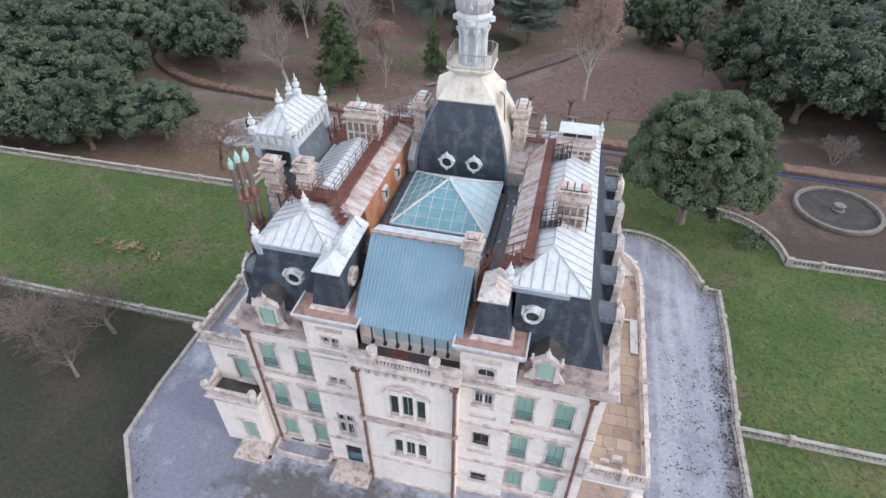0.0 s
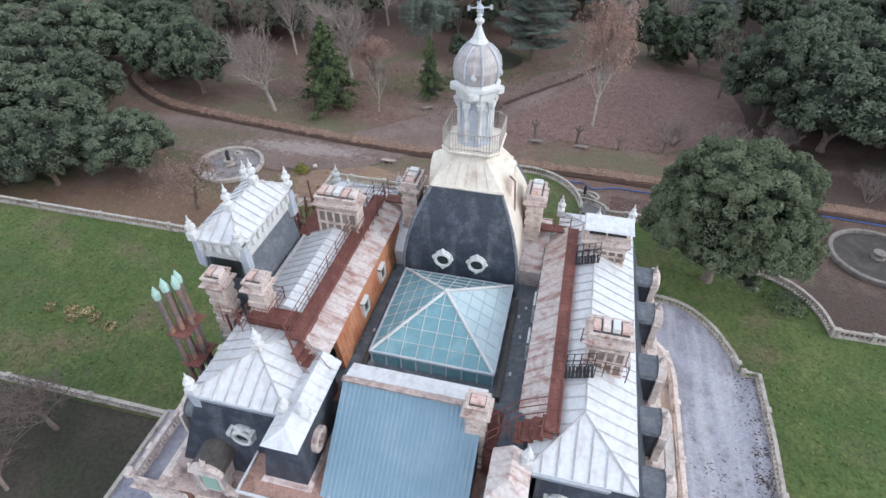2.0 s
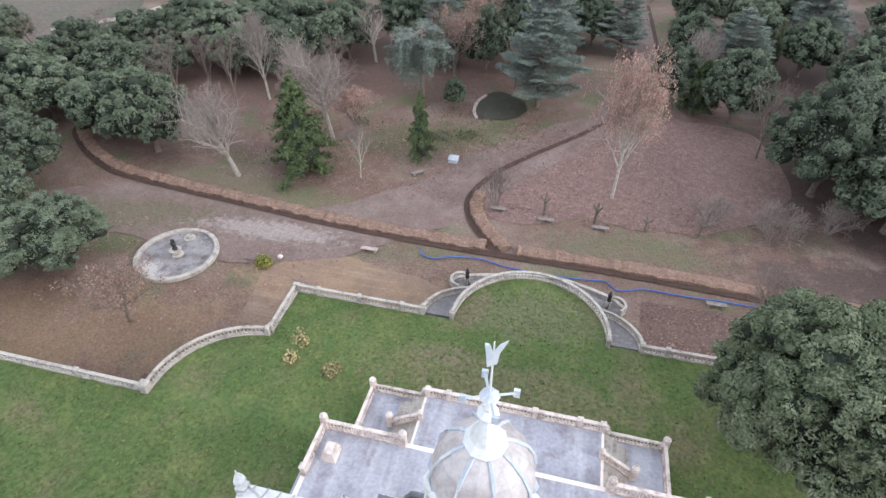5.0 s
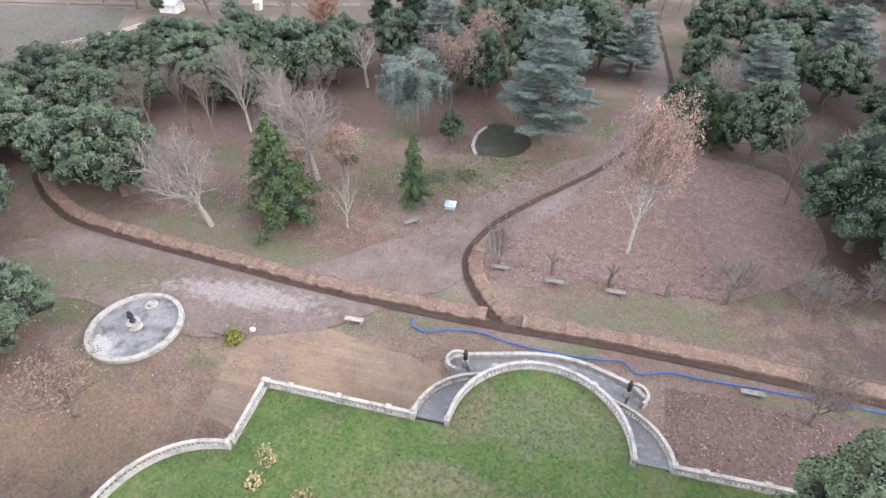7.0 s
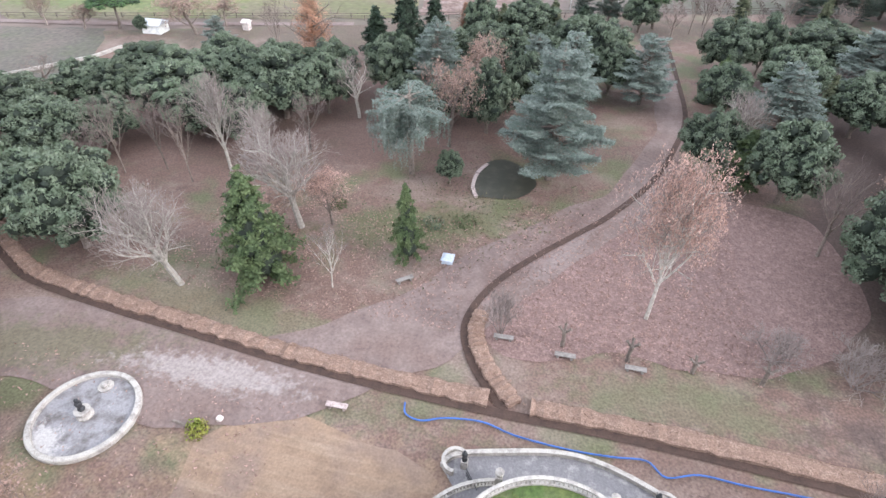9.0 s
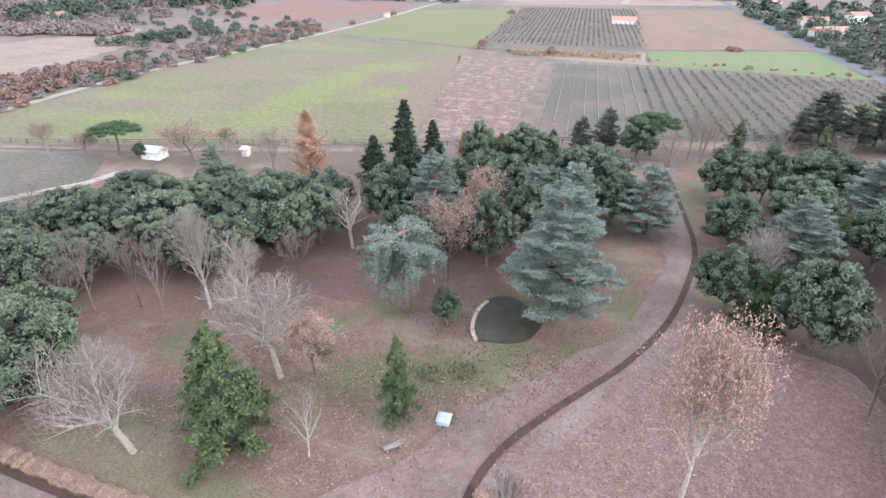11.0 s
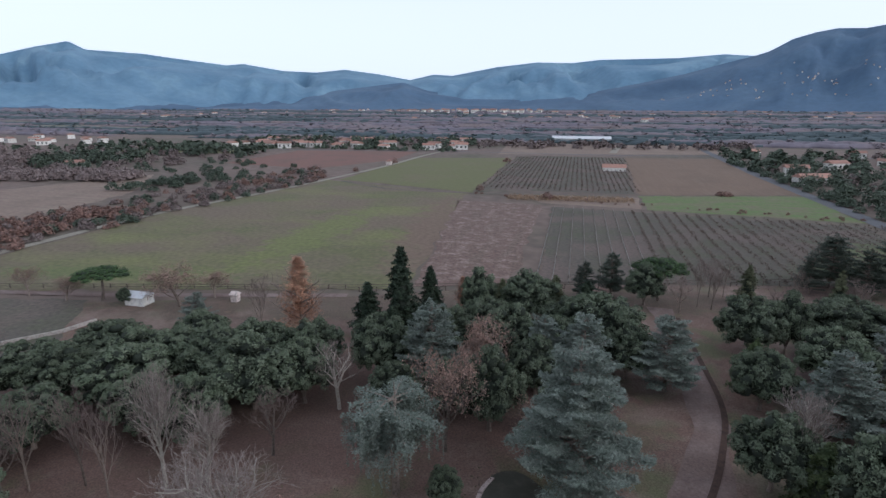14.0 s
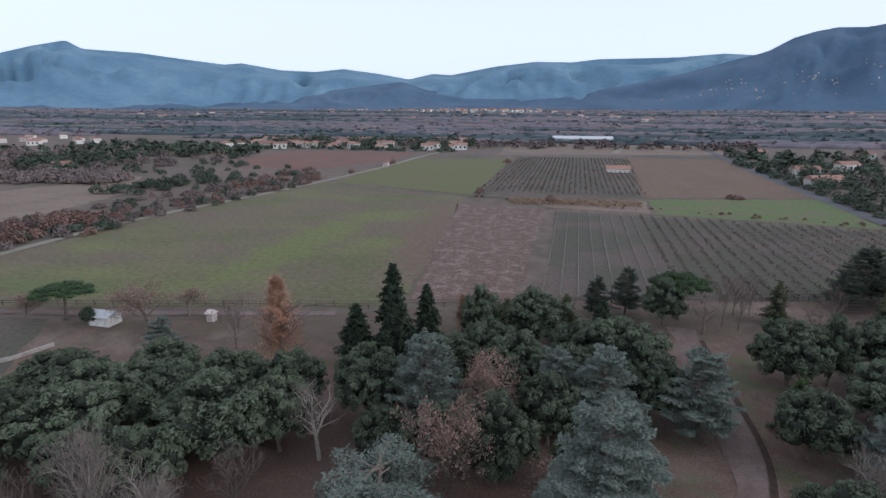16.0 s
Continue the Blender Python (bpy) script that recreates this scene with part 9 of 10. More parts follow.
for n, x0, x1, y0, y1 in ((9000, -62, -15, 12, 32), (6500, -28, 29, 34, 46), (900, -6.5, 6.5, 46, 53), (8000, 23.5, 60, -6, 32.5)):
    c = np.stack([rng.uniform(x0, x1, n), rng.uniform(y0, y1, n), np.full(n, LAWN + 0.04)], 1)
    c = c[~((np.hypot(c[:, 0] - 0.15, c[:, 1] - 47.0) > 7.0) & (c[:, 1] > 46))]
    c = c[~((np.abs(c[:, 0]) > 23) & (np.hypot(np.abs(c[:, 0]) - 23.4, c[:, 1] - 33.4) > 7.1) & (c[:, 1] > 33))]
    leaf_cloud(gr, c, np.tile([0, 0, 1.5], (len(c), 1)), 0.14, rng)
GRASS_LEAF = leaf_material("rough grass blades", (0.082, 0.128, 0.03), (0.14, 0.155, 0.055), 0.3)
solid("grass", gr, GRASS_LEAF, "rough tufts of winter grass on the lawns", "grass", kind="stuff")
lf = Shape()
for n, x0, x1, y0, y1 in ((4500, -10, 20, 72, 98), (1500, 11, 33, 48, 59), (4500, -50, -12, 72, 92), (1000, -58, -24, 42, 60)):
    c = np.stack([rng.uniform(x0, x1, n), rng.uniform(y0, y1, n), np.full(n, 0.2)], 1)
    leaf_cloud(lf, c, np.tile([0, 0, 1.0], (n, 1)), 0.15, rng)
FALLEN_LEAF = leaf_material("fallen leaves", (0.36, 0.23, 0.19), (0.25, 0.155, 0.125), 0.3)
solid("fallen_leaves", lf, FALLEN_LEAF, "scattered pink-brown fallen leaves", "leaves", kind="stuff")

# undergrowth round the pond, damp leaves on the drive
ug = Shape()
n = 2600
c = np.stack([rng.normal(-14, 10, n), rng.normal(94, 6.5, n), np.abs(rng.normal(0.1, 0.3, n)) + 0.1], 1)
c = c[(np.hypot(c[:, 0] + 11, c[:, 1] - 104) > 5) & (c[:, 1] - 84 > (c[:, 0] + 8) * 1.15 + 3)]
leaf_cloud(ug, c, np.tile([0, 0, 1.0], (len(c), 1)), 0.17, rng)
UNDER_LEAF = leaf_material("low winter undergrowth", (0.08, 0.085, 0.04), (0.15, 0.105, 0.075), 0.4)
solid("undergrowth", ug, UNDER_LEAF, "dark low undergrowth and dead leaves round the pond", "undergrowth", kind="stuff")
dl = Shape()
for x0, y0, x1, y1, n, wide_ in ((21.9, -12, 22.0, 18, 1500, 0.45), (15.2, 2, 15.3, 20, 500, 0.3), (22.3, 18, 21.8, 25, 160, 0.5), (18.5, -10, 19.5, 18, 500, 1.4), (-21.5, -1, -17.9, -5.5, 90, 0.6), (-17.8, -6, -17.8, -16, 90, 0.8)):
    f = rng.uniform(0, 1, n)
    knots = np.round(f * 14) / 14
    f = np.where(rng.uniform(0, 1, n) < 0.6, knots + rng.normal(0, 0.006, n), f)
    c = np.stack([x0 + (x1 - x0) * f + rng.normal(0, wide_, n), y0 + (y1 - y0) * f + rng.normal(0, 0.25, n), np.full(n, DRIVE + 0.03)], 1)
    leaf_cloud(dl, c, np.tile([0, 0, 3.0], (n, 1)), 0.085, rng)
DAMP_LEAF = leaf_material("damp blackened leaves", (0.08, 0.06, 0.055), (0.14, 0.1, 0.085), 0.4)
solid("drive_leaves", dl, DAMP_LEAF, "damp dark leaves strewn along the drive's edge", "leaves", kind="stuff")


# ---- the valley ----
FIELD_GREEN = material("pale green pasture", (0.125, 0.122, 0.055), 0.95, spots=(0.158, 0.128, 0.082), amount=0.55, size=22.0, grain=0.28, grain_size=1.6, bump=0.0, second=((0.155, 0.118, 0.082), 40.0, (0.42, 0.56)), stripes=((0.02, 0.035, 1), (0.17, 0.18, 0.06), 0.65, (0.5, 0.66)), bands=(((-101, 172), (-96, 292), 15, (0.15, 0.165, 0.055), 0.85), ((-175, 165), (-95, 176), 9, (0.12, 0.14, 0.05), 0.8), ((-50, 182), (-68, 330), 17, (0.165, 0.112, 0.082), 0.9), ((-150, 210), (-128, 330), 16, (0.16, 0.125, 0.08), 0.6)))
FIELD_YELLOW = material("yellow-green pasture", (0.135, 0.135, 0.055), 0.95, spots=(0.15, 0.13, 0.07), amount=0.5, size=30.0, grain=0.12, grain_size=3.0, bump=0.0)
FIELD_PINK = material("pinkish fallow field", (0.15, 0.096, 0.078), 0.95, spots=(0.26, 0.19, 0.165), amount=0.5, size=4.0, grain=0.4, grain_size=1.0, bump=0.0, stripes=((0.25, 0.03, 1), (0.115, 0.085, 0.06), 0.5, (0.5, 0.7)))
FIELD_BROWN = material("brown ploughed field", (0.175, 0.115, 0.08), 0.95, spots=(0.15, 0.1, 0.07), amount=0.5, size=30.0, grain=0.12, grain_size=2.0, bump=0.0, stripes=((0.6, 0.02, 1), (0.21, 0.15, 0.11), 0.5))
FIELD_RED = material("red-brown vineyard soil", (0.19, 0.095, 0.075), 0.95, spots=(0.15, 0.09, 0.07), amount=0.5, size=24.0, grain=0.15, grain_size=2.0, bump=0.0)
FIELD_VINE = material("grey-brown vineyard soil", (0.105, 0.09, 0.072), 0.95, spots=(0.09, 0.092, 0.055), amount=0.5, size=12.0, grain=0.3, grain_size=1.0, bump=0.0, second=((0.14, 0.105, 0.09), 30.0, (0.48, 0.62)), bands=(((-20, 190), (-20, 310), 3.5, (0.13, 0.135, 0.055), 0.8), ((66, 218), (104, 262), 16, (0.1, 0.12, 0.045), 0.7)))
FIELD_TAN = material("tan dry grass field", (0.23, 0.165, 0.13), 0.95, spots=(0.18, 0.13, 0.1), amount=0.5, size=16.0, grain=0.25, grain_size=2.0, bump=0.0, stripes=((0.02, 0.2, 1), (0.28, 0.22, 0.17), 0.6, (0.5, 0.68)))
STRIP_GREEN = material("patchy green winter crop", (0.115, 0.165, 0.052), 0.95, spots=(0.16, 0.14, 0.085), amount=0.55, size=12.0, grain=0.2, grain_size=2.0, bump=0.0, stripes=((0.02, 0.25, 1), (0.17, 0.14, 0.09), 0.7, (0.48, 0.64)))
TRACK = material("pale farm track", (0.3, 0.27, 0.22), 0.95, grain=0.15, grain_size=1.0, bump=0.0)
ASPHALT = material("grey asphalt road", (0.13, 0.13, 0.14), 0.9, grain=0.1, grain_size=1.0, bump=0.0)
# the hills' blue is distance haze painted into the base colour
HILL = material("wooded hills with painted haze", (0.155, 0.265, 0.37), 0.95, spots=(0.2, 0.32, 0.41), amount=0.5, size=220.0, grain=0.1, grain_size=30.0, bump=0.0, second=((0.12, 0.22, 0.32), 300.0, (0.42, 0.6)))
HILL_NEAR = material("nearer wooded hills with painted haze", (0.085, 0.145, 0.228), 0.95, spots=(0.108, 0.172, 0.25), amount=0.5, size=220.0, grain=0.1, grain_size=24.0, bump=0.0, second=((0.064, 0.114, 0.188), 300.0, (0.42, 0.62)))
WOOD_GREEN = leaf_material("evergreen woods", (0.068, 0.09, 0.062), (0.1, 0.122, 0.088), 0.35)
WOOD_BROWN = leaf_material("bare brown woods", (0.21, 0.16, 0.15), (0.17, 0.135, 0.125), 0.3)
# far wood and canopy colours have distance haze painted in
FAR_BROWN = leaf_material("far bare woods with painted haze", (0.25, 0.21, 0.23), (0.215, 0.185, 0.21), 0.1)
CANOPY_BROWN = material("far bare canopy with painted haze", (0.185, 0.16, 0.19), 0.95, spots=(0.14, 0.125, 0.15), amount=0.5, size=45.0, grain=0.2, grain_size=7.0, bump=0.0, second=((0.21, 0.165, 0.165), 160.0, (0.45, 0.6)))
CANOPY_GREEN = material("far evergreen canopy with painted haze", (0.072, 0.096, 0.105), 0.95, spots=(0.055, 0.075, 0.088), amount=0.5, size=40.0, grain=0.2, grain_size=7.0, bump=0.0)
FAR_GREEN = leaf_material("far evergreen woods with painted haze", (0.1, 0.13, 0.135), (0.085, 0.115, 0.125), 0.1)
WOOD_RUST = leaf_material("far russet scrub", (0.25, 0.145, 0.115), (0.19, 0.12, 0.1), 0.35)
ROOF_TILE = material("terracotta roof tiles", (0.36, 0.2, 0.155), 0.85, spots=(0.28, 0.16, 0.125), amount=0.5, size=2.0, grain=0.15, grain_size=0.4, random_tint=0.25)
HOUSE_WALL = material("white house render", (0.8, 0.77, 0.72), 0.85, grain=0.06, grain_size=0.6, random_tint=0.15)

for name, pts, mat, lab in (
    ("field_pasture", [(-181, 172), (-181, 252), (-161, 374), (-62, 338), (-62, 312), (-47, 178), (-148, 151)], FIELD_GREEN, "wide pale green pasture with brown patches"),
    ("field_fallow", [(-63, 316), (-21, 313), (-21.5, 188), (-46, 180)], FIELD_PINK, "pinkish fallow field with dry grass"),
    ("field_vines", [(-17, 309), (24, 304), (104, 291), (104, 216), (-15, 190)], FIELD_VINE, "vineyard with grey-brown soil"),
    ("field_crop", [(26, 352), (110, 372), (108, 300), (26, 311)], STRIP_GREEN, "bright green strip of winter crop"),
    ("field_plough", [(36, 588), (118, 592), (112, 376), (26, 355)], FIELD_BROWN, "brown ploughed field"),
    ("field_vines_far", [(-61, 590), (34, 586), (24, 358), (-58, 360)], FIELD_VINE, "far vineyard with dark rows"),
    ("field_meadow", [(-149, 540), (-64, 560), (-61, 344), (-154, 378)], FIELD_YELLOW, "yellow-green meadow"),
    ("field_red", [(-290, 454), (-294, 591), (-167, 606), (-163, 515), (-197, 432)], FIELD_RED, "red-brown bare vineyard"),
    ("field_dry", [(-36, 343), (25, 347), (23, 312), (-22, 319)], FIELD_TAN, "tan strip of dry reeds"),
    ("field_tan", [(-320, 280), (-288, 373), (-240, 300), (-225, 222), (-330, 200)], FIELD_TAN, "tan dry grass field"),
    ("field_far", [(-93, 765), (174, 893), (130, 643), (-82, 600)], FIELD_TAN, "tan far field before the woods"),
    ("field_paddock", [(-190, 120), (-150, 146), (-120, 151), (-104, 128), (-118, 100), (-190, 60)], FIELD_VINE, "grey-brown rough paddock beyond the park wall"),
    ("field_strip_east", [(380, 1000), (760, 1100), (800, 1260), (420, 1150)], FIELD_TAN, "far tan field"),
    ("field_strip_mid", [(-900, 900), (-300, 960), (-290, 1020), (-920, 970)], FIELD_TAN, "pale tan far field"),
    ("field_strip_vale", [(-60, 1000), (420, 1080), (430, 1150), (-70, 1070)], FIELD_YELLOW, "far yellow-green strip"),
    ("field_west", [(-520, 520), (-340, 540), (-330, 640), (-520, 600)], FIELD_YELLOW, "far pale field"),
):
    sheet(name, ragged(pts, 2.2, 5.0, 4.0), 0.09, mat, lab, "field")
sheet("track_farm", ribbon(smooth_path([(-183, 130), (-184, 200), (-183, 253), (-170, 320), (-161, 381), (-152, 470), (-149, 560), (-140, 660)], 4), 4.0), 0.15, TRACK, "pale straight farm track", "track")
sheet("track_park", ribbon([(-175, 146), (-148, 150.5), (-118, 155), (-60, 169)], 2.6), 0.14, PATH, "earth lane along the park wall", "track")
sheet("track_north", ribbon([(28, 640), (34, 690), (50, 780), (62, 860)], 7.0), 0.15, TRACK, "pale track to the long shed", "track")
sheet("track_meadow", ribbon([(-150, 372), (-110, 345), (-62, 341), (0, 346)], 3.0), 0.145, FIELD_VINE, "dark field boundary ditch", "track")
sheet("road_valley", ribbon([(112, 200), (112, 289), (113, 378), (114, 464), (118, 560), (124, 680), (140, 850)], 7.0), 0.15, ASPHALT, "straight grey asphalt road", "road")
sheet("road_cross", ribbon([(-420, 560), (-294, 606), (-160, 622), (36, 612), (124, 625), (300, 640)], 5.0), 0.145, ASPHALT, "grey country road past the village", "road")

REED = leaf_material("dry tan reeds", (0.36, 0.25, 0.165), (0.26, 0.18, 0.12), 0.3)
VINE_TWIG = leaf_material("bare vine wood", (0.13, 0.1, 0.084), (0.16, 0.125, 0.105), 0.25)
VINE_POST = material("pale vine posts and wires", (0.3, 0.275, 0.25), 0.9, grain=0.2, grain_size=0.4, bump=0.0)
# vine rows: wired posts on the near side, bushy rows beyond
rows = Shape()
for i in range(8):
    x = -15.5 + 4.3 * i
    top = 306 - 0.13 * max(0, x)
    foot = 191 + max(0, x) * 0.22
    run_box(rows, [(x, foot), (x, top)], 0.09, 0.95, 1.02)
    for k in range(int((top - foot) / 2.2)):
        rows.box(x - 0.14, foot + 2.2 * k, 0.25, x + 0.14, foot + 2.2 * k + 0.3, 1.1)
solid("vine_rows", rows, VINE_POST, "pale posts and wires of bare vine rows", "vines", kind="stuff")
bushy = Shape()
vrng = np.random.default_rng(41)
for i in range(31):
    x = -15.5 + 4.3 * i - (0 if i < 8 else 0.4)
    foot, top = 191 + max(0, x) * 0.22, 306 - 0.13 * max(0, x)
    n = int((top - foot) * (4 if i < 8 else 7))
    y = vrng.uniform(foot, top, n)
    y = np.where(vrng.random(n) < 0.75, np.round(y / 2.4) * 2.4 + vrng.normal(0, 0.3, n), y)
    c = np.stack([x + vrng.normal(0, 0.18 if i < 8 else 0.3, n), y, vrng.uniform(0.3, 0.9 if i < 8 else 1.5, n)], 1)
    leaf_cloud(bushy, c, vrng.normal(0, 1, (n, 3)), 0.2 if i < 8 else 0.3, vrng)
solid("vine_stocks", bushy, VINE_TWIG, "brown bare vine stocks in long rows", "vines", kind="stuff")
bushy = Shape()
for i in range(46):
    y = 362 + 4.6 * i
    n = 260
    x = vrng.uniform(-60 + 0.0 * i, 26 + (y - 358) * 0.04, n)
    x = np.round(x / 3.0) * 3.0 + vrng.normal(0, 0.35, n)
    c = np.stack([x, np.full(n, y) + vrng.normal(0, 0.3, n), vrng.uniform(0.3, 1.6, n)], 1)
    leaf_cloud(bushy, c, vrng.normal(0, 1, (n, 3)), 0.42, vrng)
solid("orchard_rows", bushy, VINE_TWIG, "rows of small bare orchard trees", "orchard", kind="stuff")
reeds = Shape()
n = 5000
c = np.stack([vrng.uniform(-40, 22, n), vrng.uniform(322, 345, n), vrng.uniform(0.3, 1.2, n)], 1)
c = c[np.abs(c[:, 1] - 333 - 0.07 * c[:, 0]) < vrng.uniform(2, 10, n)]
leaf_cloud(reeds, c, vrng.normal(0, 1, (len(c), 3)), 0.45, vrng)
solid("dry_reeds", reeds, REED, "tan dry reeds along the ditch", "reeds", kind="stuff")
posts = Shape()
for i in range(70):
    x = -180 + 4.2 * i
    y = 146 + (x + 180) * 0.235 if x < -60 else 172 + (x + 60) * 0.29
    posts.box(x - 0.1, y - 0.1, 0, x + 0.1, y + 0.1, 1.4)
for z in (0.6, 1.2):
    run_box(posts, [(-180, 146), (-60, 174), (114, 224)], 0.1, z, z + 0.12)
solid("field_fence", posts, BARK, "grey wooden post and rail fence along the park", "fence", kind="stuff")


def rise(x, y):
    """Height of the land, which climbs gently towards the hills."""
    r_ = math.hypot(x, y - 45)
    return 0.0 if r_ < 1150 else 27 * (min(r_, 3300) / 1850 - 1150 / 1850) ** 1.1


VALE = material("patchwork of far fields", (0.165, 0.137, 0.132), 0.95, spots=(0.15, 0.17, 0.095), amount=0.6, size=240.0, grain=0.2, grain_size=14.0, bump=0.0, second=((0.16, 0.12, 0.125), 330.0, (0.45, 0.6)), stripes=((0.0016, 0.011, 1), (0.17, 0.2, 0.1), 0.75, (0.5, 0.6)))
vale = Shape()
rings_ = []
for j in range(16):
    rad = 1150 + 2150 * j / 15
    rings_.append([(rad * math.sin(radians(a)), 45 + rad * math.cos(radians(a)), rise(rad * math.sin(radians(a)), 45 + rad * math.cos(radians(a))) + 0.2) for a in range(-80, 81, 4)])
vale.loft(rings_, caps=False)
del vale.f[40::41]
tagged(new("ground_vale", vale.mesh("ground_vale", VALE)), "far valley floor of striped fields climbing to the hills", "ground", kind="structure")


def woods(name, spots, mat, label, seed):
    """Far trees, each a ragged clump of leaf blades."""
    rng = np.random.default_rng(seed)
    s = Shape()
    for x, y, w, h in spots:
        n = 170 if y < 480 else 44 if y < 780 else 22
        d = rng.normal(0, 1, (n, 3))
        d /= np.linalg.norm(d, axis=1)[:, None]
        d[:, 2] = np.abs(d[:, 2])
        c = np.array([x, y, h * 0.18 + rise(x, y)]) + d * [w / 2, w / 2, h * 0.8] * rng.uniform(0.6, 1, (n, 1))
        leaf_cloud(s, c, d, w * (0.115 if y < 480 else 0.27 if y < 780 else 0.3), rng, 0.7 if y < 780 else 1.6, long=1.3)
    return solid(name, s, mat, label, "woods", kind="stuff")


def scatter(n, inside, seed, w=(5, 9), h=(4, 8)):
    r = random.Random(seed)
    res = []
    for _ in range(n):
        x, y = inside(r)
        res.append((x, y, r.uniform(*w), r.uniform(*h)))
    return res


def quad(a, b, c, d):
    def pick(r):
        u, v = r.random(), r.random()
        p, q = Vector(a).lerp(Vector(b), u), Vector(d).lerp(Vector(c), u)
        return tuple(p.lerp(q, v))
    return pick


band = quad((-184, 165), (-162, 385), (-200, 440), (-235, 165))
woods("scrub_russet", scatter(120, band, 1, (2.5, 6), (1.6, 4)) + scatter(120, quad((-196, 130), (-186, 250), (-215, 250), (-240, 130)), 2, (3, 7), (2.5, 5)), WOOD_RUST, "russet scrub along the farm track", 1)
woods("scrub_green", scatter(70, band, 3, (2.5, 6), (1.8, 4.5)) + scatter(36, quad((-260, 380), (-200, 440), (-300, 470), (-420, 400)), 4, (3, 7), (2, 5)), WOOD_GREEN, "dark green scrub beside the track", 2)
east = quad((120, 300), (124, 640), (420, 640), (330, 260))
woods("trees_east", scatter(300, east, 5, (5, 11), (4, 11)) + scatter(60, quad((116, 230), (117, 560), (121, 560), (121, 230)), 6, (4, 8), (3, 6)), WOOD_GREEN, "dark pines and hedges among the eastern houses", 3)
woods("trees_east_bare", scatter(70, east, 7, (5, 10), (4, 8)), WOOD_BROWN, "bare brown trees among the eastern houses", 4)
woods("pine_groves", scatter(38, quad((-440, 372), (-350, 372), (-375, 470), (-440, 478)), 51, (8, 15), (6, 11)) + scatter(60, quad((-560, 500), (-300, 500), (-310, 560), (-540, 640)), 52, (8, 15), (6, 11)) + scatter(40, quad((-260, 300), (-232, 300), (-205, 400), (-250, 380)), 53, (5, 9), (3, 6)) + scatter(32, quad((118, 300), (160, 300), (170, 640), (128, 640)), 54, (7, 13), (5, 12)) + scatter(60, quad((-420, 615), (-130, 640), (-130, 760), (-420, 760)), 55, (6, 11), (5, 10)), WOOD_GREEN, "dark rounded pines in groves about the valley", 21)
woods("bare_belts", scatter(110, quad((-380, 315), (-280, 330), (-285, 362), (-400, 350)), 56, (6, 11), (4, 7)) + scatter(80, quad((-700, 420), (-440, 400), (-440, 470), (-700, 560)), 57, (8, 14), (5, 9)), WOOD_BROWN, "grey-brown bare tree belts about the valley", 22)
west = quad((-760, 470), (-440, 620), (-400, 560), (-420, 400))
woods("trees_west", scatter(60, west, 8, (4, 9), (3, 7)) + scatter(110, quad((-430, 690), (-120, 705), (-120, 770), (-430, 770)), 9, (6, 11), (6, 10)) + scatter(70, quad((-480, 600), (-130, 630), (-130, 700), (-400, 700)), 19, (4, 8), (3, 7)) + scatter(90, quad((-430, 600), (-130, 612), (-130, 634), (-430, 628)), 29, (3, 6), (2.5, 5.5)), WOOD_GREEN, "dark pines round the village", 5)
woods("trees_west_bare", scatter(170, quad((-800, 330), (-420, 640), (-300, 480), (-360, 240)), 10, (5, 11), (3, 7)) + scatter(150, band, 33, (2.5, 6), (1.6, 4)) + scatter(160, quad((-420, 640), (180, 700), (180, 760), (-420, 760)), 11, (6, 10), (5, 9)), WOOD_BROWN, "bare brown woods west of the fields", 6)
# the wide valley floor: strips of bare wood, evergreens and open land, one behind another
brown_spots, green_spots = [], []
brown_mass, green_mass = Shape(), Shape()
strip = random.Random(12)
for k in range(30):
    y0 = 780 * (3.7 ** (k / 29))
    for seg in range(6):
        xc, half = strip.uniform(-1.35, 0.6) * y0, strip.uniform(0.12, 0.4) * y0
        lean = strip.uniform(-0.03, 0.05)
        green_ = strip.random() < 0.42
        high, deep = strip.uniform(3.0, 6.0) + y0 / 900, strip.uniform(0.008, 0.02) * y0
        n = max(4, int(2 * half / (5 + y0 / 160)))
        rings_ = []
        for i in range(n + 1):
            x = xc - half + 2 * half * i / n
            y = y0 + lean * (x - xc) + strip.gauss(0, 0.15) * deep
            end = min(1.0, 0.25 + 4 * min(i, n - i) / n)
            h = high * strip.uniform(0.65, 1.15) * end
            d = deep * strip.uniform(0.7, 1.2) * end
            z = rise(x, y)
            rings_.append([(x, y - d, z - 1), (x, y - 0.8 * d, z + 0.6 * h), (x, y - 0.3 * d, z + h), (x, y + 0.4 * d, z + 0.95 * h), (x, y + d, z - 1)])
        (green_mass if green_ else brown_mass).loft(rings_)
        for _ in range(int(0.5 * n)):
            dx = strip.uniform(-half, half) * 0.95
            (green_spots if green_ else brown_spots).append((xc + dx, y0 + lean * dx + strip.gauss(0, 0.4) * deep, (6 + y0 / 220) * strip.uniform(0.7, 1.4), high * strip.uniform(0.8, 1.3)))
solid("wood_canopy", brown_mass, CANOPY_BROWN, "purple-brown bands of bare woodland across the valley, paled by painted haze", "woods", kind="stuff", smooth=True)
solid("evergreen_canopy", green_mass, CANOPY_GREEN, "dark bands of evergreen wood across the valley, blued by painted haze", "woods", kind="stuff", smooth=True)
woods("river_woods", brown_spots, FAR_BROWN, "purple-brown bare woods in strips across the valley, paled by painted haze", 7)
woods("river_evergreens", green_spots, FAR_GREEN, "dark evergreen strips across the valley, blued by painted haze", 8)
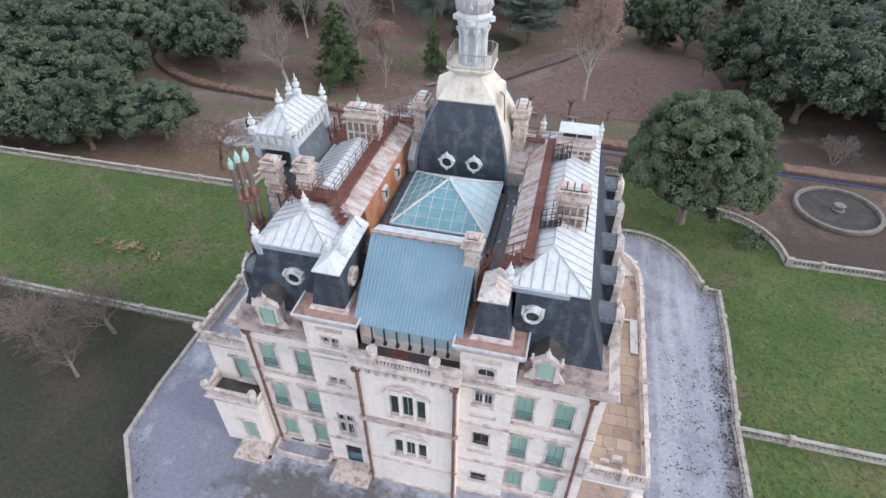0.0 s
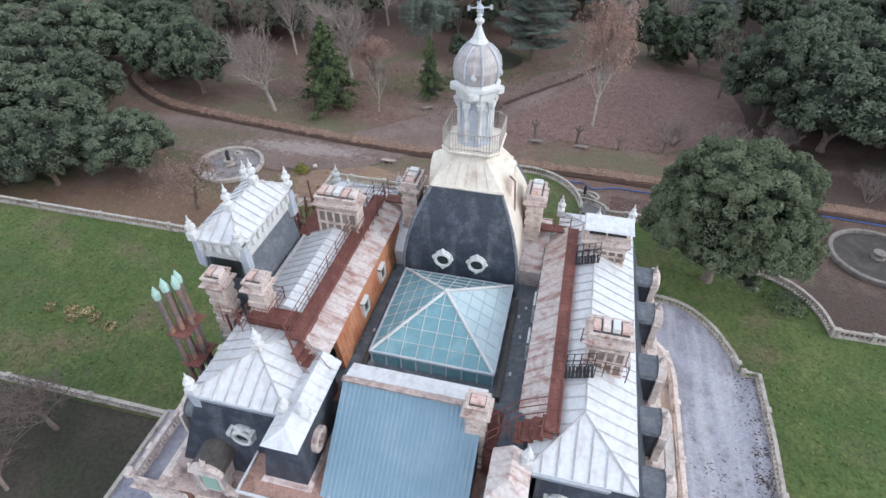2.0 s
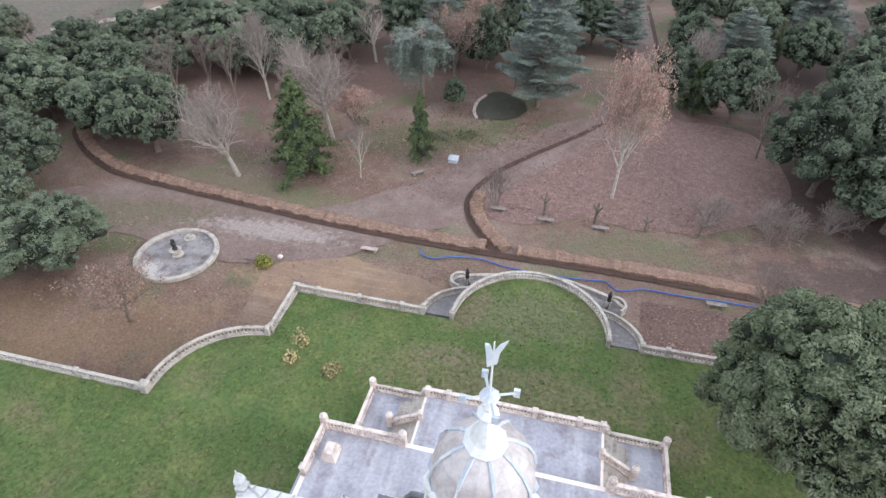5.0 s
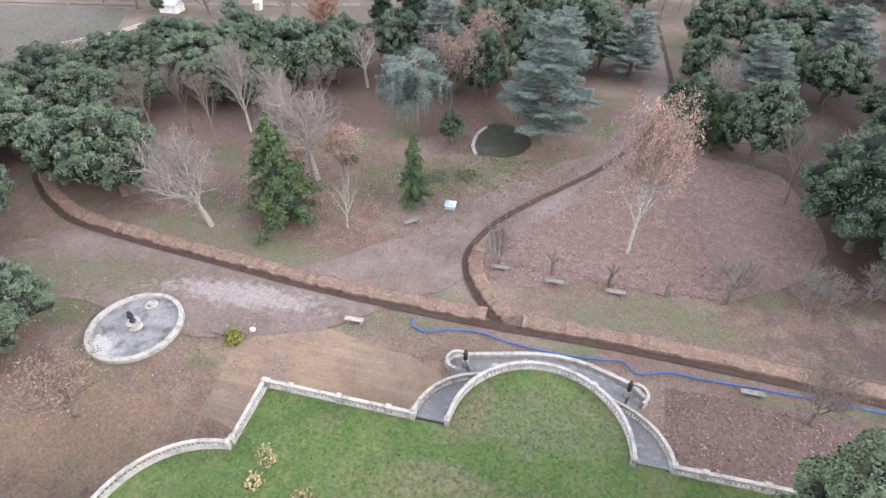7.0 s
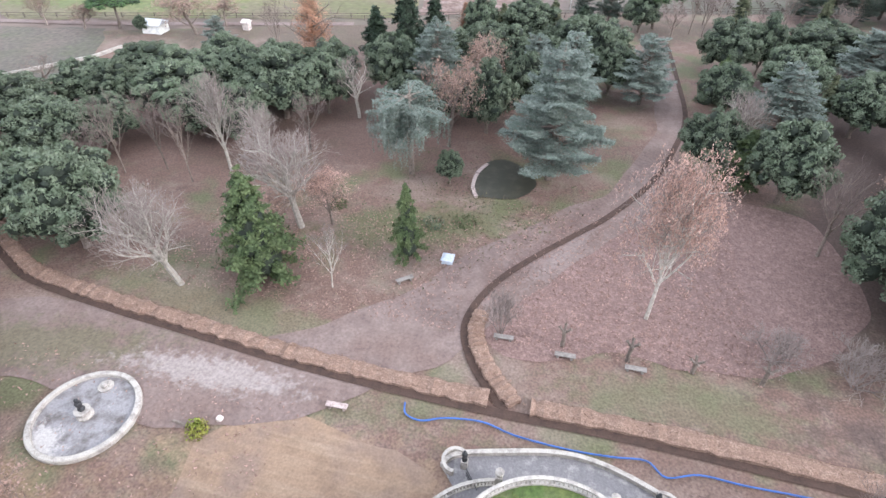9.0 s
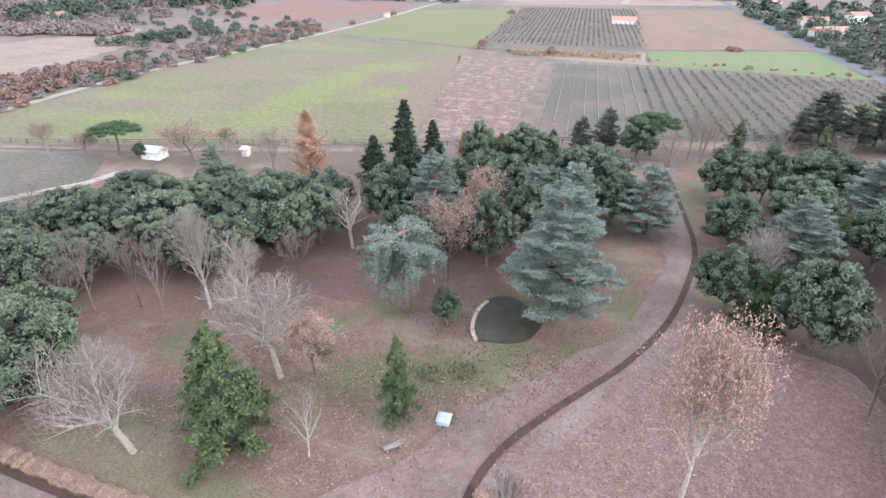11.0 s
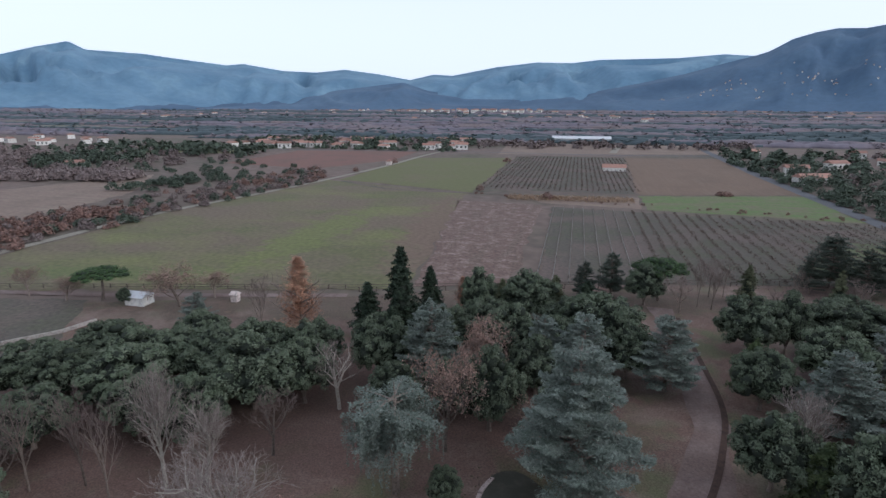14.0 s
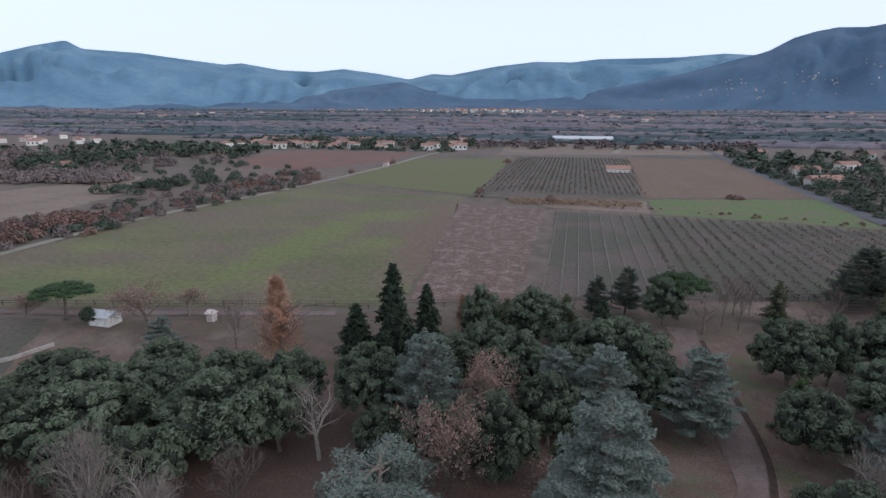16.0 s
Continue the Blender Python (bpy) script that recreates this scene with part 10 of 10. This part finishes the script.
woods("field_bushes", [(x, y, w, h) for x, y, w, h in ((-150, 480, 5, 6), (-58, 350, 5, 4), (-20, 330, 6, 4), (70, 365, 9, 2), (-64, 520, 6, 4), (-160, 420, 5, 4))] + scatter(50, quad((-60, 338), (110, 300), (110, 308), (-60, 345)), 16, (1.0, 2.4), (0.8, 1.8)), WOOD_RUST, "russet bushes on field edges", 11)


# houses
def house(x, y, rz, w, d, h, label, first=None, group="village houses"):
    if first:
        return copy_thing(first, pose(x, y, 0, 0, 0, rz))
    t = thing("house", (0, 0, 0), label, "house", group)
    part("wall", Shape().box(-w / 2, -d / 2, 0, w / 2, d / 2, h), HOUSE_WALL, t)
    r = Shape().add([(-w / 2 - 0.5, -d / 2 - 0.5, h), (w / 2 + 0.5, -d / 2 - 0.5, h), (w / 2 + 0.5, d / 2 + 0.5, h), (-w / 2 - 0.5, d / 2 + 0.5, h), (-w / 2 - 0.5, 0, h + d * 0.24), (w / 2 + 0.5, 0, h + d * 0.24)], [(0, 1, 5, 4), (2, 3, 4, 5), (0, 4, 3), (1, 2, 5), (0, 3, 2, 1)])
    part("roof", r, ROOF_TILE, t, "terracotta tiled roof")
    for i in range(3):
        a = -w / 2 + w * (i + 0.3) / 3
        part("window", Shape().box(a, -d / 2 - 0.05, h * 0.35, a + w * 0.12, -d / 2 + 0.05, h * 0.75), DARK_GLASS, t)
    t.matrix_basis = pose(x, y, 0, 0, 0, rz)
    return t


homes = [house(-377, 663, 10, 13, 9, 5, "white village house with a terracotta roof"), house(-274, 652, -20, 11, 8, 4, "low white village house with a tiled roof"), house(-217, 664, 30, 14, 9, 5.5, "long white village house with a tiled roof")]
r = random.Random(8)
for i in range(62):
    if i < 34:
        x, y = r.uniform(-410, -130), r.uniform(618, 770)
    elif i < 46:
        x, y = r.uniform(-780, -600), r.uniform(560, 720)
    elif i < 56:
        x, y = r.uniform(135, 330), r.uniform(380, 640)
    else:
        x, y = r.uniform(300, 560), r.uniform(560, 820)
    house(x, y, r.uniform(-40, 40), 0, 0, 0, "", homes[i % 3])
for i in range(120):
    k = r.random()
    x, y = (r.uniform(-700, -160), r.uniform(2450, 2650)) if k < 0.6 else (r.uniform(-1500, 900), r.uniform(1500, 2600))
    h = copy_thing(homes[i % 3], pose(x, y, 0, 0, 0, r.uniform(-40, 40)))
    h.matrix_basis = Matrix.LocRotScale((x, y, rise(x, y)), Euler((0, 0, r.uniform(-1, 1))), (1.2, 1.2, 2.2 if k < 0.6 else 1.3))
house(-374, 392, 25, 12, 8, 4.5, "white flat-fronted house among pines", None, "roadside houses")
house(134, 430, 20, 20, 10, 4, "large low white house beside the road", None, "roadside houses")
barn = thing("barn", (20, 473, 0), "low white farm barn with a red roof", "barn")
part("wall", Shape().box(12, 470, 0, 28, 477, 2.6), HOUSE_WALL, barn)
part("roof", Shape().add([(11.5, 469.5, 2.6), (28.5, 469.5, 2.6), (28.5, 477.5, 2.6), (11.5, 477.5, 2.6), (11.5, 474, 5), (28.5, 474, 5)], [(0, 1, 5, 4), (2, 3, 4, 5), (0, 4, 3), (1, 2, 5), (0, 3, 2, 1)]), ROOF_TILE, barn, "red tiled roof")
shed = thing("shed", (-4, 812, 0), "long white agricultural shed at the wood's edge", "shed")
part("wall", Shape().box(-40, 806, 0, 34, 826, 5), WHITE_PAINT, shed)
part("roof", Shape().add([(-41, 805, 5), (35, 805, 5), (35, 827, 5), (-41, 827, 5), (-41, 816, 8), (35, 816, 8)], [(0, 1, 5, 4), (2, 3, 4, 5), (0, 4, 3), (1, 2, 5), (0, 3, 2, 1)]), ZINC, shed)
hut = thing("hut", (-153, 473, 0), "small stone field hut by the track", "hut")
part("wall", Shape().box(-155, 471, 0, -151, 475, 3), TRIM, hut)
part("roof", Shape().frustum((-155.4, 470.6, -150.6, 475.4), 3, (-153.4, 472.6, -152.6, 473.4), 4.4), ROOF_TILE, hut)
cot = thing("cottage", (-105.5, 151.9, 0), "small white cottage with pale roof at the park edge", "cottage")
part("wall", Shape().box(-108, 150.2, 0, -103, 153.8, 2.2), HOUSE_WALL, cot)
part("roof", Shape().add([(-108.3, 149.8, 2.2), (-102.7, 149.8, 2.2), (-102.7, 154.2, 2.2), (-108.3, 154.2, 2.2), (-108.3, 152, 3.2), (-102.7, 152, 3.2)], [(0, 1, 5, 4), (2, 3, 4, 5), (0, 4, 3), (1, 2, 5), (0, 3, 2, 1)]), ZINC, cot)
hut2 = thing("garden_shed", (-84.6, 158.7, 0), "small pale shed at the park edge", "shed")
part("wall", Shape().box(-85.2, 158.0, 0, -83.6, 159.6, 1.9), TRIM, hut2)
part("roof", Shape().frustum((-85.5, 157.7, -83.3, 159.9), 1.9, (-85.2, 158.6, -83.6, 158.9), 2.6), TRIM, hut2)
shed_wall = Shape()
run_box(shed_wall, [(-120, 118), (-108, 133), (-106, 140)], 0.4, 0, 0.8)
solid("wall_paddock", shed_wall, GARDEN_STONE, "pale stone wall beside the paddock", "wall", kind="structure")


# hills round the valley, with painted blue haze
def slope(profile, r0, r1, rough, seed, a, f):
    """Height of a hillside at bearing a, f of the way from its foot to its ridge."""
    top = 45.0 + r1 * math.tan(radians(float(np.interp(a, [p[0] for p in profile], [p[1] for p in profile]))))
    spur = sum((0.32 - abs(noise.noise(Vector((a / w + (4.0 / w) * f * math.sin(a * 0.3 + seed), f * (2.0 + 3.0 / w), seed + w))))) * k for w, k in ((6.0, 1.1), (2.6, 0.6), (1.1, 0.22)))
    return max(0.0, top * min(f ** 1.15 * (1 + rough * spur * math.sin(math.pi * f) ** 0.9), 0.3 + 0.7 * f))


def hills(name, profile, r0, r1, mat, label, rough, seed, a0=-180, a1=180, step=0.3):
    n, m = int((a1 - a0) / step), 22
    verts = []
    for i in range(n + 1):
        a = a0 + (a1 - a0) * i / n
        for j in range(m + 1):
            rad = r0 + (r1 - r0) * j / m
            z = -2.0 if j == 0 else slope(profile, r0, r1, rough, seed, a, j / m)
            verts.append((rad * math.sin(radians(a)), 45 + rad * math.cos(radians(a)), z))
    s = Shape().add(verts, [(i * (m + 1) + j, (i + 1) * (m + 1) + j, (i + 1) * (m + 1) + j + 1, i * (m + 1) + j + 1) for i in range(n) for j in range(m)])
    return tagged(new(name, s.mesh(name, mat, True)), label, "hills", kind="structure")


ridge = [(-180, 3.0), (-120, 3.5), (-80, 3.2), (-60, 3.4), (-50.6, 3.9), (-48.3, 4.6), (-46, 5.15), (-44.9, 4.55), (-40.7, 4.4), (-37.2, 4.0), (-33.9, 3.65), (-32.4, 3.8), (-28.9, 3.25), (-25.8, 3.15), (-23.1, 3.45), (-19.8, 3.05), (-16.8, 2.53), (-14.5, 3.05), (-12.6, 2.95), (-8.2, 3.75), (-4.4, 4.15), (-1.1, 4.05), (1.5, 4.3), (8.4, 4.3), (12.1, 4.5), (14.3, 4.3), (20, 4.2), (60, 3.5), (120, 3.2), (180, 3.0)]
hills("backdrop_hills", ridge, 3000, 4450, HILL, "long wooded hills closing the valley, painted haze-blue", 1.25, 2.0)
near = [(-60, 0.3), (-34, 0.5), (-28, 0.9), (-24, 1.5), (-20, 2.0), (-17.5, 2.3), (-15, 1.5), (-11, 0.9), (-6, 0.9), (0, 1.2), (5, 2.1), (9, 2.9), (12, 3.7), (14.5, 4.3), (15.5, 4.6), (17.1, 5.5), (18.6, 5.92), (20.1, 6.15), (22.0, 6.03), (24, 6.3), (30, 6.0), (45, 4.5), (70, 2.0)]
hills("backdrop_slope", near, 2600, 3600, HILL_NEAR, "dark mountain slope with scattered houses, painted haze-blue", 0.6, 7.0, -60, 70)
r = random.Random(3)
for i in range(110):
    if i < 64:
        a, f = r.uniform(7, 26), min(0.6, max(0.2, r.gauss(0.4, 0.07)))
        rad = 2600 + 1000 * f
        z = slope(near, 2600, 3600, 0.6, 7.0, a, f)
        size = (0.42, 0.42, 1.15)
    else:
        a, f = r.gauss(-18, 3.5), r.uniform(0.0, 0.16)
        rad = 2640 + 1000 * f
        z = max(slope(near, 2600, 3600, 0.6, 7.0, a, f + 0.04), rise(0, 45 + rad))
        size = (0.8, 0.8, 1.6)
    h = copy_thing(homes[i % 3], pose(0, 0, 0))
    h.matrix_basis = Matrix.LocRotScale((rad * math.sin(radians(a)), 45 + rad * math.cos(radians(a)), z - 2), Euler((0, 0, r.uniform(-0.5, 0.5))), size)
